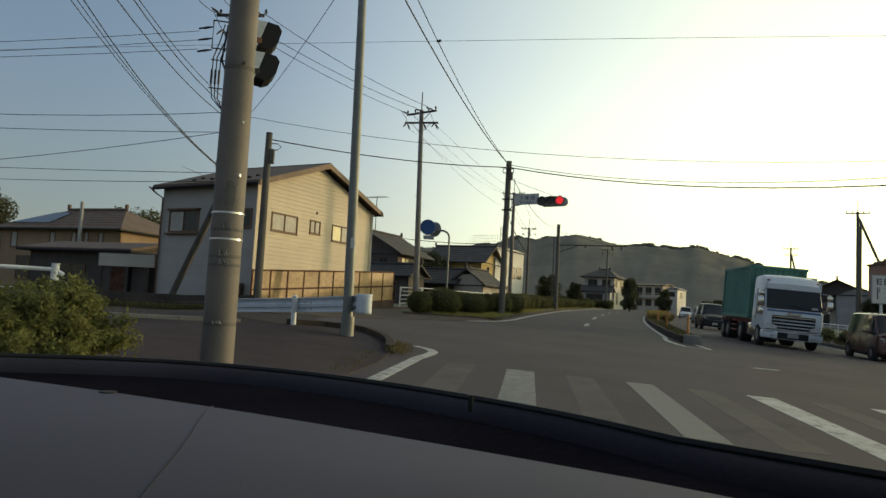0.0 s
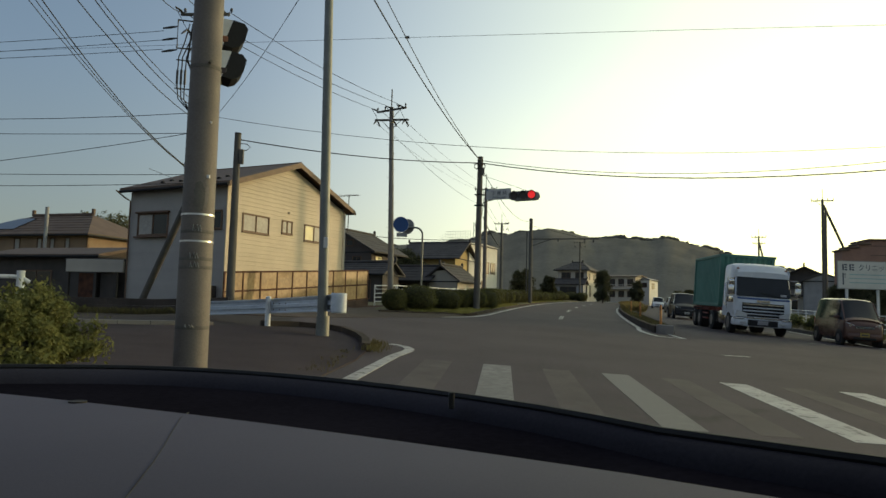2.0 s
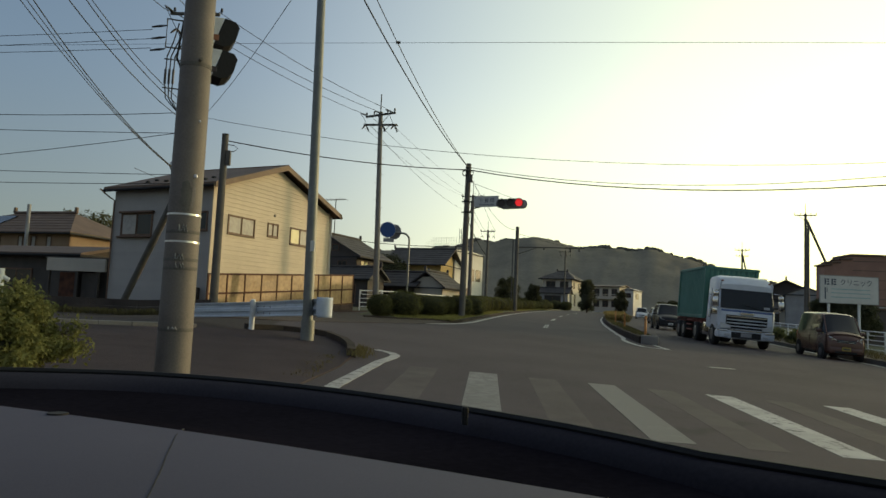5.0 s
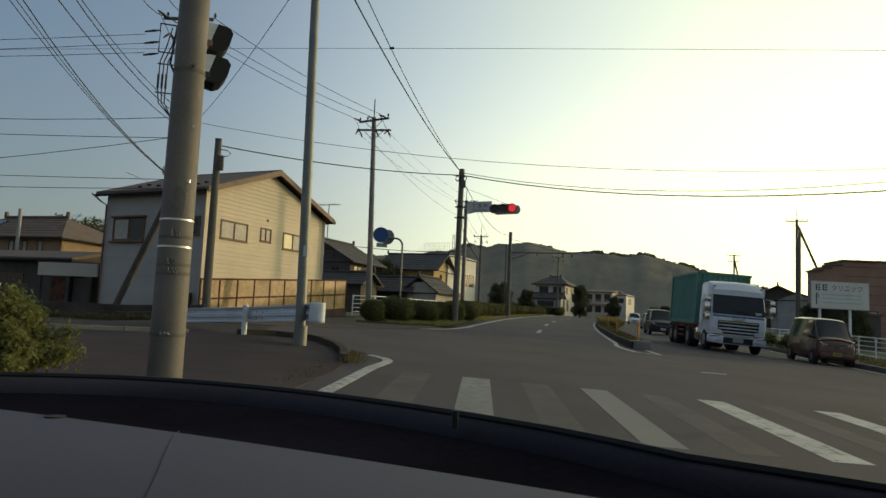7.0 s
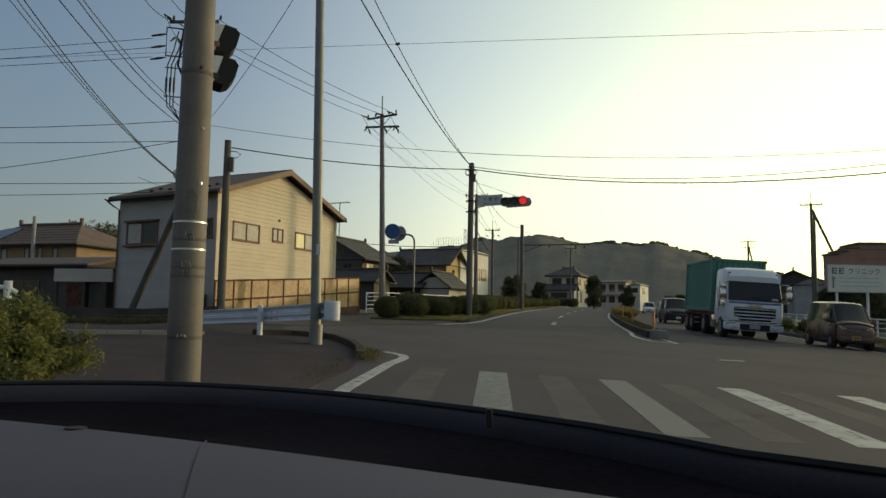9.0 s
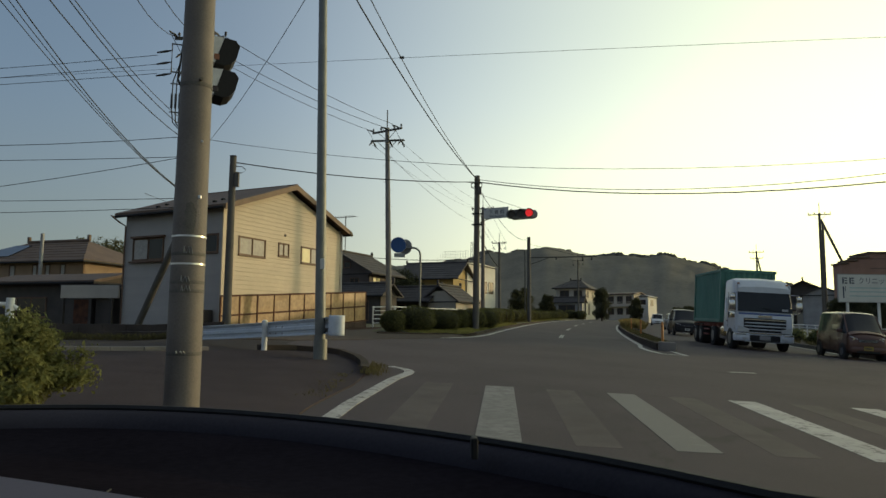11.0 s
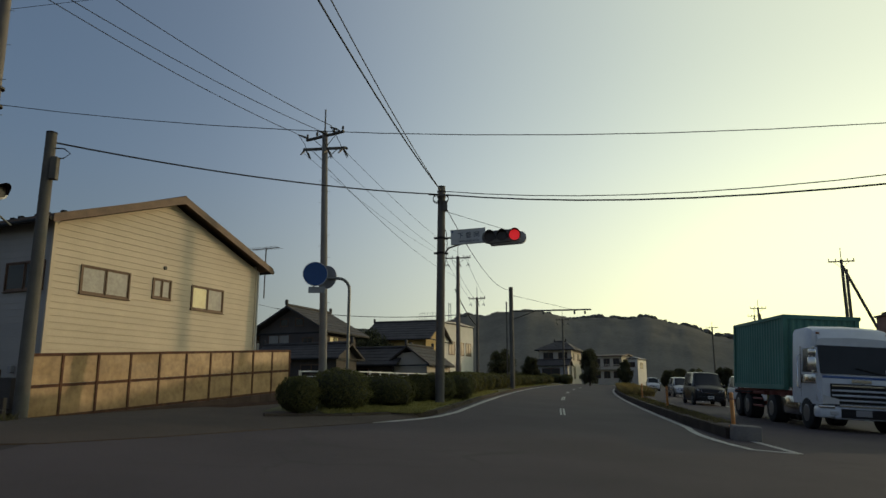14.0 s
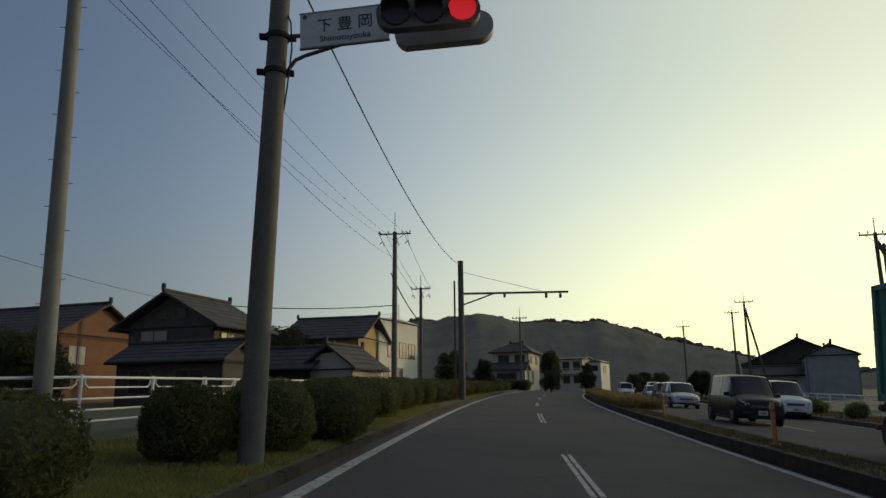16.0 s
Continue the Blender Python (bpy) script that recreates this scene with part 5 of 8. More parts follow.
# ---- houses ----
def window(parent, s0, s1, z0, z1, left="glass", right="glass", frame="brown", panes=2, sill=True, out=0.03):
    """A window in the wall plane y = 0 of its parent, looking along -y."""
    w = part("window", Mesh().box((s0, -0.005, z0), (s1, 0.02, z1)), M["glass"], parent)
    f = Mesh()
    t = 0.045
    for a, b, c, d in ((s0 - t, s1 + t, z0 - t, z0), (s0 - t, s1 + t, z1, z1 + t), (s0 - t, s0, z0, z1), (s1, s1 + t, z0, z1)):
        f.box((a, -out - 0.02, c), (b, 0.03, d))
    part("window_frame", f, M[frame], w)
    step = (s1 - s0) / panes
    for k in range(panes):
        a, b = s0 + k * step + 0.02, s0 + (k + 1) * step - 0.02
        part("pane", Mesh().box((a + 0.02, -0.016 - 0.006 * (k % 2), z0 + 0.03), (b - 0.02, -0.010 - 0.006 * (k % 2), z1 - 0.03)), M[left if k % 2 == 0 else right], w)
        sash = Mesh()
        for c0, c1, d0, d1 in ((a, b, z0, z0 + 0.035), (a, b, z1 - 0.035, z1), (a, a + 0.03, z0 + 0.035, z1 - 0.035), (b - 0.03, b, z0 + 0.035, z1 - 0.035)):
            sash.box((c0, -0.028, d0), (c1, -0.004, d1))
        part("sash", sash, M[frame], w)
    if sill:
        part("window_sill", Mesh().cbox((s0 - 0.06, -out - 0.05, z0 - 0.07), (s1 + 0.06, 0.0, z0 - 0.045), 0.006), M[frame], w)
    return w


def cut_wall(parent, length, z0, top, holes, material, name="wall", thick=0.12, label=""):
    """A wall in y = 0..thick with real openings; top(s) is its upper edge."""
    cs = sorted({0.0, length, *[h[0] for h in holes], *[h[1] for h in holes], *frange(0, length, 1.1)})
    m = Mesh()
    for a, b in zip(cs, cs[1:]):
        mid = (a + b) / 2
        zs = [z0] + sorted(z for h in holes if h[0] <= mid <= h[1] for z in (h[2], h[3]))
        zs.append(None)
        for k in range(0, len(zs), 2):
            lo, hi = zs[k], zs[k + 1]
            ha, hb = (top(a), top(b)) if hi is None else (hi, hi)
            m.add([(a, 0, lo), (b, 0, lo), (b, 0, hb), (a, 0, ha), (a, thick, lo), (b, thick, lo), (b, thick, hb), (a, thick, ha)],
                  [(0, 1, 2, 3), (7, 6, 5, 4), (0, 4, 5, 1), (3, 2, 6, 7), (0, 3, 7, 4), (1, 5, 6, 2)])
    return part(name, m, material, parent, label, weld=True)


def boards(parent, length, z0, top, holes, material, pitch, name="siding_board", lip=0.024):
    """Lapped boards, one object each, broken at the openings."""
    z = z0
    while True:
        hi = z + pitch - 0.006
        def span(zz):
            lo = [s for s in frange(0, length, 0.05) if top(s) >= zz]
            return (lo[0], lo[-1]) if lo else None
        sp, sp_low = span(hi), span(z)
        if not sp_low:
            break
        cuts = []
        a0, b0 = sp_low
        segs = [(a0, b0)]
        for h in holes:
            if h[2] < (z + hi) / 2 < h[3]:
                ns = []
                for a, b in segs:
                    if h[1] <= a or h[0] >= b:
                        ns.append((a, b))
                    else:
                        ns += [(a, h[0] - 0.045), (h[1] + 0.045, b)]
                segs = [(a, b) for a, b in ns if b - a > 0.05]
        for a, b in segs:
            ta, tb = a, b
            if sp:
                ta = max(a, sp[0]) if a == a0 else a
                tb = min(b, sp[1]) if b == b0 else b
            elif hi > z:
                mid = (a + b) / 2
                ta, tb = mid - 0.02, mid + 0.02
            if tb <= ta:
                continue
            m = Mesh().add([(a, -lip, z), (b, -lip, z), (tb, -lip * 0.4, hi), (ta, -lip * 0.4, hi), (a, 0, z), (b, 0, z), (tb, 0, hi), (ta, 0, hi)],
                           [(0, 1, 2, 3), (0, 4, 5, 1), (3, 2, 6, 7), (0, 3, 7, 4), (1, 5, 6, 2)])
            part(name, m, material, parent)
        z += pitch


# the two-storey house, siding coloured sunlit on the gable, shaded elsewhere; local x along the gable wall
u = Vector((0.4756, 0.8797))
HZ = 1.28
HA = Matrix(((u.x, -u.y, 0, -7.85), (u.y, u.x, 0, 29.65), (0, 0, 1, HZ), (0, 0, 0, 1)))
house = thing("house", HA, "two-storey house with lapped siding in sunlit and shaded tones, brown roof and trim", "house")
L, D = 8.45, 5.55


SL, OVER = 0.35, {-1: 0.36, 1: 0.44}
top_g = lambda s: 4.92 + SL * (L / 2 - abs(s - L / 2)) - 0.14
BZ, BP = 0.08, 0.1825     # first board and board pitch; openings keep to whole boards
bz = lambda n: BZ + BP * n
holes = [(0.95, 2.58, bz(16), bz(20)), (3.54, 4.22, bz(17), bz(20)), (5.2, 6.66, bz(16), bz(20))]
wall = cut_wall(house, L, -0.3, top_g, holes, M["siding"], "gable_wall")
boards(wall, L, BZ, top_g, holes, M["siding"], BP)
window(wall, *holes[0], "curtain", "curtain")
window(wall, *holes[1], "curtain", "curtain")
window(wall, *holes[2], "lit", "curtain")
part("vent", Mesh().disc((3.95, -0.03, 5.42 - HZ), (0, 1, 0), 0.06, 0.06, 14), M["darkpole"], wall)
for s in (0.0, L):
    part("corner_trim", Mesh().box((s - 0.05, -0.045, -0.2), (s + 0.05, 0.02, top_g(s) - 0.02)), M["siding"], wall)

FRONT = Matrix(((0, 1, 0, 0), (1, 0, 0, 0), (0, 0, 1, 0), (0, 0, 0, 1)))
fholes = [(0.25, 1.74, bz(16), bz(20)), (3.32, 5.1, bz(15), bz(20)), (1.55, 2.0, bz(1), bz(4))]
fw = cut_wall(house, D, -0.3, lambda s: 4.90, fholes, M["siding_shade"], "front_wall")
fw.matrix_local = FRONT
boards(fw, D, BZ, lambda s: 4.90, fholes, M["siding_shade"], BP, lip=0.010)
window(fw, *fholes[0], "glass", "glass")
wn_ = window(fw, *fholes[1], "glass", "curtain")
part("shutter_box", Mesh().cbox((3.2, -0.16, bz(20) + 0.03), (5.2, 0.0, bz(20) + 0.12), 0.02), M["brown"], wn_)
part("flower_rail", Mesh().cbox((3.2, -0.2, bz(15) - 0.14), (5.2, -0.02, bz(15) - 0.06), 0.02), M["brown"], wn_)
window(fw, *fholes[2], "glass", "glass", panes=1)
part("meter", Mesh().cbox((0.95, -0.14, 0.75), (1.1, -0.02, 0.95), 0.02), M["grey"], fw)
part("entry_box", Mesh().cbox((0.35, -0.5, -0.2), (1.35, -0.02, 0.62), 0.02), M["darkwall"], fw, "dark low store box")
back = cut_wall(house, L, -0.3, top_g, [], M["siding_shade"], "back_wall")
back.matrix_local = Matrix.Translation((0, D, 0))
side_w = cut_wall(house, D, -0.3, lambda s: 4.90, [], M["siding_shade"], "far_wall")
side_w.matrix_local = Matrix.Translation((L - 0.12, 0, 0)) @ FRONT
part("downpipe", Mesh().tube([(-0.75, D + 0.2, 4.75), (-0.35, D + 0.15, 4.5), (-0.08, D + 0.06, 4.35), (-0.08, D + 0.06, 0)], 0.035, 8), M["brown"], house, smooth=True)
part("downpipe", Mesh().tube([(L + 0.06, -0.06, 4.7), (L + 0.06, -0.06, 0)], 0.035, 8), M["wwall"], house, smooth=True)
roof = Mesh()
ov = 0.40
for sgn in (-1, 1):
    e = L / 2 + sgn * (L / 2 + OVER[sgn])
    zr, ze = 6.40, 6.40 - SL * (L / 2 + OVER[sgn])
    a, b = (L / 2, zr), (e, ze)
    roof.add([(a[0], -ov, a[1]), (b[0], -ov, b[1]), (b[0], D + ov, b[1]), (a[0], D + ov, a[1]), (a[0], -ov, a[1] + 0.12), (b[0], -ov, b[1] + 0.12), (b[0], D + ov, b[1] + 0.12), (a[0], D + ov, a[1] + 0.12)],
             [(3, 2, 1, 0), (4, 5, 6, 7), (0, 1, 5, 4), (1, 2, 6, 5), (2, 3, 7, 6), (3, 0, 4, 7)])
rf = part("roof", roof, M["roofb"], house)
part("ridge_cap", Mesh().tube([(L / 2, -ov - 0.02, 6.50), (L / 2, D + ov, 6.50)], 0.06, 8), M["roofb"], rf)
for sgn in (-1, 1):
    e = L / 2 + sgn * (L / 2 + OVER[sgn] + 0.02)
    ze = 6.40 - SL * (L / 2 + OVER[sgn] + 0.02)
    for y in (-ov - 0.03, D + ov):
        part("barge_board", Mesh().add([(L / 2, y, 6.28), (e, y, ze - 0.12), (e, y, ze + 0.11), (L / 2, y, 6.53), (L / 2, y + 0.03, 6.28), (e, y + 0.03, ze - 0.12), (e, y + 0.03, ze + 0.11), (L / 2, y + 0.03, 6.53)],
             [(0, 1, 2, 3), (7, 6, 5, 4), (0, 4, 5, 1), (3, 2, 6, 7), (0, 3, 7, 4), (1, 5, 6, 2)]), M["brown"], rf)
    part("gutter", Mesh().tube([(e + sgn * 0.05, -ov, ze - 0.02), (e + sgn * 0.05, D + ov, ze - 0.05)], 0.06, 8), M["black"], rf, smooth=True)
for k in range(4):
    for j in range(2):
        part("snow_guard", Mesh().cbox((0.3 + 0.5 * j, 0.8 + 1.1 * k, 5.18 + 0.17 * j - 0.02), (0.42 + 0.5 * j, 0.95 + 1.1 * k, 5.24 + 0.17 * j), 0.01), M["black"], rf)
ant = thing("tv_antenna", Matrix.Translation((-3.66, 37.9, 5.1)), "thin roof television antenna on a mast", "antenna")
part("mast", Mesh().tube([(0, 0, 0), (0, 0, 2.0)], 0.025, 6), M["darkpole"], ant)
part("boom", Mesh().tube([(-0.6, 0.3, 1.95), (0.55, -0.3, 1.95)], 0.015, 5), M["darkpole"], ant)
for t in frange(-0.55, 0.5, 0.15):
    part("element", Mesh().tube([(t - 0.14, -t * 0.5 - 0.25, 1.97), (t + 0.14, -t * 0.5 + 0.25, 1.97)], 0.008, 4), M["darkpole"], ant)

# panel fence beside the house
fr, fl = Vector((-2.48, 37.19)), Vector((-7.09, 28.0))
fd = (fr - fl).normalized()
FL = (fr - fl).length
FM = Matrix(((fd.x, -fd.y, 0, fl.x), (fd.y, fd.x, 0, fl.y), (0, 0, 1, 0), (0, 0, 0, 1)))
fence = thing("panel_fence", FM, "rusty steel-framed fence with weathered tan translucent panels", "fence")
zb, zt = (lambda s: lerp(0.90, 1.60, s / FL)), (lambda s: lerp(2.42, 3.07, s / FL))
S0, NB = -0.44, 10
def skew(s0, s1, f0, f1, y0, y1):
    """A board between two heights given as shares of the fence's height."""
    q = lambda s, f: lerp(zb(s), zt(s), f)
    return Mesh().add([(s0, y0, q(s0, f0)), (s1, y0, q(s1, f0)), (s1, y0, q(s1, f1)), (s0, y0, q(s0, f1)), (s0, y1, q(s0, f0)), (s1, y1, q(s1, f0)), (s1, y1, q(s1, f1)), (s0, y1, q(s0, f1))],
                      [(0, 1, 2, 3), (7, 6, 5, 4), (0, 4, 5, 1), (3, 2, 6, 7), (0, 3, 7, 4), (1, 5, 6, 2)])
for i in range(NB + 1):
    s = lerp(S0, FL, i / NB)
    part("post", Mesh().box((s - 0.034, -0.022, zb(s) - 0.22), (s + 0.034, 0.03, zt(s) + 0.01)), M["rust"], fence)
for f0, f1 in ((-0.015, 0.03), (0.472, 0.523), (0.965, 1.015)):
    part("rail", skew(S0, FL, f0, f1, -0.019, 0.012), M["rust"], fence, "rusted rail")
for i in range(NB):
    for f0, f1 in ((0.03, 0.47), (0.525, 0.965)):
        s0, s1 = lerp(S0, FL, i / NB) + 0.03, lerp(S0, FL, (i + 1) / NB) - 0.03
        m = Mesh()
        rows = [[(lerp(s0, s1, a), 0.010 * math.sin(math.pi * a) * math.sin(math.pi * b) * (1 if (i + int(f0 * 2)) % 3 else -1) + (random.uniform(-0.009, 0.009) if 0 < a < 1 and 0 < b < 1 else 0.0), lerp(zb(s0), zt(s0), lerp(f0, f1, b)) + (zb(s1) - zb(s0)) * a * 1.0) for a in (0, 0.25, 0.5, 0.75, 1)] for b in (0, 0.33, 0.66, 1)]
        m.sheet(rows)
        ob = part("panel", m, M["panel"], fence)
        sol = ob.modifiers.new("thickness", "SOLIDIFY")
        sol.thickness = 0.004
strip = []
for i in range(41):
    p = fl + fd * lerp(-2.5, FL + 0.3, i / 40)
    w = (1.75 - 0.012 * i) * (1 + 0.22 * noise.noise((i * 0.37, 2.1, 0)))
    strip.append([G(p.x + fd.y * w * k, p.y - fd.x * w * k, 0.03 + 0.02 * (1 - k) - 0.045 * (k > 0.9)) for k in (0.0, 0.35, 0.7, 0.92, 1.0)])
struct("fence_verge", Mesh().sheet(strip, 0.05), M["redsoil"], "strip of bare reddish brown soil along the fence", "ground", True)
base = thing("fence_footing", FM, "low stained concrete block footing under the fence", "wall")
base["kind"] = "structure"
n = 18
for i in range(n):
    s0, s1 = FL * i / n, FL * (i + 1) / n
    part("block", Mesh().add([(s0 + 0.005, -0.06, zb(s0) - 0.5), (s1 - 0.005, -0.06, zb(s1) - 0.5), (s1 - 0.005, 0.08, zb(s1) - 0.5), (s0 + 0.005, 0.08, zb(s0) - 0.5), (s0 + 0.005, -0.06, zb(s0) - 0.03), (s1 - 0.005, -0.06, zb(s1) - 0.03), (s1 - 0.005, 0.08, zb(s1) - 0.03), (s0 + 0.005, 0.08, zb(s0) - 0.03)],
         [(3, 2, 1, 0), (4, 5, 6, 7), (0, 1, 5, 4), (1, 2, 6, 5), (2, 3, 7, 6), (3, 0, 4, 7)]), M["footing"], base)


def simple_house(name, m, lx, ly, h, rise, wallm, roofm, label, ridge="x", ov=0.6, windows=(), hip=0.0, tiles=True, lower=None):
    """A house on a rectangle lx by ly: walls, a pitched or hipped roof with tile courses, windows (side, s0, s1, z0, z1, pane)."""
    hs = thing(name, m, label, "house")
    faces = {"S": (Matrix.Identity(4), lx), "N": (Matrix.Translation((lx, ly, 0)) @ Matrix.Rotation(math.pi, 4, "Z"), lx), "E": (Matrix.Translation((lx, 0, 0)) @ Matrix.Rotation(math.pi / 2, 4, "Z"), ly), "W": (Matrix.Translation((0, ly, 0)) @ Matrix.Rotation(-math.pi / 2, 4, "Z"), ly)}
    for key, (fm, ln) in faces.items():
        is_gable = (key in "EW") == (ridge == "x") and hip == 0
        topf = (lambda s, ln=ln: h + rise * (1 - abs(s - ln / 2) / (ln / 2)) - 0.05) if is_gable else (lambda s: h)
        hl = [w[1:5] for w in windows if w[0] == key]
        wl = cut_wall(hs, ln - 0.0, -1.2, topf, hl, wallm, "wall", 0.14)
        wl.matrix_local = fm
        for w in windows:
            if w[0] == key:
                window(wl, *w[1:5], w[5], w[5], "grey" if len(w) > 6 else "brown", panes=2 if w[2] - w[1] > 0.9 else 1)
    a, b = (lx, ly) if ridge == "x" else (ly, lx)
    T = Matrix.Identity(4) if ridge == "x" else Matrix(((0, 1, 0, 0), (1, 0, 0, 0), (0, 0, 1, 0), (0, 0, 0, 1)))
    k = rise / (b / 2)
    r = Mesh()
    c0, c1 = hip, a - hip
    th = 0.16
    pts = lambda z: [Vector((-ov, -ov, h - k * ov + z)), Vector((a + ov, -ov, h - k * ov + z)), Vector((a + ov, b + ov, h - k * ov + z)), Vector((-ov, b + ov, h - k * ov + z)), Vector((c0 - (ov if hip == 0 else 0), b / 2, h + rise + z)), Vector((c1 + (ov if hip == 0 else 0), b / 2, h + rise + z))]
    lo, hi = [T @ p for p in pts(0)], [T @ p for p in pts(th)]
    fs = [(6, 7, 11, 10), (8, 9, 10, 11), (7, 8, 11), (9, 6, 10), (0, 4, 5, 1), (2, 5, 4, 3), (1, 5, 2), (3, 4, 0), (0, 1, 7, 6), (1, 2, 8, 7), (2, 3, 9, 8), (3, 0, 6, 9)]
    if hip == 0:
        fs = [(6, 7, 11, 10), (8, 9, 10, 11), (0, 4, 5, 1), (2, 5, 4, 3), (0, 1, 7, 6), (1, 5, 11, 7), (5, 2, 8, 11), (2, 3, 9, 8), (3, 4, 10, 9), (4, 0, 6, 10)]
    r.add(lo + hi, fs)
    rf = part("roof", r, roofm, hs)
    if tiles:
        tl = Mesh()
        for sgn in (0, 1):
            nrow = max(5, int(b / 0.9))
            for q in range(1, nrow):
                t = q / nrow
                y = lerp(-ov, b / 2, t)
                z = h - k * ov + th + (y + ov) * k + 0.012
                x0, x1 = (lerp(-ov, hip, t), lerp(a + ov, a - hip, t)) if hip else (-ov, a + ov)
                yy = y if sgn == 0 else b - y
                tl.tube([T @ Vector((x0, yy, z)), T @ Vector((x1, yy, z))], 0.022, 5)
        part("tiling", tl, roofm, rf)["kind"] = "stuff"
        part("ridge_cap", Mesh().tube([hi[4] + Vector((0, 0, 0.05)), hi[5] + Vector((0, 0, 0.05))], 0.14, 8), roofm, rf)
        for e in (hi[4], hi[5]):
            part("ridge_end", Mesh().cbox(e + Vector((-0.12, -0.12, 0)), e + Vector((0.12, 0.12, 0.5)), 0.08), roofm, rf)
    part("eave_trim", Mesh().tube([lo[0] + Vector((0, 0, 0.04)), lo[1] + Vector((0, 0, 0.04)), lo[2] + Vector((0, 0, 0.04)), lo[3] + Vector((0, 0, 0.04)), lo[0] + Vector((0, 0, 0.04))], 0.07, 6), M["black"], rf)
    return hs


def at_ground(x, y, rot, dz=0.0):
    return Matrix.Translation((x, y, gz(x, y) + dz)) @ Matrix.Rotation(radians(rot), 4, "Z")


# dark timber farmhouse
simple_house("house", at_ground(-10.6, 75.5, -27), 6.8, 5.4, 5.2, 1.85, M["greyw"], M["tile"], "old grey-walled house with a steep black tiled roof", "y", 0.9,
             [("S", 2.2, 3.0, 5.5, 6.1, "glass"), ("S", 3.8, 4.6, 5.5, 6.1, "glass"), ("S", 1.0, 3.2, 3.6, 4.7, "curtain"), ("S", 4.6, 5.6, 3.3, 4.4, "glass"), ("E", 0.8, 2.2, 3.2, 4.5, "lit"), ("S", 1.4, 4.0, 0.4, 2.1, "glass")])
simple_house("house_annex", at_ground(-10.0, 71.4, -27), 7.7, 3.2, 2.7, 0.9, M["darkwall"], M["tile"], "low dark timber wing before the old house", "x", 0.5, [("S", 1.0, 2.6, 0.6, 2.0, "dimpane"), ("S", 4.4, 6.4, 0.2, 2.0, "dimpane")])
# orange-brown house beyond the fence
simple_house("house", at_ground(-26.5, 84.5, -27), 11.2, 8.0, 7.1 - gz(-26.5, 84.5), 2.2, M["orangew"], M["tile"], "orange-brown house with a grey tiled roof and pale window", "x", 0.6,
             [("S", 8.0, 10.0, 2.6, 4.0, "lit"), ("E", 1.0, 2.6, 2.6, 4.0, "curtain"), ("S", 2.0, 3.6, 2.6, 4.0, "glass"), ("S", 1.0, 3.6, 0.2, 1.7, "glass")])
# brown house with its entrance gable
simple_house("house", at_ground(-1.5, 97.5, -22), 7.2, 7.0, 5.85, 1.9, M["ochre"], M["tile"], "ochre-walled house with a dark tiled roof", "x", 0.9,
             [("E", 0.6, 1.6, 2.6, 3.8, "curtain"), ("E", 2.4, 3.4, 2.6, 3.8, "glass"), ("E", 4.6, 6.6, 2.6, 3.8, "curtain"), ("S", 1.2, 3.4, 0.6, 2.4, "glass"), ("E", 1.5, 3.5, 0.5, 2.0, "glass")])
simple_house("house_annex", at_ground(1.15, 77.7, -29), 3.75, 4.6, 2.45, 1.35, M["plaster"], M["tile"], "low entrance wing with a pale gable and tiled roof", "y", 0.5,
             [("S", 0.8, 2.4, 0.1, 1.4, "glass"), ("E", 1.0, 2.6, 0.5, 1.4, "glass")])
simple_house("house_annex", at_ground(-5.4, 80.5, -27), 7.5, 5.0, 2.4, 1.3, M["darkwall"], M["tile"], "low dark wing with a long tiled roof", "x", 0.7, [("S", 2.0, 5.0, 0.2, 1.8, "glass")])
# white flat-topped building
wb = simple_house("house", at_ground(3.45, 102.0, -31.5), 4.6, 9.25, 7.8, 0.25, M["wwall"], M["wwall"], "pale flat-topped two-storey building", "x", 0.08,
             [("E", 2.0, 3.6, 4.0, 5.6, "dimpane"), ("E", 4.7, 6.3, 4.0, 5.6, "dimpane"), ("E", 7.0, 8.5, 4.0, 5.6, "dimpane"), ("S", 1.0, 2.2, 4.3, 5.6, "dimpane"), ("E", 1.0, 2.2, 1.2, 2.8, "dimpane"), ("E", 4.0, 5.4, 1.2, 2.8, "dimpane")], tiles=False)
# farther houses down the road
simple_house("house", at_ground(28.45, 142.5, -26.7), 5.95, 8.4, 5.95, 1.45, M["plaster"], M["tile"], "pale two-storey house with a low hipped tiled roof", "x", 0.7,
             [("S", 0.8, 2.6, 4.2, 5.3, "dimpane"), ("S", 3.6, 5.2, 4.2, 5.3, "dimpane"), ("E", 1.2, 2.4, 4.0, 5.2, "dimpane"), ("E", 5.2, 6.8, 4.0, 5.2, "dimpane"), ("S", 1.0, 4.6, 1.0, 2.6, "dimpane"), ("E", 2.0, 3.2, 0.6, 2.8, "dimpane")], hip=1.9)
simple_house("house_annex", at_ground(27.45, 140.1, -26.7), 5.6, 2.3, 3.1, 0.7, M["grey"], M["tile"], "low tiled front wing of the pale house", "x", 0.5, [("S", 1.0, 4.2, 0.6, 2.4, "dimpane")])
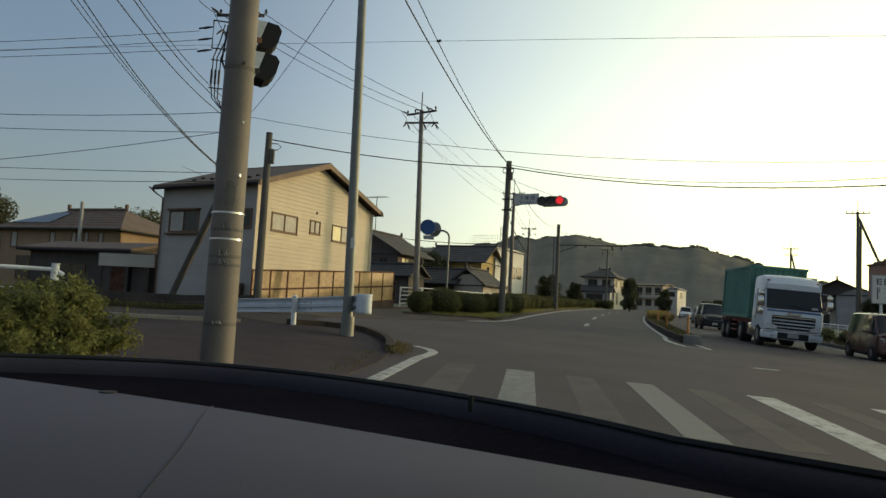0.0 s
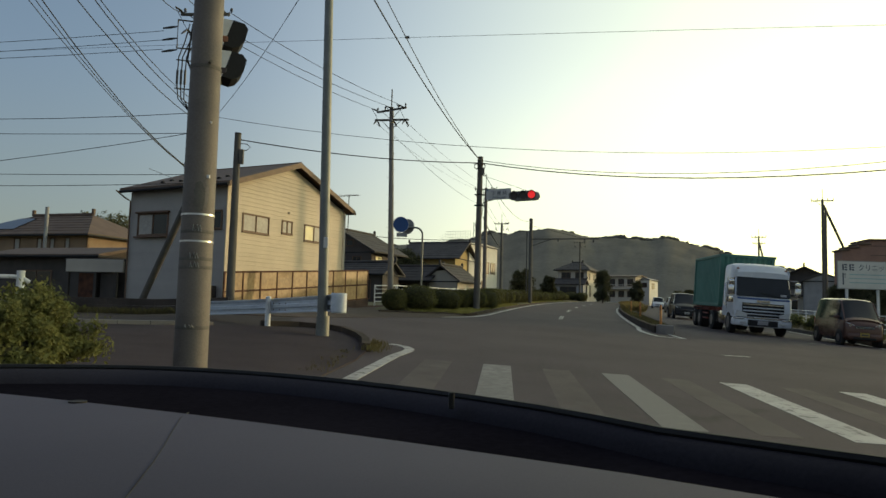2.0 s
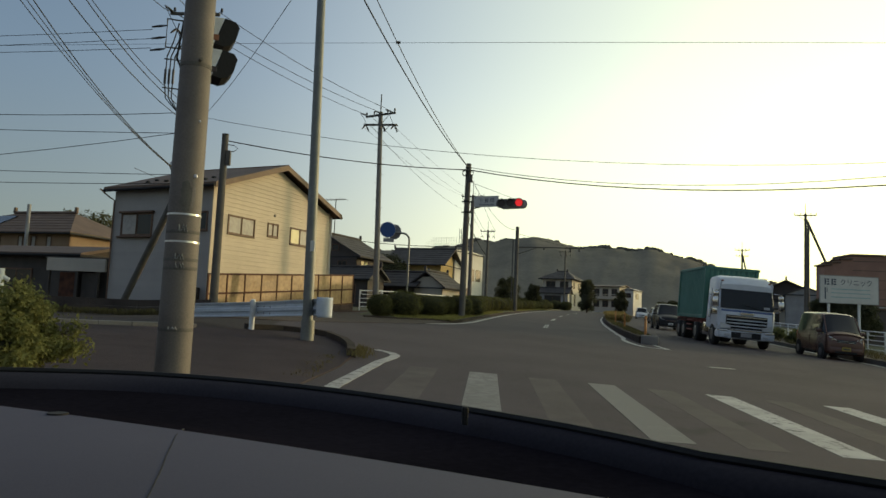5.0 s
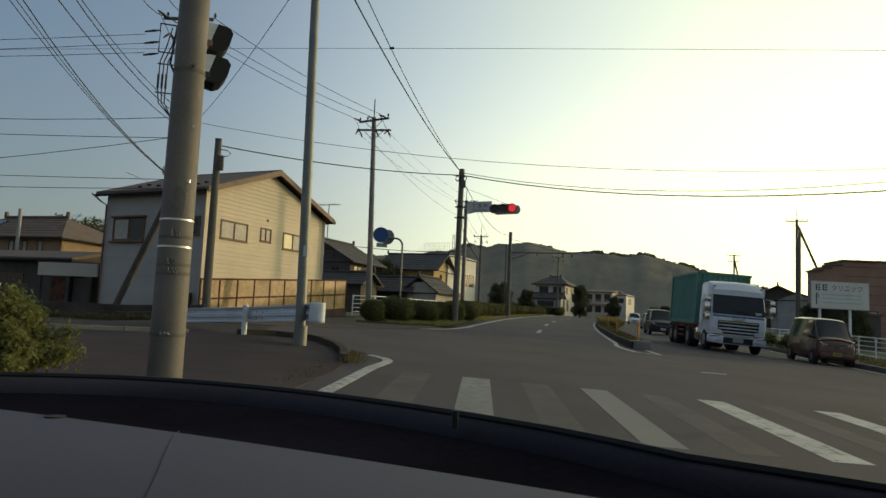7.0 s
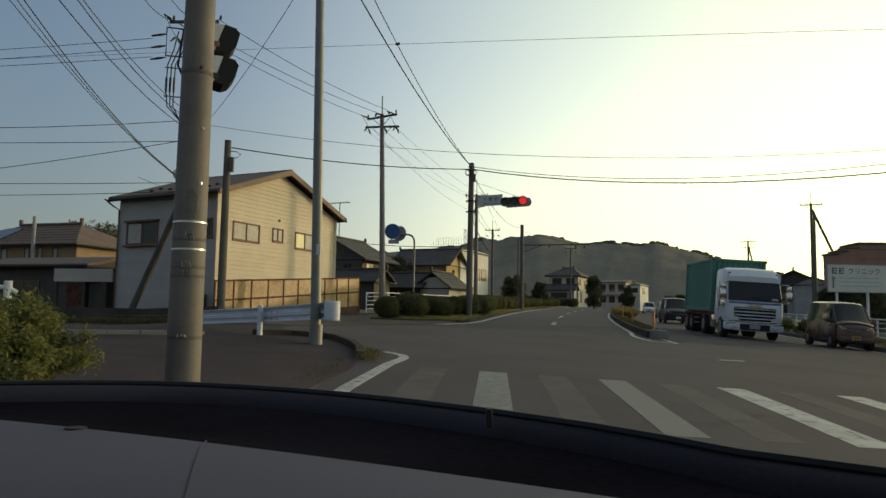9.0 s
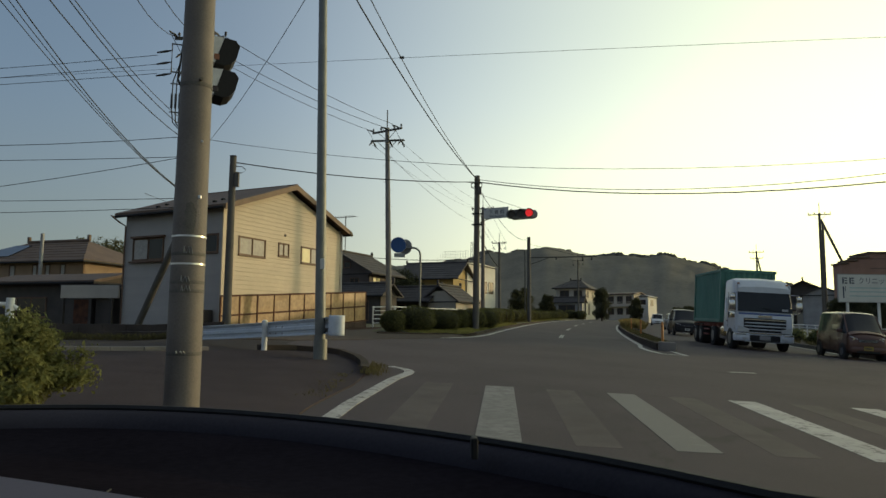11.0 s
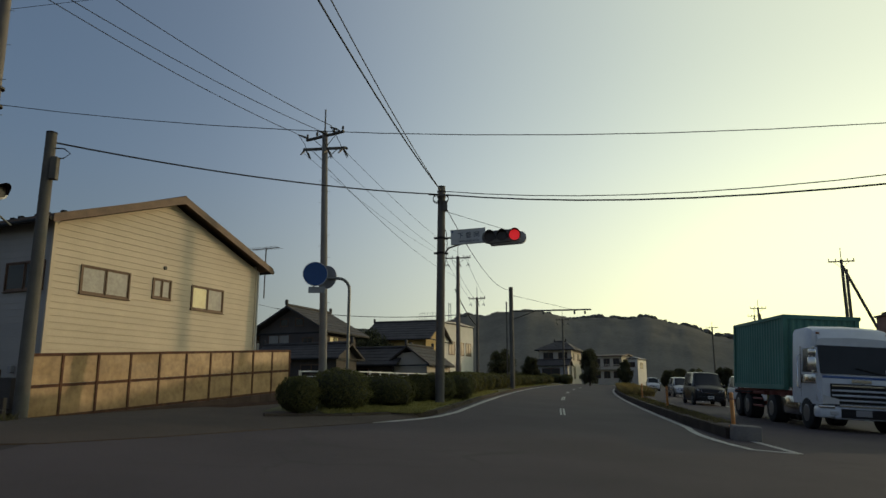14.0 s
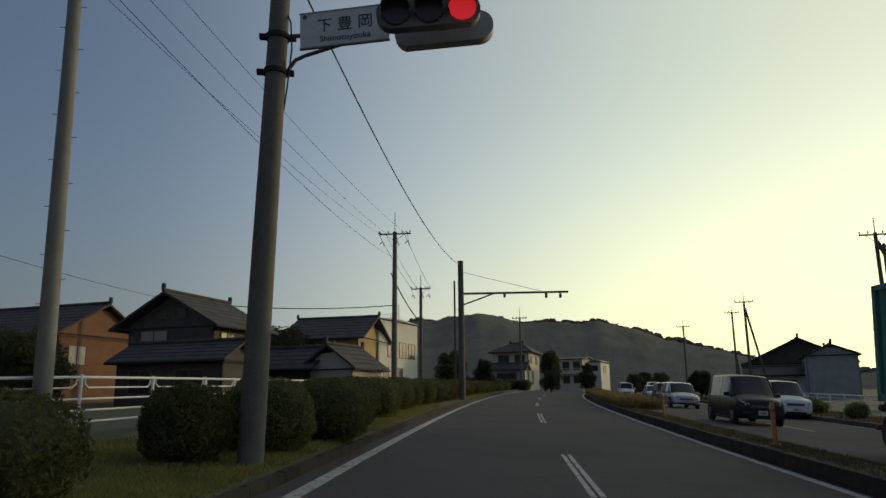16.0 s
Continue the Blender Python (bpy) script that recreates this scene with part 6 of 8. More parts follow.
long_ = simple_house("house", at_ground(44.6, 164.6, -34, 0.6), 6.4, 8.0, 5.2, 0.45, M["plaster"], M["roofb"], "long pale two-storey building with a balcony far along the road", "x", 0.5,
             [("S", 0.4, 1.7, 3.1, 4.7, "dimpane"), ("S", 2.5, 3.8, 3.1, 4.7, "dimpane"), ("S", 4.6, 5.9, 3.1, 4.7, "dimpane"), ("S", 0.4, 1.7, 0.6, 2.0, "dimpane"), ("S", 2.5, 3.8, 0.6, 2.0, "dimpane"), ("S", 4.6, 5.9, 0.6, 2.0, "dimpane"), ("E", 2.0, 3.4, 3.1, 4.5, "dimpane")], tiles=False)
balcony = part("balcony", Mesh().cbox((-0.2, -1.1, 2.35), (6.6, 0.0, 2.5), 0.02), M["plaster"], long_, "pale balcony slab with a railing")
part("balcony_rail", Mesh().tube([(-0.15, -1.05, 3.4), (6.55, -1.05, 3.4)], 0.05, 6), M["plaster"], balcony)
for k in range(23):
    part("baluster", Mesh().tube([(-0.15 + 0.3045 * k, -1.05, 2.48), (-0.15 + 0.3045 * k, -1.05, 3.4)], 0.03, 5), M["plaster"], balcony)
simple_house("house", at_ground(46.9, 148.0, -33, 0.3), 1.9, 7.0, 4.95, 0.3, M["wwall"], M["grey"], "narrow white building beside the long one", "y", 0.2, [("S", 0.4, 1.4, 3.4, 4.3, "dimpane"), ("E", 2, 4, 3.2, 4.3, "dimpane")], tiles=False)
# houses beyond the yard on the side-street side
hb = simple_house("house", at_ground(-35.0, 56.5, -20), 12.0, 7.0, 4.6, 1.6, M["bwall"], M["roofb"], "brown two-storey house with hipped roof and solar panels", "x", 0.6,
             [("S", 1.2, 1.8, 3.0, 4.2, "curtain"), ("S", 5.2, 5.7, 3.0, 4.2, "curtain"), ("S", 7.4, 7.8, 3.0, 4.2, "curtain"), ("S", 8.6, 9.0, 3.0, 4.2, "curtain"), ("S", 10.0, 10.4, 3.0, 4.2, "curtain"), ("W", 2.0, 2.6, 2.8, 4.2, "glass"), ("S", 2.0, 4.4, 0.5, 2.3, "glass")], hip=3.0)
part("solar_array", Mesh().add([(0.6, 0.3, 4.98), (4.6, 0.3, 4.98), (4.2, 2.7, 6.08), (2.6, 2.7, 6.08), (0.6, 0.3, 4.92), (4.6, 0.3, 4.92), (4.2, 2.7, 6.02), (2.6, 2.7, 6.02)], [(0, 1, 2, 3), (7, 6, 5, 4), (0, 4, 5, 1), (1, 5, 6, 2), (2, 6, 7, 3), (3, 7, 4, 0)]), M["solar"], hb, "dark solar panels")
part("flue", Mesh().tube([(8.9, -0.75, 2.6), (8.9, -0.75, 6.4)], 0.13, 10), M["grey"], hb)
simple_house("shed", at_ground(-23.0, 40, -20), 7.0, 4.2, 2.4, 0.45, M["darkwall"], M["roofb"], "low dark shed with a shallow dark roof", "x", 0.5, [("S", 2.0, 4.0, 0.6, 1.6, "glass")], tiles=False)
car_port = thing("carport", at_ground(-16.6, 34.6, -12, 0.0), "flat-roofed carport with a pale fascia beside the house", "carport")
part("fascia", Mesh().cbox((0, 0, 1.55), (3.0, 0.12, 2.15), 0.02), M["plaster"], car_port)
part("roof", Mesh().cbox((-0.1, 0.05, 2.1), (3.1, 4.2, 2.2), 0.02), M["darkwall"], car_port)
for x in (0.1, 1.55, 2.6):
    part("post", Mesh().cbox((x - 0.07, 0.02, -0.3), (x + 0.07, 0.16, 1.56), 0.01), M["darkwall"], car_port)
part("rear_wall", Mesh().cbox((-0.1, 4.1, -0.3), (3.1, 4.25, 2.1), 0.02), M["darkwall"], car_port)
part("shutter", Mesh().cbox((0.5, 0.3, -0.3), (1.4, 0.36, 1.5), 0.02), M["rust"], car_port, "reddish-brown shutter")
part("storage_door", Mesh().cbox((1.65, 0.3, -0.3), (2.5, 0.36, 1.5), 0.02), M["darkwall"], car_port)
low_wall = thing("garden_wall", Matrix(), "low dark block wall with weeds along the side street", "wall")
low_wall["kind"] = "structure"
for i in range(24):
    a = Vector((-6.6 - 0.9 * i, 25.6 + 0.16 * i))
    b = Vector((-6.6 - 0.9 * (i + 1) + 0.012, 25.6 + 0.16 * (i + 1)))
    for lv in range(2):
        vs = []
        for z in (0.02 + 0.25 * lv, 0.262 + 0.25 * lv):
            vs += [G(a.x, a.y, z), G(b.x, b.y, z), G(b.x, b.y + 0.14, z), G(a.x, a.y + 0.14, z)]
        part("block", Mesh().add(vs, [(3, 2, 1, 0), (4, 5, 6, 7), (0, 1, 5, 4), (1, 2, 6, 5), (2, 3, 7, 6), (3, 0, 4, 7)]), M["oldwall"], low_wall)

# houses on the far side of the road
simple_house("house", at_ground(53.5, 108, -30), 11, 9, 4.2, 2.6, M["darkwall"], M["tile"], "dark house with a broad tiled gable roof", "y", 0.8,
             [("S", 1.5, 3.5, 3.0, 4.0, "glass"), ("S", 6.5, 9.0, 3.0, 4.0, "glass"), ("S", 2, 6, 0.4, 2.0, "glass"), ("W", 1, 3, 1, 2, "glass")])
simple_house("house_annex", at_ground(50.5, 103.5, -30), 8, 4.5, 2.6, 0.8, M["plaster"], M["tile"], "low front wing with a pale tiled roof", "x", 0.6, [("S", 1.5, 5.0, 0.4, 1.9, "glass")])
simple_house("house", at_ground(53.5, 97, -30), 5.0, 6.0, 4.6, 1.0, M["grey"], M["tile"], "grey gabled storehouse among the houses", "y", 0.3, [("W", 2, 3, 3, 4, "glass")])
stepped = thing("house", Matrix.Translation((31.7, 52.0, 0)) @ Matrix.Rotation(radians(-8), 4, "Z"), "red-brown clad house with a stepped roofline behind the sign, lengthened unseen to shade the road", "house")
# the last wall runs on out of view, length added to shade the road
for k, (x0, x1, z1) in enumerate(((0.0, 0.5, 6.2), (0.5, 1.2, 6.42), (1.2, 2.05, 6.68), (2.05, 30.0, 7.02))):
    dp = 1.4 if k < 3 else 3.0
    part("wall", Mesh().box((x0, 0.05 * k, 0.2), (x1, dp, z1)), M["redbrown"], stepped)
    part("coping", Mesh().cbox((x0 - 0.12, 0.05 * k - 0.15, z1), (x1 + (0.0 if k < 3 else 0.1), dp + 0.1, z1 + 0.13), 0.02), M["roofb"], stepped, "dark metal coping")
for x0 in (3.0, 6.0, 9.0, 13.0, 17.0, 21.0, 25.0):
    window(stepped, x0, x0 + 1.5, 2.0, 3.3, "glass", "curtain").matrix_local = Matrix.Translation((0, 0.10, 0))
for z in frange(1.0, 6.6, 0.7):
    part("cladding_joint", Mesh().box((2.1, 0.13, z), (29.9, 0.16, z + 0.03)), M["darkwall"], stepped)
low = thing("garden_store", Matrix.Translation((29.6, 49.5, 0)) @ Matrix.Rotation(radians(-8), 4, "Z"), "pale low wall panel beside the board", "store")
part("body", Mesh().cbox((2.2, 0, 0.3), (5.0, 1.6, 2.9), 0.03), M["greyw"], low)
part("roof", Mesh().cbox((2.05, -0.15, 2.9), (5.15, 1.75, 3.05), 0.02), M["roofb"], low)

# roadside clinic board: name and details shown as plain bars
board = thing("roadside_board", Matrix.Translation((25.05, 41.6, 0)) @ Matrix.Rotation(radians(2), 4, "Z"), "large white roadside board with dark lettering on two posts", "sign")
part("panel", Mesh().cbox((0, -0.03, 2.98), (3.72, 0.03, 4.6), 0.01), M["signwhite"], board)
fm = Mesh()
for a, b in (((-0.02, -0.04, 2.95), (3.74, 0.04, 2.99)), ((-0.02, -0.04, 4.59), (3.74, 0.04, 4.63)), ((-0.03, -0.04, 2.95), (0.01, 0.04, 4.63)), ((3.71, -0.04, 2.95), (3.75, 0.04, 4.63))):
    fm.box(a, b)
part("frame", fm, M["grey"], board)
for x in (0.6, 2.55):
    part("post", Mesh().cbox((x - 0.06, 0.03, 0.2), (x + 0.06, 0.15, 4.5), 0.01), M["white"], board)
for k in range(2):
    bar = Mesh()
    x = 0.28 + 0.44 * k
    w = 0.30 if k < 2 else 0.26
    if k < 2:
        bar.box((x, -0.036, 4.05), (x + 0.09, -0.030, 4.42)).box((x + 0.13, -0.036, 4.05), (x + w, -0.030, 4.13)).box((x + 0.13, -0.036, 4.20), (x + w, -0.030, 4.27)).box((x + 0.13, -0.036, 4.34), (x + w, -0.030, 4.42))
    else:
        bar.box((x, -0.036, 4.30), (x + w, -0.030, 4.38)).box((x + w - 0.08, -0.036, 4.06), (x + w, -0.030, 4.29))
    part("lettering_bar", bar, M["ink"], board)
for z in (3.78, 3.55, 3.3):
    part("text_bar", Mesh().box((0.7, -0.035, z), (3.2, -0.030, z + 0.06)), M["teal"], board)
words("クリニック", 0.42, 2.3, -0.034, 4.08, board, M["ink"])
part("lettering_bar", Mesh().box((0.28, -0.035, 3.2), (0.36, -0.030, 3.9)).box((0.42, -0.035, 3.6), (0.46, -0.030, 3.9)), M["ink"], board)


# far practice net and lattice tower before the hill
net = thing("practice_net", (8.6, 260.0, gz(8.6, 260.0) - 0.2), "tall pale net on thin poles far behind the roofs", "net")
NZ = 29.6 - gz(8.6, 260.0)
for i in range(13):
    part("post", Mesh().tube([(0.92 * i, 0, 0), (0.92 * i, 0, NZ - 2.0 * max(0, 3 - i) / 3 + 0.05 * i)], 0.05, 6), M["steel"], net)
for k in range(5):
    part("net_cord", Mesh().tube([(2.0, 0, NZ - 0.2 - 1.1 * k), (11.04, 0, NZ + 0.3 - 1.1 * k)], 0.03, 5), M["steel"], net)
tower = thing("lattice_tower", (21.3, 263.0, gz(21.3, 263.0) - 0.2), "slender grey lattice mast on the skyline", "tower")
TZ = 33.6 - gz(21.3, 263.0)
for sx_ in (-1, 1):
    for sy_ in (-1, 1):
        part("leg", Mesh().tube([(sx_ * 0.8, sy_ * 0.8, 0), (sx_ * 0.35, sy_ * 0.35, TZ)], 0.07, 6), M["steel"], tower)
for i in range(14):
    z = TZ * i / 14
    w_ = lerp(0.8, 0.35, i / 14)
    part("lattice_bar", Mesh().tube([(-w_, -w_, z), (w_, -w_, z + TZ / 14)], 0.04, 5), M["steel"], tower)
    part("lattice_bar", Mesh().tube([(w_, -w_, z), (-w_, -w_, z + TZ / 14)], 0.04, 5), M["steel"], tower)

# white pipe fences
def pipe_fence(name, pts, label, hgt=1.0, rails=(0.95, 0.55, 0.34, 0.13), lift=0.0, step=2.0):
    root = thing(name, Matrix(), label, "fence")
    P = [Vector(p) for p in pts]
    for z in rails:
        part("rail", Mesh().tube([G(p.x, p.y, lift + z) for p in P], 0.028 if z == rails[0] else 0.02, 8), M["white"], root, smooth=True)
    for a, b in zip(P, P[1:]):
        n = max(1, round((b - a).length / step))
        for i in range(n):
            q = a.lerp(b, i / n)
            part("post", Mesh().tube([G(q.x, q.y, lift - 0.2), G(q.x, q.y, lift + hgt)], 0.035, 8), M["white"], root, smooth=True)
            part("loop", Mesh().tube([G(*a.lerp(b, (i + s_) / n), lift + z_) for s_, z_ in ((0.045, rails[0]), (0.05, rails[0] - 0.12), (0.09, rails[0] - 0.19), (0.91, rails[0] - 0.19), (0.95, rails[0] - 0.12), (0.955, rails[0]))], 0.018, 6), M["white"], root)
    return root


pipe_fence("pipe_fence", [(-2.1, 37.2), (-1.0, 38.9), (0.3, 44), (1.6, 50), (4.2, 60), (7.5, 72), (11, 84)], "white tubular steel fence behind the hedge", lift=0.12, step=2.4)
pipe_fence("pipe_fence", [(x_right(y) + 3.0, y) for y in (14, 26, 38, 50, 62, 76, 90)], "white tubular steel fence on the far roadside", lift=0.12, step=2.0, rails=(1.0, 0.58, 0.36, 0.14))


# ---- planting ----
def leaf_cloud(rng, centres, normals, size, jitter=0.6):
    """Many small pointed leaves, each a folded quad."""
    n = len(centres)
    a = normals + rng.normal(0, jitter, (n, 3))
    a /= np.linalg.norm(a, axis=1, keepdims=True) + 1e-9
    t = np.cross(a, rng.normal(0, 1, (n, 3)))
    t /= np.linalg.norm(t, axis=1, keepdims=True) + 1e-9
    b = np.cross(a, t)
    s = size * rng.uniform(0.6, 1.3, (n, 1))
    vs = np.concatenate([centres - t * s, centres + b * s * 0.45 + a * s * 0.15, centres + t * s, centres - b * s * 0.45 + a * s * 0.15], 1).reshape(-1, 3)
    m = Mesh()
    m.v = [tuple(p) for p in vs.tolist()]
    m.f = [(4 * i, 4 * i + 1, 4 * i + 2, 4 * i + 3) for i in range(n)]
    return m


def blob_points(rng, n, rx, ry, rz, lump, seed, fill=0.2, low=-0.6, box=2):
    d = rng.normal(0, 1, (n * 2, 3))
    d /= np.linalg.norm(d, axis=1, keepdims=True)
    d = d[d[:, 2] > low][:n]
    if box > 2:
        d = d / (np.abs(d) ** box).sum(1, keepdims=True) ** (1 / box)
    k = np.array([1 + lump * noise.noise((p[0] * 2.2 + seed, p[1] * 2.2, p[2] * 2.2)) + lump * 0.6 * noise.noise((p[0] * 5 + seed, p[1] * 5, p[2] * 5)) for p in d])
    r = k * (1 - fill * rng.uniform(0, 1, len(d)) ** 2)
    return d * r[:, None] * np.array([rx, ry, rz]), d


def core_mesh(rx, ry, rz, lump, seed, zc, scale=0.86, box=2):
    b = bmesh.new()
    bmesh.ops.create_icosphere(b, subdivisions=3, radius=1)
    m = Mesh()
    for i, v in enumerate(b.verts):
        v.index = i
        p = v.co
        if box > 2:
            p = p / (abs(p.x) ** box + abs(p.y) ** box + abs(p.z) ** box) ** (1 / box)
        k = scale * (1 + lump * noise.noise((p.x * 2.2 + seed, p.y * 2.2, p.z * 2.2)))
        m.v.append((p.x * rx * k, p.y * ry * k, max(p.z * rz * k, -rz * 0.95) + zc))
    m.f = [tuple(v.index for v in f.verts) for f in b.faces]
    b.free()
    return m


def bush(name, x, y, rx, ry, rz, label, material, count, size, seed, lump=0.22, lift=0.2, category="bush", group="", box=2):
    rng = np.random.default_rng(seed)
    root = thing(name, (x, y, gz(x, y) + lift), label, category, group)
    zc = rz * 0.92
    pts, nr = blob_points(rng, count, rx, ry, rz, lump, seed, 0.16, -0.6 if box == 2 else -0.97, box)
    lf = leaf_cloud(rng, pts + np.array([0, 0, zc]), nr, size)
    part("foliage", lf, material, root)
    # solid dark filling that stands for the shade between the leaves
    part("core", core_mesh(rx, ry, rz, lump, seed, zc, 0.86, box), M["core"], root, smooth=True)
    st = Mesh()
    for k in range(5):
        a = k * 1.3 + seed
        st.tube([(0.1 * math.cos(a), 0.1 * math.sin(a), -0.1), (0.35 * rx * math.cos(a), 0.35 * ry * math.sin(a), zc)], [0.025, 0.012], 6)
    part("stem", st, M["bark"], root)
    return root


# loose shrub on the corner pavement
rng = np.random.default_rng(5)
root = thing("shrub", (-3.55, 6.05, gz(-3.55, 6.05) + 0.05), "loose leafy green shrub on the corner pavement", "shrub")
lf, tw = Mesh(), Mesh()
for k in range(330):
    th, ph = rng.uniform(0, 2 * math.pi), rng.uniform(0.15, 1.35)
    rad = rng.uniform(0.55, 1.0) * (1 + 0.18 * noise.noise((math.cos(th) * 2, math.sin(th) * 2, ph * 2)))
    tip = Vector((0.88 * rad * math.cos(th) * math.sin(ph + 0.25), 0.88 * rad * math.sin(th) * math.sin(ph + 0.25), 0.13 + 0.72 * rad * math.cos(ph) - 0.05))
    basep = Vector((0.25 * math.cos(th), 0.25 * math.sin(th), 0.02))
    midp = basep.lerp(tip, 0.55) + Vector((0, 0, 0.08))
    tw.tube([basep, midp, tip], [0.010, 0.006, 0.002], 4)
    n = 210
    t = rng.uniform(0.35, 1.05, n) ** 0.7
    c = np.array([tuple(midp.lerp(tip, min(1.05, max(0, (q - 0.3) / 0.7)))) for q in t]) + rng.normal(0, 0.042, (n, 3))
    c[:, 2] = np.maximum(c[:, 2], 0.01)
    nr = c - np.array([0, 0, 0.3])
    nr /= np.linalg.norm(nr, axis=1, keepdims=True)
    one = leaf_cloud(rng, c, nr, 0.025, 0.8)
    lf.add(one.v, one.f)
part("foliage", lf, M["shrub"], root)
part("twig_mass", tw, M["bark"], root)
part("inner_shade", core_mesh(0.74, 0.70, 0.50, 0.2, 2.0, 0.26, 0.85), M["core"], root, "dark core standing for the shade inside the leaves", True)

# clipped hedge balls along the verge
HB = [(-0.75, 26.55, 0.45, 0.38), (0.1, 27.7, 0.72, 0.49), (1.2, 30.15, 0.78, 0.44), (2.1, 33.2, 0.48, 0.45), (2.85, 34.6, 0.62, 0.5), (3.6, 36.6, 0.7, 0.5)]
for i, (x, y, r, hz) in enumerate(HB):
    bush("clipped_bush", x, y, r, r * 1.05, hz, "rounded clipped dark green bush on the verge", M["hedge"], 9000, 0.026, 11 + i, 0.15, 0.12, group="hedge along the road", box=2.6)
protos = []
y, i = 39.2, 0
while y < 112:
    x = x_left(y) - 1.55 + 0.15 * math.sin(y * 3.1)
    r = 0.7 + 0.1 * math.sin(y * 7.3)
    if i < 3:
        protos.append(bush("clipped_bush", x, y, r, r * 1.05, 0.52, "rounded clipped green bush in the roadside hedge", M["hedge"], 4400, 0.036, 31 + i, 0.12, 0.12, group="hedge along the road", box=2.6))
    else:
        copy_thing(protos[i % 3], Matrix.Translation(G(x, y, 0.14)) @ Matrix.Rotation(y * 1.7, 4, "Z"))
    y += 1.75 + 0.5 * ((i * 7) % 3)
    i += 1

# low bushes before the far house
for k, (x, y) in enumerate(((24.5, 131.5), (26.4, 130.4), (28.3, 129.4), (30.0, 128.6), (22.8, 127), (21.5, 122), (20.2, 117))):
    copy_thing(protos[k % 3], Matrix.Translation(G(x, y, 0.0)) @ Matrix.Rotation(k * 1.3, 4, "Z") @ Matrix.Diagonal((1.5, 1.5, 1.6, 1)))


def tufts(name, spots, material, label, height, rng, blades=9, width=0.012):
    m = Mesh()
    for x, y, h in spots:
        for _ in range(blades):
            a, l = rng.uniform(0, 2 * math.pi), height * rng.uniform(0.5, 1.2)
            bx, by = x + rng.normal(0, 0.05), y + rng.normal(0, 0.05)
            z = gz(bx, by) + h
            dx, dy = math.cos(a), math.sin(a)
            m.add([(bx - dy * width, by + dx * width, z), (bx + dy * width, by - dx * width, z), (bx + dx * l * 0.25 + dy * width * 0.6, by + dy * l * 0.25 - dx * width * 0.6, z + l * 0.6), (bx + dx * l * 0.55, by + dy * l * 0.55, z + l)], [(0, 1, 2), (0, 2, 3)])
    ob = link(name, m, material)
    return tagged(ob, label, "grass", "", "stuff")


rng = np.random.default_rng(8)
spots = []
for _ in range(17000):
    y = rng.uniform(24, 52) if rng.uniform() < 0.75 else rng.uniform(62, 100)
    xr_ = x_left(max(y, 28)) - 0.46 if y > 28 else lerp(-1.2, 2.0, (y - 23) / 5)
    x = xr_ - 0.12 - rng.uniform(0, 1) ** 1.4 * 2.9
    if x > -0.25 + 0.5 * noise.noise((y * 0.9, 1.0, 0)) and (y > 27.6 or x < lerp(-0.7, 1.2, (y - 25.5) / 2.1) - 0.1):
        spots.append((x, y, 0.10))
tufts("verge_grass", spots, M["grass"], "short uneven grass on the hedge verge", 0.085, rng, 9, 0.006)
spots = [(x_med(y) + rng.uniform(0.5, 2.2), y, 0.21) for y in rng.uniform(56, 112, 2600)]
tufts("median_weeds", spots, M["dry"], "dry yellow weeds on the central island", 0.55, rng, 9, 0.02)
spots = [(x_med(y) + rng.uniform(0.4, 1.0), y, 0.21) for y in rng.uniform(28, 58, 800)]
tufts("island_grass", spots, M["dull"], "low dull grass and weeds on the central island", 0.10, rng, 8, 0.008)
spots = [(x_right(y) + rng.uniform(0.2, 2.6), y, 0.15) for y in rng.uniform(10, 100, 1500)]
tufts("roadside_weeds", spots, M["dull"], "low dull weeds along the far verge", 0.2, rng, 9, 0.012)
spots = [(-6.2 - 14 * t + rng.normal(0, 0.2), 25.0 + 2.3 * t + rng.normal(0, 0.25), 0.0) for t in rng.uniform(0, 1, 700)]
tufts("yard_weeds", spots[:420], M["dull"], "dark weeds at the foot of the wall", 0.22, rng, 9, 0.010)
spots = [(x - 0.15 + rng.normal(0, 0.08), y + rng.normal(0, 0.15), 0.05) for x, y in [(lerp(-0.45, -0.5, t), lerp(11.3, 12.6, t)) for t in rng.uniform(0, 1, 45)]]
tufts("kerb_weeds", spots, M["dull"], "dry weeds growing along the kerb", 0.10, rng, 7, 0.006)
spots = [(-1.0 - abs(rng.normal(0, 0.25)), 8.6 + rng.uniform(0, 1) * 2.8, 0.03) for _ in range(50)]
tufts("pavement_moss", spots, M["dull"], "sparse low weeds on the pavement", 0.035, rng, 6, 0.006)


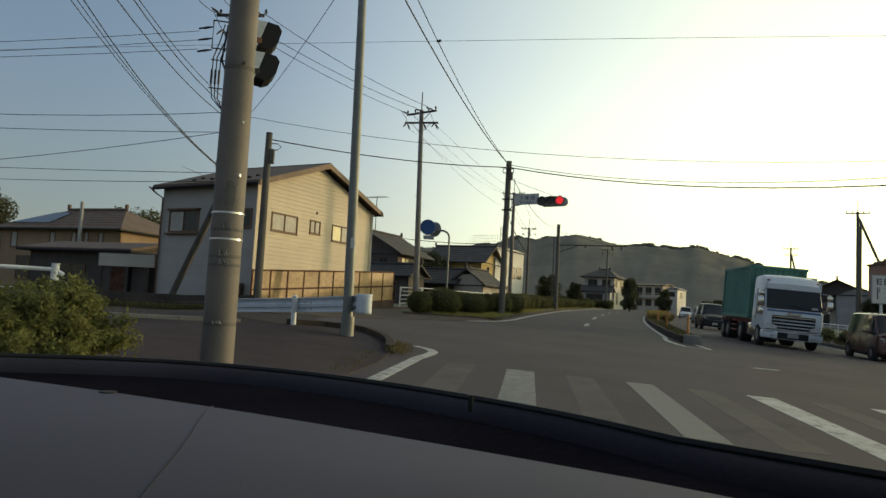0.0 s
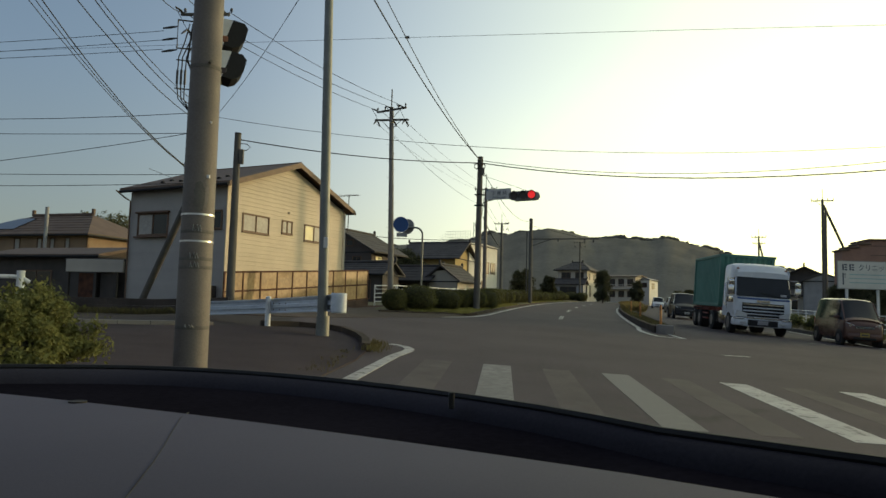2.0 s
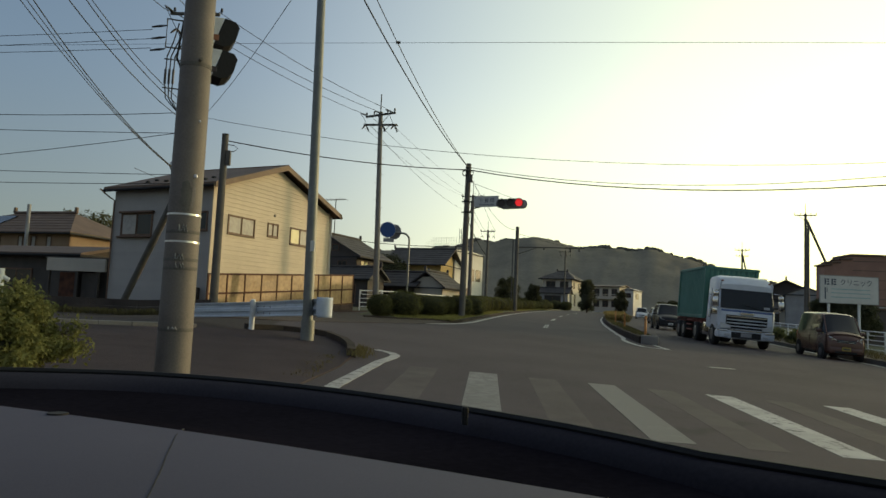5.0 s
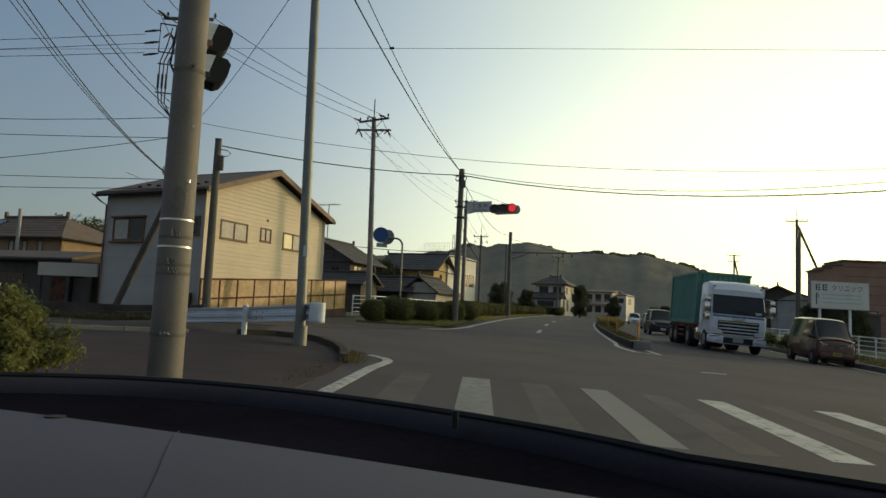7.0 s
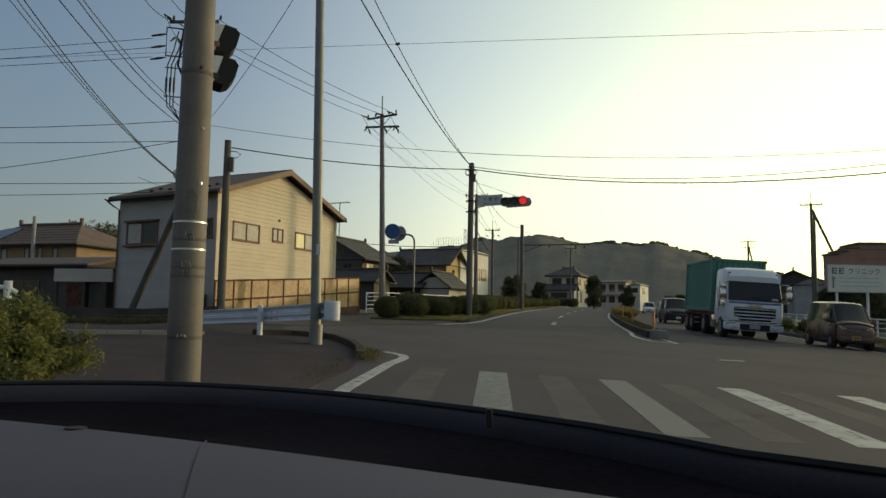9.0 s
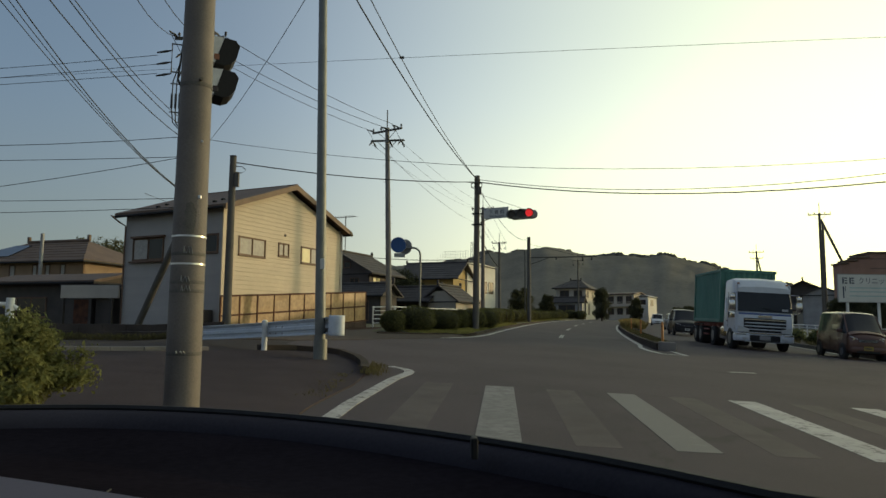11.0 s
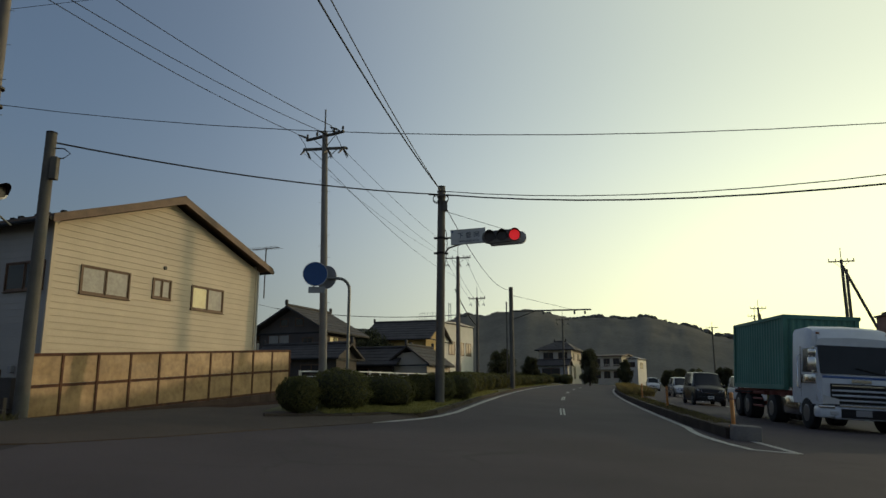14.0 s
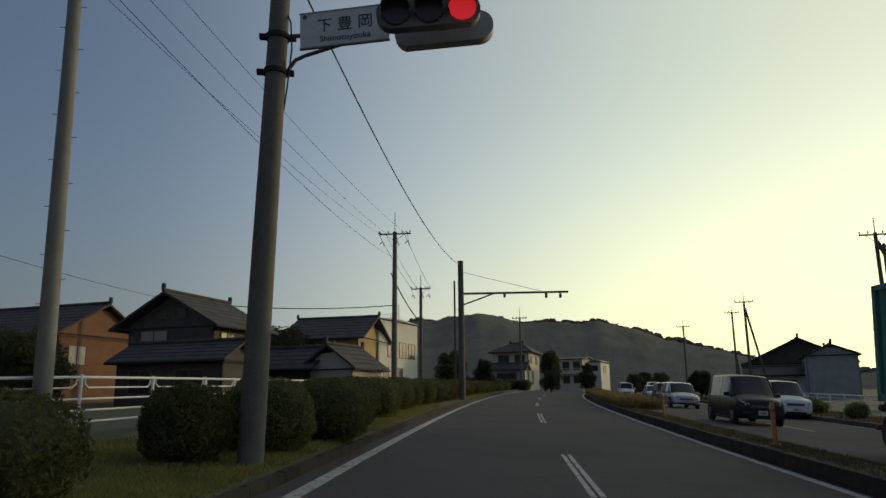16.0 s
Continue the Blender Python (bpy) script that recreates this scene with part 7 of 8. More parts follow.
def tree(name, x, y, h, r, label, seed, clumps=42, per=90, lift=0.0):
    """Tapered trunk, limbs and a crown of leafy clumps with gaps."""
    rng = np.random.default_rng(seed)
    root = thing(name, (x, y, gz(x, y) + lift), label, "tree")
    tr = Mesh().tube([(0, 0, -0.3), (0.05, 0.02, h * 0.3), (-0.05, 0.08, h * 0.6), (0, 0, h * 0.85)], [0.16, 0.12, 0.08, 0.03], 8)
    part("trunk", tr, M["bark"], root, smooth=True)
    lm, lf = Mesh(), Mesh()
    for k in range(clumps):
        a, t = rng.uniform(0, 2 * math.pi), rng.uniform(0.0, 1)
        rr = r * (0.35 + 0.65 * math.sin(math.pi * min(1, 0.18 + 0.8 * t))) * rng.uniform(0.55, 1.05)
        c = Vector((rr * math.cos(a), rr * math.sin(a), h * (0.1 + 0.88 * t)))
        if k % 3 == 0:
            lm.tube([(0, 0, c.z * 0.75), c], [0.05, 0.015], 5)
        d = rng.normal(0, 1, (per, 3))
        d /= np.linalg.norm(d, axis=1, keepdims=True)
        one = leaf_cloud(rng, np.array(c) + d * r * 0.30 * rng.uniform(0.3, 1, (per, 1)) ** 0.6, d, 0.034 * r + 0.03)
        lf.add(one.v, one.f)
    part("branching", lm, M["bark"], root)
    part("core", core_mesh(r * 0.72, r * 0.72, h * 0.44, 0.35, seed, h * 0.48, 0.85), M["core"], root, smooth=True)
    part("crown", lf, M["tree"], root)
    return root


for k, (x, y, h, r, lab) in enumerate(((16.25, 108.5, 4.5, 1.75, "round dark roadside tree"), (21.8, 116.7, 3.8, 1.25, "small dark tree beside the house"), (32.2, 122.2, 5.6, 1.5, "dense dark tree between the houses"), (45.3, 145, 4.9, 1.3, "dark clipped tree by the building"), (-15.5, 70, 4.2, 3.0, "dark garden tree beside the timber house"), (-18.5, 76, 4.2, 3.6, "dark garden tree at the back"), (31.6, 48, 4.4, 1.5, "dark conifer beside the brown house"), (30.8, 50, 3.4, 1.3, "dark shrub tree beside the brown house"), (55, 148, 3.0, 1.6, "distant dark tree beside the fields"), (62, 160, 3.4, 1.8, "distant dark tree beside the fields"), (51.0, 116, 3.2, 1.5, "dark shrub tree among the far houses"), (70, 170, 3.6, 2.0, "distant dark tree beside the fields"), (-42, 62, 8, 4.5, "dark tree behind the houses"), (-30, 70, 7, 4.5, "dark tree behind the brown house"), (-2, 96, 6, 3.5, "dark tree behind the roofs"))):
    tree("tree", x, y, h, r, lab, 100 + k, 80, 210)
for k in range(9):
    x = 27.5 + 1.4 * k + 0.3 * math.sin(k * 5)
    bush("roadside_shrub", x_right(40 + 5 * k) + 1.3, 40 + 5 * k, 0.5 + 0.15 * (k % 3), 0.6, 0.4, "scruffy green shrub on the far verge", M["shrub"], 900, 0.06, 300 + k, 0.35, 0.14)

nose_pad = thing("kerb_block", lean(9.02, 25.62, 16), "pale concrete block at the tip of the island", "concrete block")
part("block", Mesh().cbox((-0.30, -0.24, -0.02), (0.30, 0.20, 0.32), 0.05), M["concrete"], nose_pad, smooth=True)
# delineators on the island
for x, y in ((9.12, 26.35), (11.85, 37.4), (14.75, 48.5)):
    d = thing("delineator", (x, y, gz(x, y) + 0.215), "faded orange plastic delineator post on the central island", "delineator", "island delineators")
    part("post", Mesh().tube([(0, 0, 0), (0, 0, 0.05), (0, 0, 0.06), (0, 0, 0.77), (0, 0, 0.80)], [0.1, 0.1, 0.045, 0.045, 0.02], 12), M["orange"], d, smooth=True)
    part("reflective_band", Mesh().tube([(0, 0, 0.62), (0, 0, 0.67)], 0.047, 12), M["amber"], d)


# ---- vehicles ----
def wheel(root, x, y, r, w, m=None):
    s = 1 if x > 0 else -1
    ty = Mesh().tube([(x - w / 2, y, r), (x - w / 2 + 0.03, y, r), (x + w / 2 - 0.03, y, r), (x + w / 2, y, r)], [r * 0.92, r, r, r * 0.92], 22)
    t = part("tyre", ty, M["tyre"], root, smooth=True)
    part("rim", Mesh().tube([(x + s * (w / 2 - 0.01), y, r), (x + s * (w / 2 + 0.008), y, r)], [r * 0.62, r * 0.5], 16), M["rim"], t)


def loft(sections):
    """A closed skin through cross-sections (lists of points of one length)."""
    n = len(sections[0])
    vs = [p for s in sections for p in s]
    fs = [(i * n + k, i * n + (k + 1) % n, (i + 1) * n + (k + 1) % n, (i + 1) * n + k) for i in range(len(sections) - 1) for k in range(n)]
    fs += [tuple(range(n))[::-1], tuple(range((len(sections) - 1) * n, len(sections) * n))]
    return Mesh().add(vs, fs)


def car(x, y, heading, paint, label, kind="van", group="queue of oncoming cars", plate="plate"):
    """A car looking along local +y: one skin of cross-sections, cut into paint and glass."""
    ln, w, ht, hood, wr, ws, rake, gap = dict(van=(4.7, 1.72, 1.84, 0.85, 0.33, 0.72, 0.14, 0.80), mini=(3.4, 1.46, 1.82, 0.26, 0.28, 0.62, 0.05, 0.52), suv=(4.6, 1.78, 1.62, 1.05, 0.34, 0.78, 0.30, 0.82), sedan=(4.5, 1.72, 1.46, 1.15, 0.32, 0.85, 0.85, 0.82), boxy=(3.6, 1.62, 1.66, 0.72, 0.30, 0.48, 0.12, 0.66))[kind]
    root = thing("car", lean(x, y, heading), label, "car", group)
    f, b, h = ln / 2, -ln / 2, w / 2
    belt = ht * 0.555
    nose = belt - (0.11 if kind != "mini" else 0.06)
    fr = f - hood

    def cut(y, zb, zs, zt, wf, wt, crown=0.03):
        """Half outline from sill to roof middle: five body points, then four of the top."""
        a, t = h * wf, h * wt
        half = [(a * 0.84, zb), (a * 0.97, zb + 0.07), (a, zb + 0.35 * (zs - zb)), (a * 0.99, zs - 0.10), (a * 0.965, zs), (t, zt - 0.05), (t - 0.07, zt - 0.008), (t * 0.5, zt + crown * 0.7), (0, zt + crown)]
        return [(px_, y, z) for px_, z in half] + [(-px_, y, z) for px_, z in half[-2::-1]]

    hi = ht - 0.03
    P = [b + rake + 0.55, -0.12 if kind != "mini" else -0.05, fr - ws - 0.10]
    S = [cut(b, 0.46, belt - 0.12, belt - 0.06, 0.88, 0.80, 0.0), cut(b + 0.06, 0.30, belt - 0.02, belt + 0.06, 0.95, 0.86, 0.0),
         cut(b + 0.10 + rake, 0.27, belt, hi - 0.07, 0.97, 0.80), cut(b + 0.24 + rake, 0.25, belt, hi, 0.985, 0.80)]
    kinds = ["paint", "rear", "paint"]
    for p in P[:2]:
        S += [cut(p - 0.04, 0.22, belt, hi + 0.02, 1, 0.815), cut(p + 0.04, 0.22, belt, hi + 0.02, 1, 0.815)]
        kinds += ["side", "paint"]
    S += [cut(P[2], 0.22, belt - 0.01, hi, 1, 0.80), cut(fr - ws * 0.93, 0.22, belt - 0.015, hi - 0.045, 1, 0.785), cut(fr - 0.12, 0.22, belt - 0.03, belt + 0.17, 1, 0.85, 0.02), cut(fr, 0.22, belt - 0.035, belt + 0.05, 0.995, 0.87, 0.05)]
    kinds += ["side", "side", "screen", "screen"]
    dn = belt - nose
    S += [cut(fr + 0.10, 0.22, belt - 0.04, belt + 0.0, 0.99, 0.86, 0.05), cut(f - hood * 0.45, 0.23, belt - 0.35 * dn - 0.03, belt - 0.3 * dn - 0.01, 0.98, 0.82, 0.05), cut(f - 0.16, 0.25, nose - 0.03, nose + 0.0, 0.945, 0.76, 0.04), cut(f - 0.04, 0.28, nose - 0.13, nose - 0.08, 0.90, 0.74, 0.02), cut(f, 0.34, nose - 0.28, nose - 0.20, 0.83, 0.70, 0.01)]
    kinds += ["paint"] * 5
    n = len(S[0])
    V = [p for s in S for p in s]
    F = {"paint": [], "glass": []}
    for i, kd in enumerate(kinds):
        for k in range(n):
            k2 = (k + 1) % n
            side, top = k in (4, 11), 5 <= k <= 10
            g_ = (kd == "side" and side) or (kd == "screen" and (side or top)) or (kd == "rear" and top)
            F["glass" if g_ else "paint"].append((i * n + k, i * n + k2, (i + 1) * n + k2, (i + 1) * n + k))
    F["paint"] += [tuple(range(n)), tuple(range((len(S) - 1) * n, len(S) * n))]

    def pick(fs):
        used = sorted({q for f_ in fs for q in f_})
        at_ = {q: i for i, q in enumerate(used)}
        return Mesh().add([V[q] for q in used], [tuple(at_[q] for q in f_) for f_ in fs])

    part("body", pick(F["paint"]), M[paint], root, smooth=True)
    part("glazing", pick(F["glass"]), M["carglass"], root, "dark car glass", True)
    for s in (1, -1):
        up = [Vector((s * abs(q[0]), q[1], q[2])) for q in (S[-6][5], S[-7][5], S[-8][5])]
        part("windscreen_pillar", Mesh().tube(up, 0.032, 6), M[paint], root, smooth=True)
        hz = nose - 0.05
        hl = Mesh().add([(s * h * a_, f + b_, hz + c_) for a_, b_, c_ in ((0.50, 0.0, -0.22), (0.86, -0.10, -0.22), (0.955, -0.36, -0.05), (0.93, -0.34, 0.035), (0.80, -0.07, 0.0), (0.52, -0.01, -0.09), (0.46, -0.3, -0.22), (0.46, -0.3, 0.0))], [(0, 1, 4, 5), (1, 2, 3, 4), (0, 5, 7, 6), (5, 4, 3, 7), (0, 6, 2, 1), (6, 7, 3, 2)])
        part("headlight", hl, M["lampglass"], root)
        part("headlight_bulb", Mesh().disc((s * h * 0.68, f - 0.04, hz - 0.13), (0, 1, 0), 0.055, 0.05, 12), M["chrome"], root)
        part("fog_light", Mesh().cbox((s * h * 0.68 - 0.09, f - 0.08, 0.36), (s * h * 0.68 + 0.09, f + 0.012, 0.44), 0.02), M["black"], root)
        part("tail_light", Mesh().cbox((s * h * 0.84 - 0.07, b - 0.01, belt - 0.32), (s * h * 0.84 + 0.07, b + 0.12, belt + 0.0), 0.02), M["tail"], root)
        part("mirror", Mesh().cbox((s * (h + 0.08) - 0.10, fr - 0.42, belt + 0.0), (s * (h + 0.08) + 0.10, fr - 0.29, belt + 0.15), 0.05), M[paint], root, smooth=True)
        for yy in (f - gap, b + gap * 0.9):
            part("wheel_arch", Mesh().tube([(s * (h - 0.12), yy, wr), (s * (h + 0.006), yy, wr)], wr + 0.06, 22), M["black"], root)
            wheel(root, s * (h - 0.07), yy, wr, 0.19)
        part("door_seam", Mesh().box((s * h - 0.004, P[1] - 0.006, 0.34), (s * h + 0.003, P[1] + 0.006, belt - 0.1)), M["black"], root)
        part("door_handle", Mesh().cbox((s * h - 0.01, P[1] - 0.24, belt - 0.2), (s * h + 0.02, P[1] - 0.06, belt - 0.165), 0.008), M[paint], root)
        part("sill", Mesh().cbox((s * (h - 0.07) - 0.05, b + 1.1, 0.18), (s * (h - 0.07) + 0.05, f - 1.2, 0.27), 0.02), M["black"], root)
    part("grille", Mesh().cbox((-h * 0.48, f - 0.08, nose - 0.28), (h * 0.48, f + 0.008, nose - 0.16), 0.02), M["black"], root)
    for z in (nose - 0.245, nose - 0.20):
        part("grille_bar", Mesh().cbox((-h * 0.46, f - 0.03, z - 0.008), (h * 0.46, f + 0.015, z + 0.008), 0.004), M["chrome"], root)
    part("bumper", Mesh().cbox((-h * 0.84, f - 0.22, 0.27), (h * 0.84, f + 0.03, 0.52), 0.09), M[paint], root, smooth=True)
    part("air_intake", Mesh().cbox((-h * 0.55, f - 0.02, 0.27), (h * 0.55, f + 0.036, 0.36), 0.02), M["black"], root)
    part("number_plate", Mesh().cbox((-0.165, f + 0.028, 0.38), (0.165, f + 0.04, 0.53), 0.004), M[plate], root, "plate with a plain bar")
    part("plate_bar", Mesh().box((-0.12, f + 0.0405, 0.43), (0.12, f + 0.0425, 0.47)), M["ink"], root)
    part("wiper", Mesh().tube([(-0.45, fr + 0.0, belt + 0.075), (0.15, fr - 0.06, belt + 0.15)], 0.010, 5), M["black"], root)
    return root


RH = 180 + 14
# queue as it stands in the oncoming lanes
car(19.5, 51.7, RH, "p_black", "black minivan in the oncoming queue", "van")
car(26.1, 59.7, RH, "p_white", "white minivan in the outer oncoming lane", "van")
car(25.9, 70.6, RH, "p_silver", "silver estate car in the oncoming queue", "suv")
car(31.0, 84, RH + 2, "p_grey", "grey small van farther back in the queue", "boxy")
car(36.0, 93, RH + 3, "p_white", "white car farther back in the queue", "van")
car(37.5, 101, RH + 3, "p_silver", "silver car far back in the queue", "sedan")
car(35.2, 103, RH + 3, "p_white", "white car far back in the queue", "boxy")
car(43.5, 114, RH + 4, "p_white", "white car at the far end of the queue", "van")
car(49, 123, RH + 6, "p_silver", "silver car at the far end of the queue", "suv")
# parked behind the far fence
car(40.5, 62.0, 120, "p_white", "white car parked beside the houses", "sedan", "parked cars")
car(44.5, 70.0, 118, "p_silver", "silver car parked beside the houses", "sedan", "parked cars")
# brown micro van close to the far kerb
car(17.45, 28.5, 191, "p_brown", "brown boxy micro van in the outer oncoming lane", "mini", "queue of oncoming cars", "yplate")


def truck(x, y, heading):
    root = thing("truck", lean(x, y, heading), "white high-roof tractor truck with a red-brown container trailer", "truck")
    hw = 1.2

    def cut(y, zb, zt, wb, wt):
        half = [(hw * wb * 0.98, zb), (hw * wb, zb + 0.25), (hw * (wb + wt) / 2, (zb + zt) / 2 + 0.2), (hw * wt, zt - 0.16), (hw * wt - 0.06, zt - 0.04), (hw * wt - 0.20, zt), (0, zt + 0.03)]
        return [(a, y, z) for a, z in half] + [(-a, y, z) for a, z in half[-2::-1]]

    part("cab", loft([cut(-2.1, 0.75, 3.1, 0.98, 0.93), cut(-1.2, 0.75, 3.12, 0.99, 0.94), cut(-0.75, 0.75, 3.05, 0.99, 0.94), cut(-0.50, 0.75, 2.85, 0.985, 0.93), cut(-0.36, 0.75, 2.60, 0.985, 0.93), cut(-0.06, 0.75, 1.68, 0.965, 0.95), cut(0.0, 0.78, 1.56, 0.93, 0.92)]), M["cab"], root, smooth=True)
    part("roof_visor", loft([cut(-0.56, 2.42, 3.0, 0.95, 0.90), cut(-0.44, 2.44, 2.88, 0.95, 0.91), cut(-0.30, 2.50, 2.72, 0.94, 0.91)]), M["cab"], root, "tall white roof panel", True)
    q = [(-hw * 0.92, 0.006, 1.66), (hw * 0.92, 0.006, 1.66), (hw * 0.885, -0.285, 2.50), (-hw * 0.885, -0.285, 2.50)]
    wsn = Mesh().add(q + [(a, b - 0.07, c) for a, b, c in q], [(0, 1, 2, 3), (7, 6, 5, 4), (0, 4, 5, 1), (1, 5, 6, 2), (2, 6, 7, 3), (3, 7, 4, 0)])
    part("windscreen", wsn, M["carglass"], root, "dark windscreen")
    part("screen_sticker", Mesh().add([(-0.95, 0.0, 1.72), (-0.7, 0.0, 1.72), (-0.7, -0.03, 1.82), (-0.95, -0.03, 1.82), (-0.95, -0.02, 1.72), (-0.7, -0.02, 1.72), (-0.7, -0.05, 1.82), (-0.95, -0.05, 1.82)], [(0, 1, 2, 3), (7, 6, 5, 4), (0, 4, 5, 1), (1, 5, 6, 2), (2, 6, 7, 3), (3, 7, 4, 0)]), M["grey"], root)
    for s in (-1, 1):
        sw = [(s * (hw * 0.99), -0.20, 1.70), (s * (hw * 0.99), -1.2, 1.70), (s * (hw * 0.965), -1.2, 2.42), (s * (hw * 0.965), -0.42, 2.42)]
        part("side_window", Mesh().add(sw + [(a - s * 0.05, b, c) for a, b, c in sw], [(0, 1, 2, 3), (7, 6, 5, 4), (0, 4, 5, 1), (1, 5, 6, 2), (2, 6, 7, 3), (3, 7, 4, 0)]), M["carglass"], root)
        part("door_seam", Mesh().box((s * hw * 0.985 - 0.006, -1.36, 0.95), (s * hw * 0.985 + 0.006, -1.34, 2.5)), M["black"], root)
        part("grab_handle", Mesh().tube([(s * hw * 0.99, -1.42, 1.2), (s * (hw + 0.05), -1.42, 1.25), (s * (hw + 0.05), -1.42, 2.2), (s * hw * 0.96, -1.42, 2.25)], 0.025, 6), M["chrome"], root, "chrome grab handle", True)
        part("door_garnish", Mesh().cbox((s * hw - 0.02, -1.25, 1.36), (s * hw + 0.015, -0.15, 1.62), 0.02), M["chrome"], root, "chrome door trim", True)
        part("fender", Mesh().tube([(s * (hw - 0.16), -0.95 + 0.62 * math.cos(a), 0.50 + 0.60 * math.sin(a)) for a in [radians(v) for v in range(-8, 189, 14)]], 0.10, 8), M["cab"], root, "white wheel arch", True)
        part("arch_gap", Mesh().cbox((s * (hw - 0.3) - 0.1, -1.5, 0.55), (s * (hw - 0.3) + 0.1, -0.4, 1.0), 0.03), M["black"], root)
        wheel(root, s * (hw - 0.15), -0.95, 0.47, 0.28)
        wheel(root, s * (hw - 0.26), -4.1, 0.47, 0.5)
        part("drive_mudguard", Mesh().tube([(s * (hw - 0.3), -4.1 + 0.62 * math.cos(a), 0.46 + 0.6 * math.sin(a)) for a in [radians(v) for v in range(10, 171, 20)]], 0.04, 5), M["chrome"], root)
        lamp = Mesh().add([(s * a_, b_, c_) for a_, b_, c_ in ((0.66, 0.105, 0.80), (1.10, 0.06, 0.78), (1.19, -0.22, 0.86), (1.18, -0.22, 1.04), (1.06, 0.05, 1.03), (0.68, 0.095, 0.93), (0.66, -0.2, 0.80), (0.66, -0.2, 1.0))], [(0, 1, 4, 5), (1, 2, 3, 4), (0, 5, 7, 6), (5, 4, 3, 7), (0, 6, 2, 1), (6, 7, 3, 2)])
        part("headlight", lamp, M["lampglass"], root, "clear corner headlight")
        part("fog_light", Mesh().cbox((s * 0.80 - 0.12, 0.02, 0.47), (s * 0.80 + 0.12, 0.115, 0.58), 0.03), M["lampglass"], root, smooth=True)
        part("bumper_corner", Mesh().cbox((s * 0.98 - 0.22, -0.45, 0.38), (s * 0.98 + 0.22, 0.09, 0.72), 0.08), M["cab"], root, smooth=True)
        part("bumper_step", Mesh().cbox((s * 0.98 - 0.2, -0.02, 0.66), (s * 0.98 + 0.22, 0.115, 0.74), 0.02), M["chrome"], root, "chrome bumper step", True)
        mir = part("mirror", Mesh().cbox((s * (hw + 0.17) - 0.11, -0.02, 1.72), (s * (hw + 0.17) + 0.11, 0.10, 2.12), 0.05), M["chrome"], root, "chrome wing mirror", True)
        part("small_mirror", Mesh().cbox((s * (hw + 0.16) - 0.10, -0.02, 2.16), (s * (hw + 0.16) + 0.10, 0.10, 2.36), 0.05), M["chrome"], mir, smooth=True)
        part("mirror_arm", Mesh().tube([(s * (hw - 0.08), -0.25, 2.45), (s * (hw + 0.15), 0.06, 2.42), (s * (hw + 0.17), 0.06, 1.66), (s * (hw - 0.04), -0.1, 1.60)], 0.02, 6), M["chrome"], mir)
        part("step", Mesh().cbox((s * (hw - 0.2) - 0.14, -3.3, 0.36), (s * (hw - 0.2) + 0.14, -1.75, 0.95), 0.06), M["chrome"], root, "chrome side tank", True)
        part("corner_vane", loft([[(s * hw * k_, y_, z_) for k_, y_ in ((0.90, 0.012), (0.99, -0.08), (1.0, -0.2), (0.9, -0.2))] for z_ in (1.06, 1.3, 1.6)]), M["cab"], root, smooth=True)
        part("lamp_marker", Mesh().cbox((s * 1.0 - 0.05, -0.47, 2.84), (s * 1.0 + 0.05, -0.40, 2.90), 0.01), M["amber"], root)
        for z in (0.5, 0.75, 0.98):
            part("side_guard", Mesh().tube([(s * (hw - 0.08), -5.2, z), (s * (hw - 0.08), -6.2, z)], 0.045, 6), M["redframe"], root)
    part("grille", Mesh().cbox((-0.86, -0.02, 0.80), (0.86, 0.05, 1.38), 0.04), M["black"], root)
    for z, hh in ((0.90, 0.03), (1.04, 0.035), (1.18, 0.035), (1.32, 0.04)):
        m = loft([[(a, b_ + bow, z + c_) for b_, c_ in ((0.02, -hh), (0.085, -hh * 0.5), (0.085, hh * 0.5), (0.02, hh))] for a, bow in ((-0.84, -0.02), (-0.4, 0.01), (0, 0.02), (0.4, 0.01), (0.84, -0.02))])
        part("grille_bar", m, M["chrome"] if z > 1.3 else M["cab"], root, smooth=True)
    part("emblem_panel", Mesh().cbox((-0.28, 0.0, 1.42), (0.28, 0.045, 1.52), 0.02), M["chrome"], root)
    part("blue_stripe", Mesh().cbox((-hw * 0.9, -0.06, 1.53), (hw * 0.9, 0.012, 1.60), 0.01), M["cabblue"], root)
    part("bumper", Mesh().cbox((-0.80, -0.4, 0.36), (0.80, 0.10, 0.72), 0.06), M["cab"], root, smooth=True)
    part("bumper_trim", Mesh().cbox((-0.66, 0.06, 0.71), (0.66, 0.125, 0.78), 0.02), M["chrome"], root)
    part("air_dam", Mesh().cbox((-0.62, 0.06, 0.40), (0.62, 0.112, 0.66), 0.02), M["black"], root)
    part("number_plate", Mesh().cbox((-0.22, 0.112, 0.46), (0.22, 0.122, 0.64), 0.005), M["grey"], root, "plate with a plain bar")
    part("wiper", Mesh().tube([(-0.7, 0.02, 1.67), (0.1, -0.03, 1.85)], 0.012, 5), M["black"], root)
    part("chassis", Mesh().cbox((-0.45, -5.2, 0.62), (0.45, -1.8, 0.92), 0.03), M["black"], root)
    part("trailer_frame", Mesh().cbox((-1.0, -8.6, 0.92), (1.0, -2.9, 1.11), 0.03), M["redframe"], root, "rust-red trailer frame")
    for yy in (-6.8, -7.95):
        for s in (-1, 1):
            wheel(root, s * (hw - 0.26), yy, 0.46, 0.5)
            part("mudguard", Mesh().cbox((s * (hw - 0.26) - 0.26, yy - 0.5, 0.95), (s * (hw - 0.26) + 0.26, yy + 0.5, 1.0), 0.02), M["black"], root)
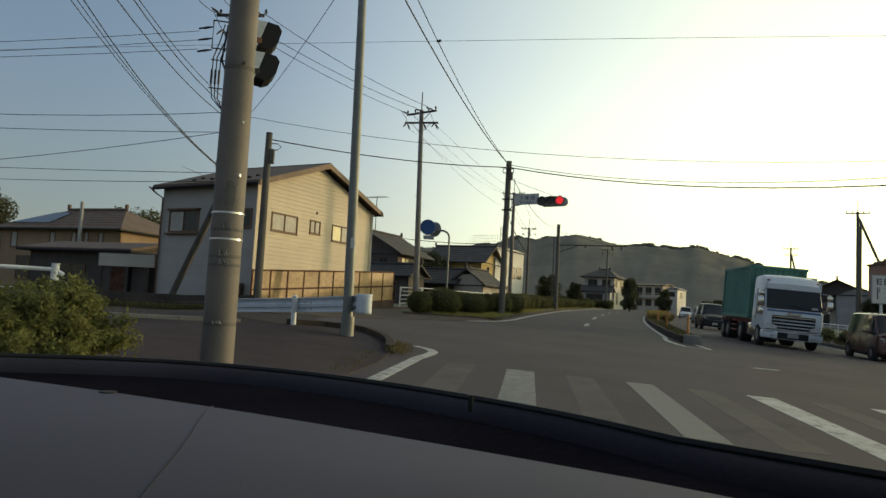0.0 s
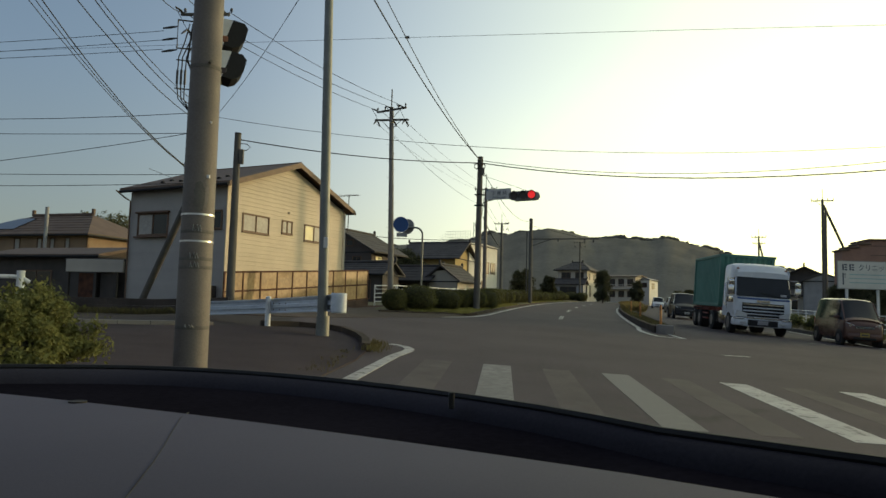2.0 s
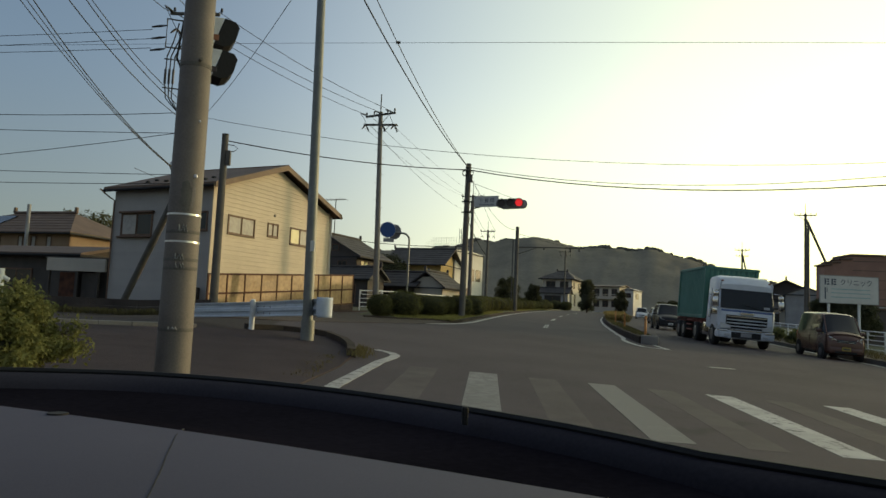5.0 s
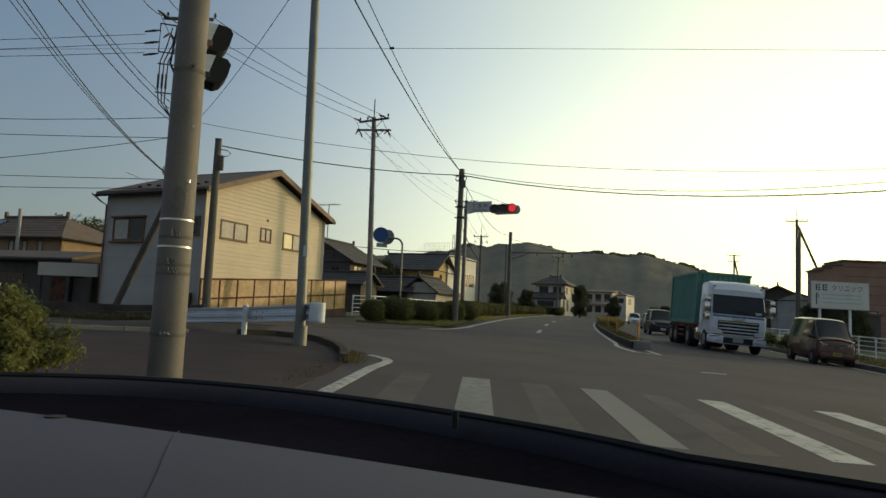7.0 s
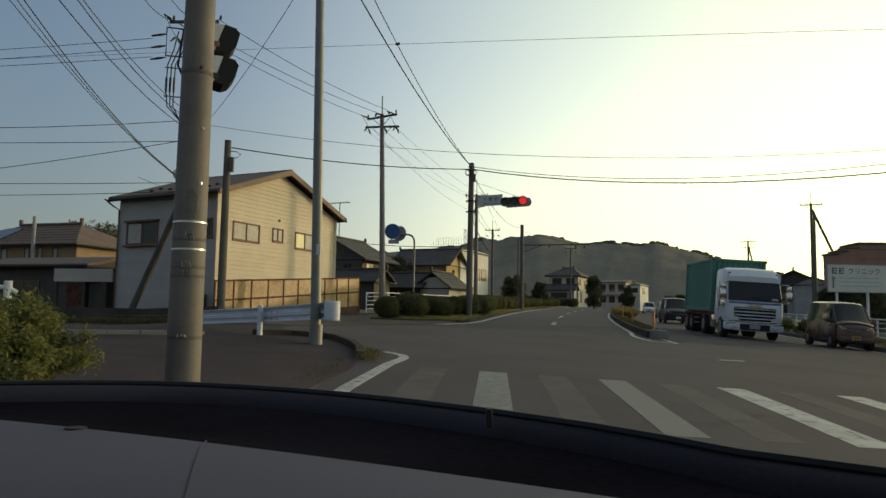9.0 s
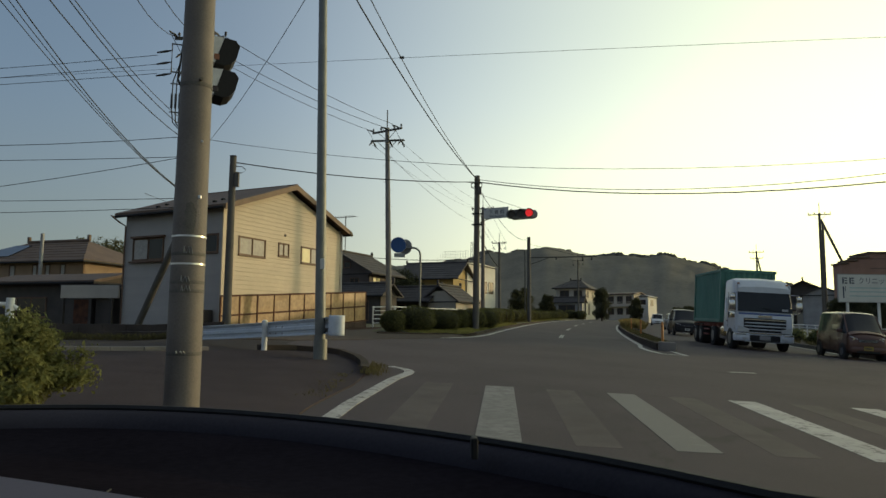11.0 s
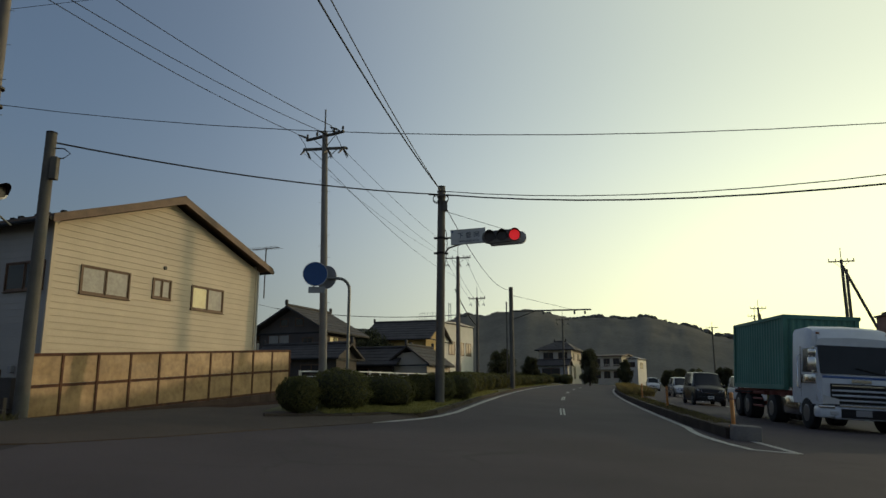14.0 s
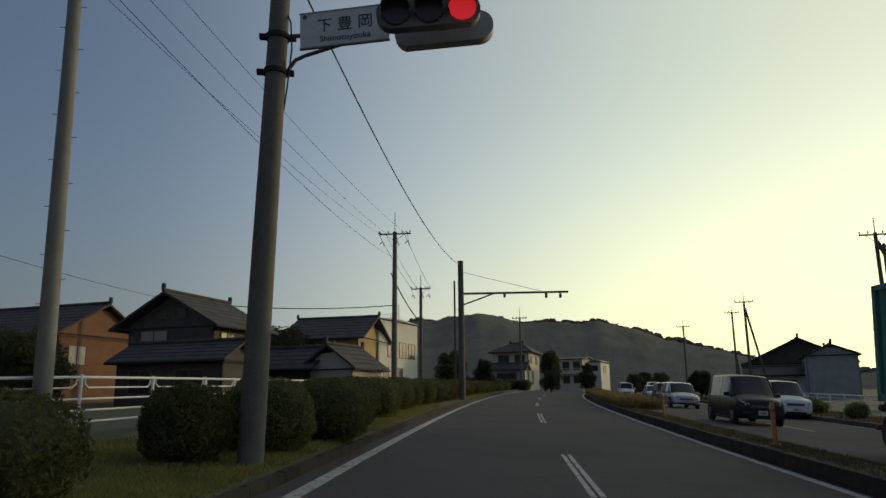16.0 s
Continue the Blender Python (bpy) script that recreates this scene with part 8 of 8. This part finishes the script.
    part("rear_guard", Mesh().cbox((-1.15, -8.7, 0.5), (1.15, -8.6, 0.62), 0.02), M["redframe"], root)
    for yy in frange(-8.4, -3.2, 0.9):
        part("cross_member", Mesh().cbox((-1.18, yy - 0.06, 0.90), (1.18, yy + 0.06, 1.05), 0.01), M["redframe"], root)
    return root


TX, TY, TH = 14.95, 30.5, 190
tk = truck(TX, TY, TH)
box = thing("shipping_container", lean(TX, TY, TH) @ Matrix.Translation((0, 0, 1.115)), "dark green corrugated shipping container on the trailer", "container")
cw, c0, c1, chh = 1.22, -8.4, -2.7, 2.5
for y0, y1 in ((c0, c0 + 0.14), (c1 - 0.14, c1)):
    for s in (-1, 1):
        part("corner_post", Mesh().cbox((s * cw - 0.07 - 0.07 * (s > 0) + 0.07 * (s < 0) - 0.0, y0, 0), (s * cw + 0.07 - 0.07 * (s > 0) + 0.07 * (s < 0), y1, chh), 0.01), M["container"], box)
for s in (-1, 1):
    x = s * (cw - 0.04)
    pts = []
    yy = c0 + 0.14
    k = 0
    while yy < c1 - 0.14:
        pts.append((yy, x - s * 0.035 * (1 if k % 4 in (0, 1) else 0)))
        yy += 0.07
        k += 1
    m = Mesh().sheet([[(px_, py_, z) for py_, px_ in pts] for z in (0.15, chh - 0.1)])
    ob = part("side_panel", m, M["container"], box, "corrugated side panel")
    sol = ob.modifiers.new("thickness", "SOLIDIFY")
    sol.thickness = 0.004
    part("top_rail", Mesh().cbox((s * cw - 0.05, c0, chh - 0.12), (s * cw + 0.0, c1, chh), 0.01), M["container"], box)
    part("bottom_rail", Mesh().cbox((s * cw - 0.05, c0, 0), (s * cw + 0.0, c1, 0.16), 0.01), M["container"], box)
for y in (c0 + 0.05, c1 - 0.05):
    pts = []
    xx, k = -cw + 0.07, 0
    while xx < cw - 0.07:
        pts.append((xx, y - 0.03 * (1 if k % 4 in (0, 1) else 0)))
        xx += 0.06
        k += 1
    ob = part("end_panel", Mesh().sheet([[(a_, b_, z) for a_, b_ in pts] for z in (0.1, chh - 0.1)]), M["container"], box, "corrugated end panel")
    sol = ob.modifiers.new("thickness", "SOLIDIFY")
    sol.thickness = 0.004
    part("header", Mesh().cbox((-cw, y - 0.05, chh - 0.14), (cw, y + 0.05, chh), 0.01), M["container"], box)
part("top_panel", Mesh().cbox((-cw + 0.01, c0 + 0.01, chh - 0.05), (cw - 0.01, c1 - 0.01, chh - 0.02), 0.005), M["container"], box)


# ---- the car that carries the view, standing at the stop line ----
own = thing("car", (0, 0, gz(0, 0)), "dark car stopped at the crossing, its grey dashboard in view", "car")
zd = 1.085 - gz(0, 0)


def inner_edge(t):
    """Seam where the grey dashboard meets the black cowl; t from one door to the other."""
    x = lerp(-0.95, 0.75, t)
    return Vector((x, (0.64 - 0.62 * x - 0.18 * x * x if x < 0.16 else 0.535 - 0.75 * (x - 0.16)) * 1.025, zd))


def outer_edge(t):
    x = lerp(-1.25, 0.95, t)
    y = 1.235 - 0.96 * (x - 0.0) - 0.75 * x * x if x > -0.56 else 1.54 - 0.10 * (x + 0.56) * 0 - 0.55 * (x + 0.56) ** 2 + 0.0
    if x <= -0.56:
        y = 1.235 + 0.96 * 0.56 - 0.75 * 0.3136 - 0.55 * (x + 0.56) ** 2
    if x > 0.22:
        y = 0.985 - 1.9 * (x - 0.22) if x < 0.28 else 0.871 - 0.6 * (x - 0.28) - 0.35 * (x - 0.28)
    return Vector((x, y, zd - 0.025))


T = [i / 40 for i in range(41)]
rows = []
for t in T:
    e = inner_edge(t)
    rows.append([Vector((e.x * 1.0 - 0.0, -0.25, zd - 0.03)), Vector((e.x, 0.0, zd - 0.008)), Vector((e.x, e.y * 0.5, zd)), Vector((e.x, e.y - 0.02, zd)), Vector((e.x, e.y, zd - 0.006))])
part("dashboard", Mesh().sheet(rows, 0.12), M["dashtop"], own, "soft grey dashboard top", True)
rows = []
for t in T:
    a, b = inner_edge(t), outer_edge(t)
    q = []
    for k in range(9):
        f = k / 8
        p = a.lerp(b, f)
        p.z = zd - 0.012 - 0.025 * math.sin(math.pi * f) - 0.038 * f
        q.append(p)
    q.append(b + Vector((0, 0.02, -0.06)))
    rows.append(q)
lip = [[outer_edge(t) + Vector((0, dy, dz)) for dy, dz in ((-0.045, -0.034), (-0.038, -0.018), (-0.024, -0.006), (-0.008, -0.001), (0.008, -0.004), (0.02, -0.05))] for t in T]
part("cowl_lip", Mesh().sheet(lip, 0.02), M["dashlip"], own, "rounded charcoal cowl lip", True)
part("cowl", Mesh().sheet(rows, 0.03), M["dashblack"], own, "black windscreen cowl", True)
part("dash_seam", Mesh().tube([(-0.165, 0.42, zd - 0.0004), (-0.19, 0.55, zd - 0.0004), (-0.203, 0.61, zd - 0.0004), (-0.215, 0.66, zd - 0.0004), (-0.226, 0.71, zd - 0.0004), (-0.235, 0.75, zd - 0.0006), (-0.24, 0.79, zd - 0.001)], 0.0008, 6), M["black"], own)
part("sensor", Mesh().tube([(-0.38, 0.845, zd - 0.004), (-0.38, 0.845, zd + 0.0015)], 0.010, 12), M["black"], own, smooth=True)
part("seal", Mesh().tube([outer_edge(t) + Vector((0, 0, 0.002)) for t in T], 0.006, 6), M["black"], own, smooth=True)
part("wiper_pivot", Mesh().cbox((0.05, 1.10, zd - 0.035), (0.058, 1.12, zd - 0.010), 0.003), M["black"], own)
hood = Mesh().sheet([[outer_edge(t) + Vector((0.0, 0.03 + 0.5 * k, -0.10 - 0.06 * k - 0.05 * k * k)) for k in (0, 0.4, 0.8, 1.1)] for t in T], 0.04)
part("hood", hood, M["p_grey"], own, smooth=True)
part("front_shell", Mesh().cbox((-1.2, 0.2, 0.28), (0.9, 1.1, zd - 0.16), 0.06), M["p_grey"], own, smooth=True)
for x in (-1.1, 0.8):
    wheel(own, x, 0.75, 0.3, 0.2)
rf = Mesh().sheet([[Vector((lerp(-1.0, 0.72, k / 6), y, 1.50 - 0.02 * abs(k - 3) - 0.10 * max(0, (-y - 1.0)))) for k in range(7)] for y in (0.42, 0.0, -0.6, -1.2, -1.9)], 0.05)
part("roof", rf, M["p_grey"], own, smooth=True)
part("headliner", Mesh().cbox((-0.98, -1.9, 1.36), (0.70, 0.34, 1.40), 0.02), M["dashtop"], own)
for sx_, x0, x1 in ((-1, -1.0, -1.27), (1, 0.72, 0.98)):
    part("windscreen_pillar", Mesh().tube([(x0, 0.42, 1.46), (x1, 1.15 if sx_ < 0 else 0.55, 1.02)], 0.045, 8), M["black"], own, smooth=True)
    part("door_pillar", Mesh().tube([(x0, -0.75, 1.46), (x1, -0.75, 0.95)], 0.05, 8), M["black"], own, smooth=True)
    part("door", Mesh().cbox((x1 - 0.05, -2.1, 0.28), (x1 + 0.05, 1.2 if sx_ < 0 else 0.6, 1.02), 0.03), M["p_grey"], own, smooth=True)
part("rear_panel", Mesh().cbox((-1.27, -2.2, 0.28), (0.98, -2.05, 1.42), 0.03), M["p_grey"], own, smooth=True)
part("floor_pan", Mesh().cbox((-1.25, -2.1, 0.24), (0.95, 0.3, 0.32), 0.02), M["black"], own)
for x in (-1.1, 0.8):
    wheel(own, x, -1.55, 0.3, 0.2)
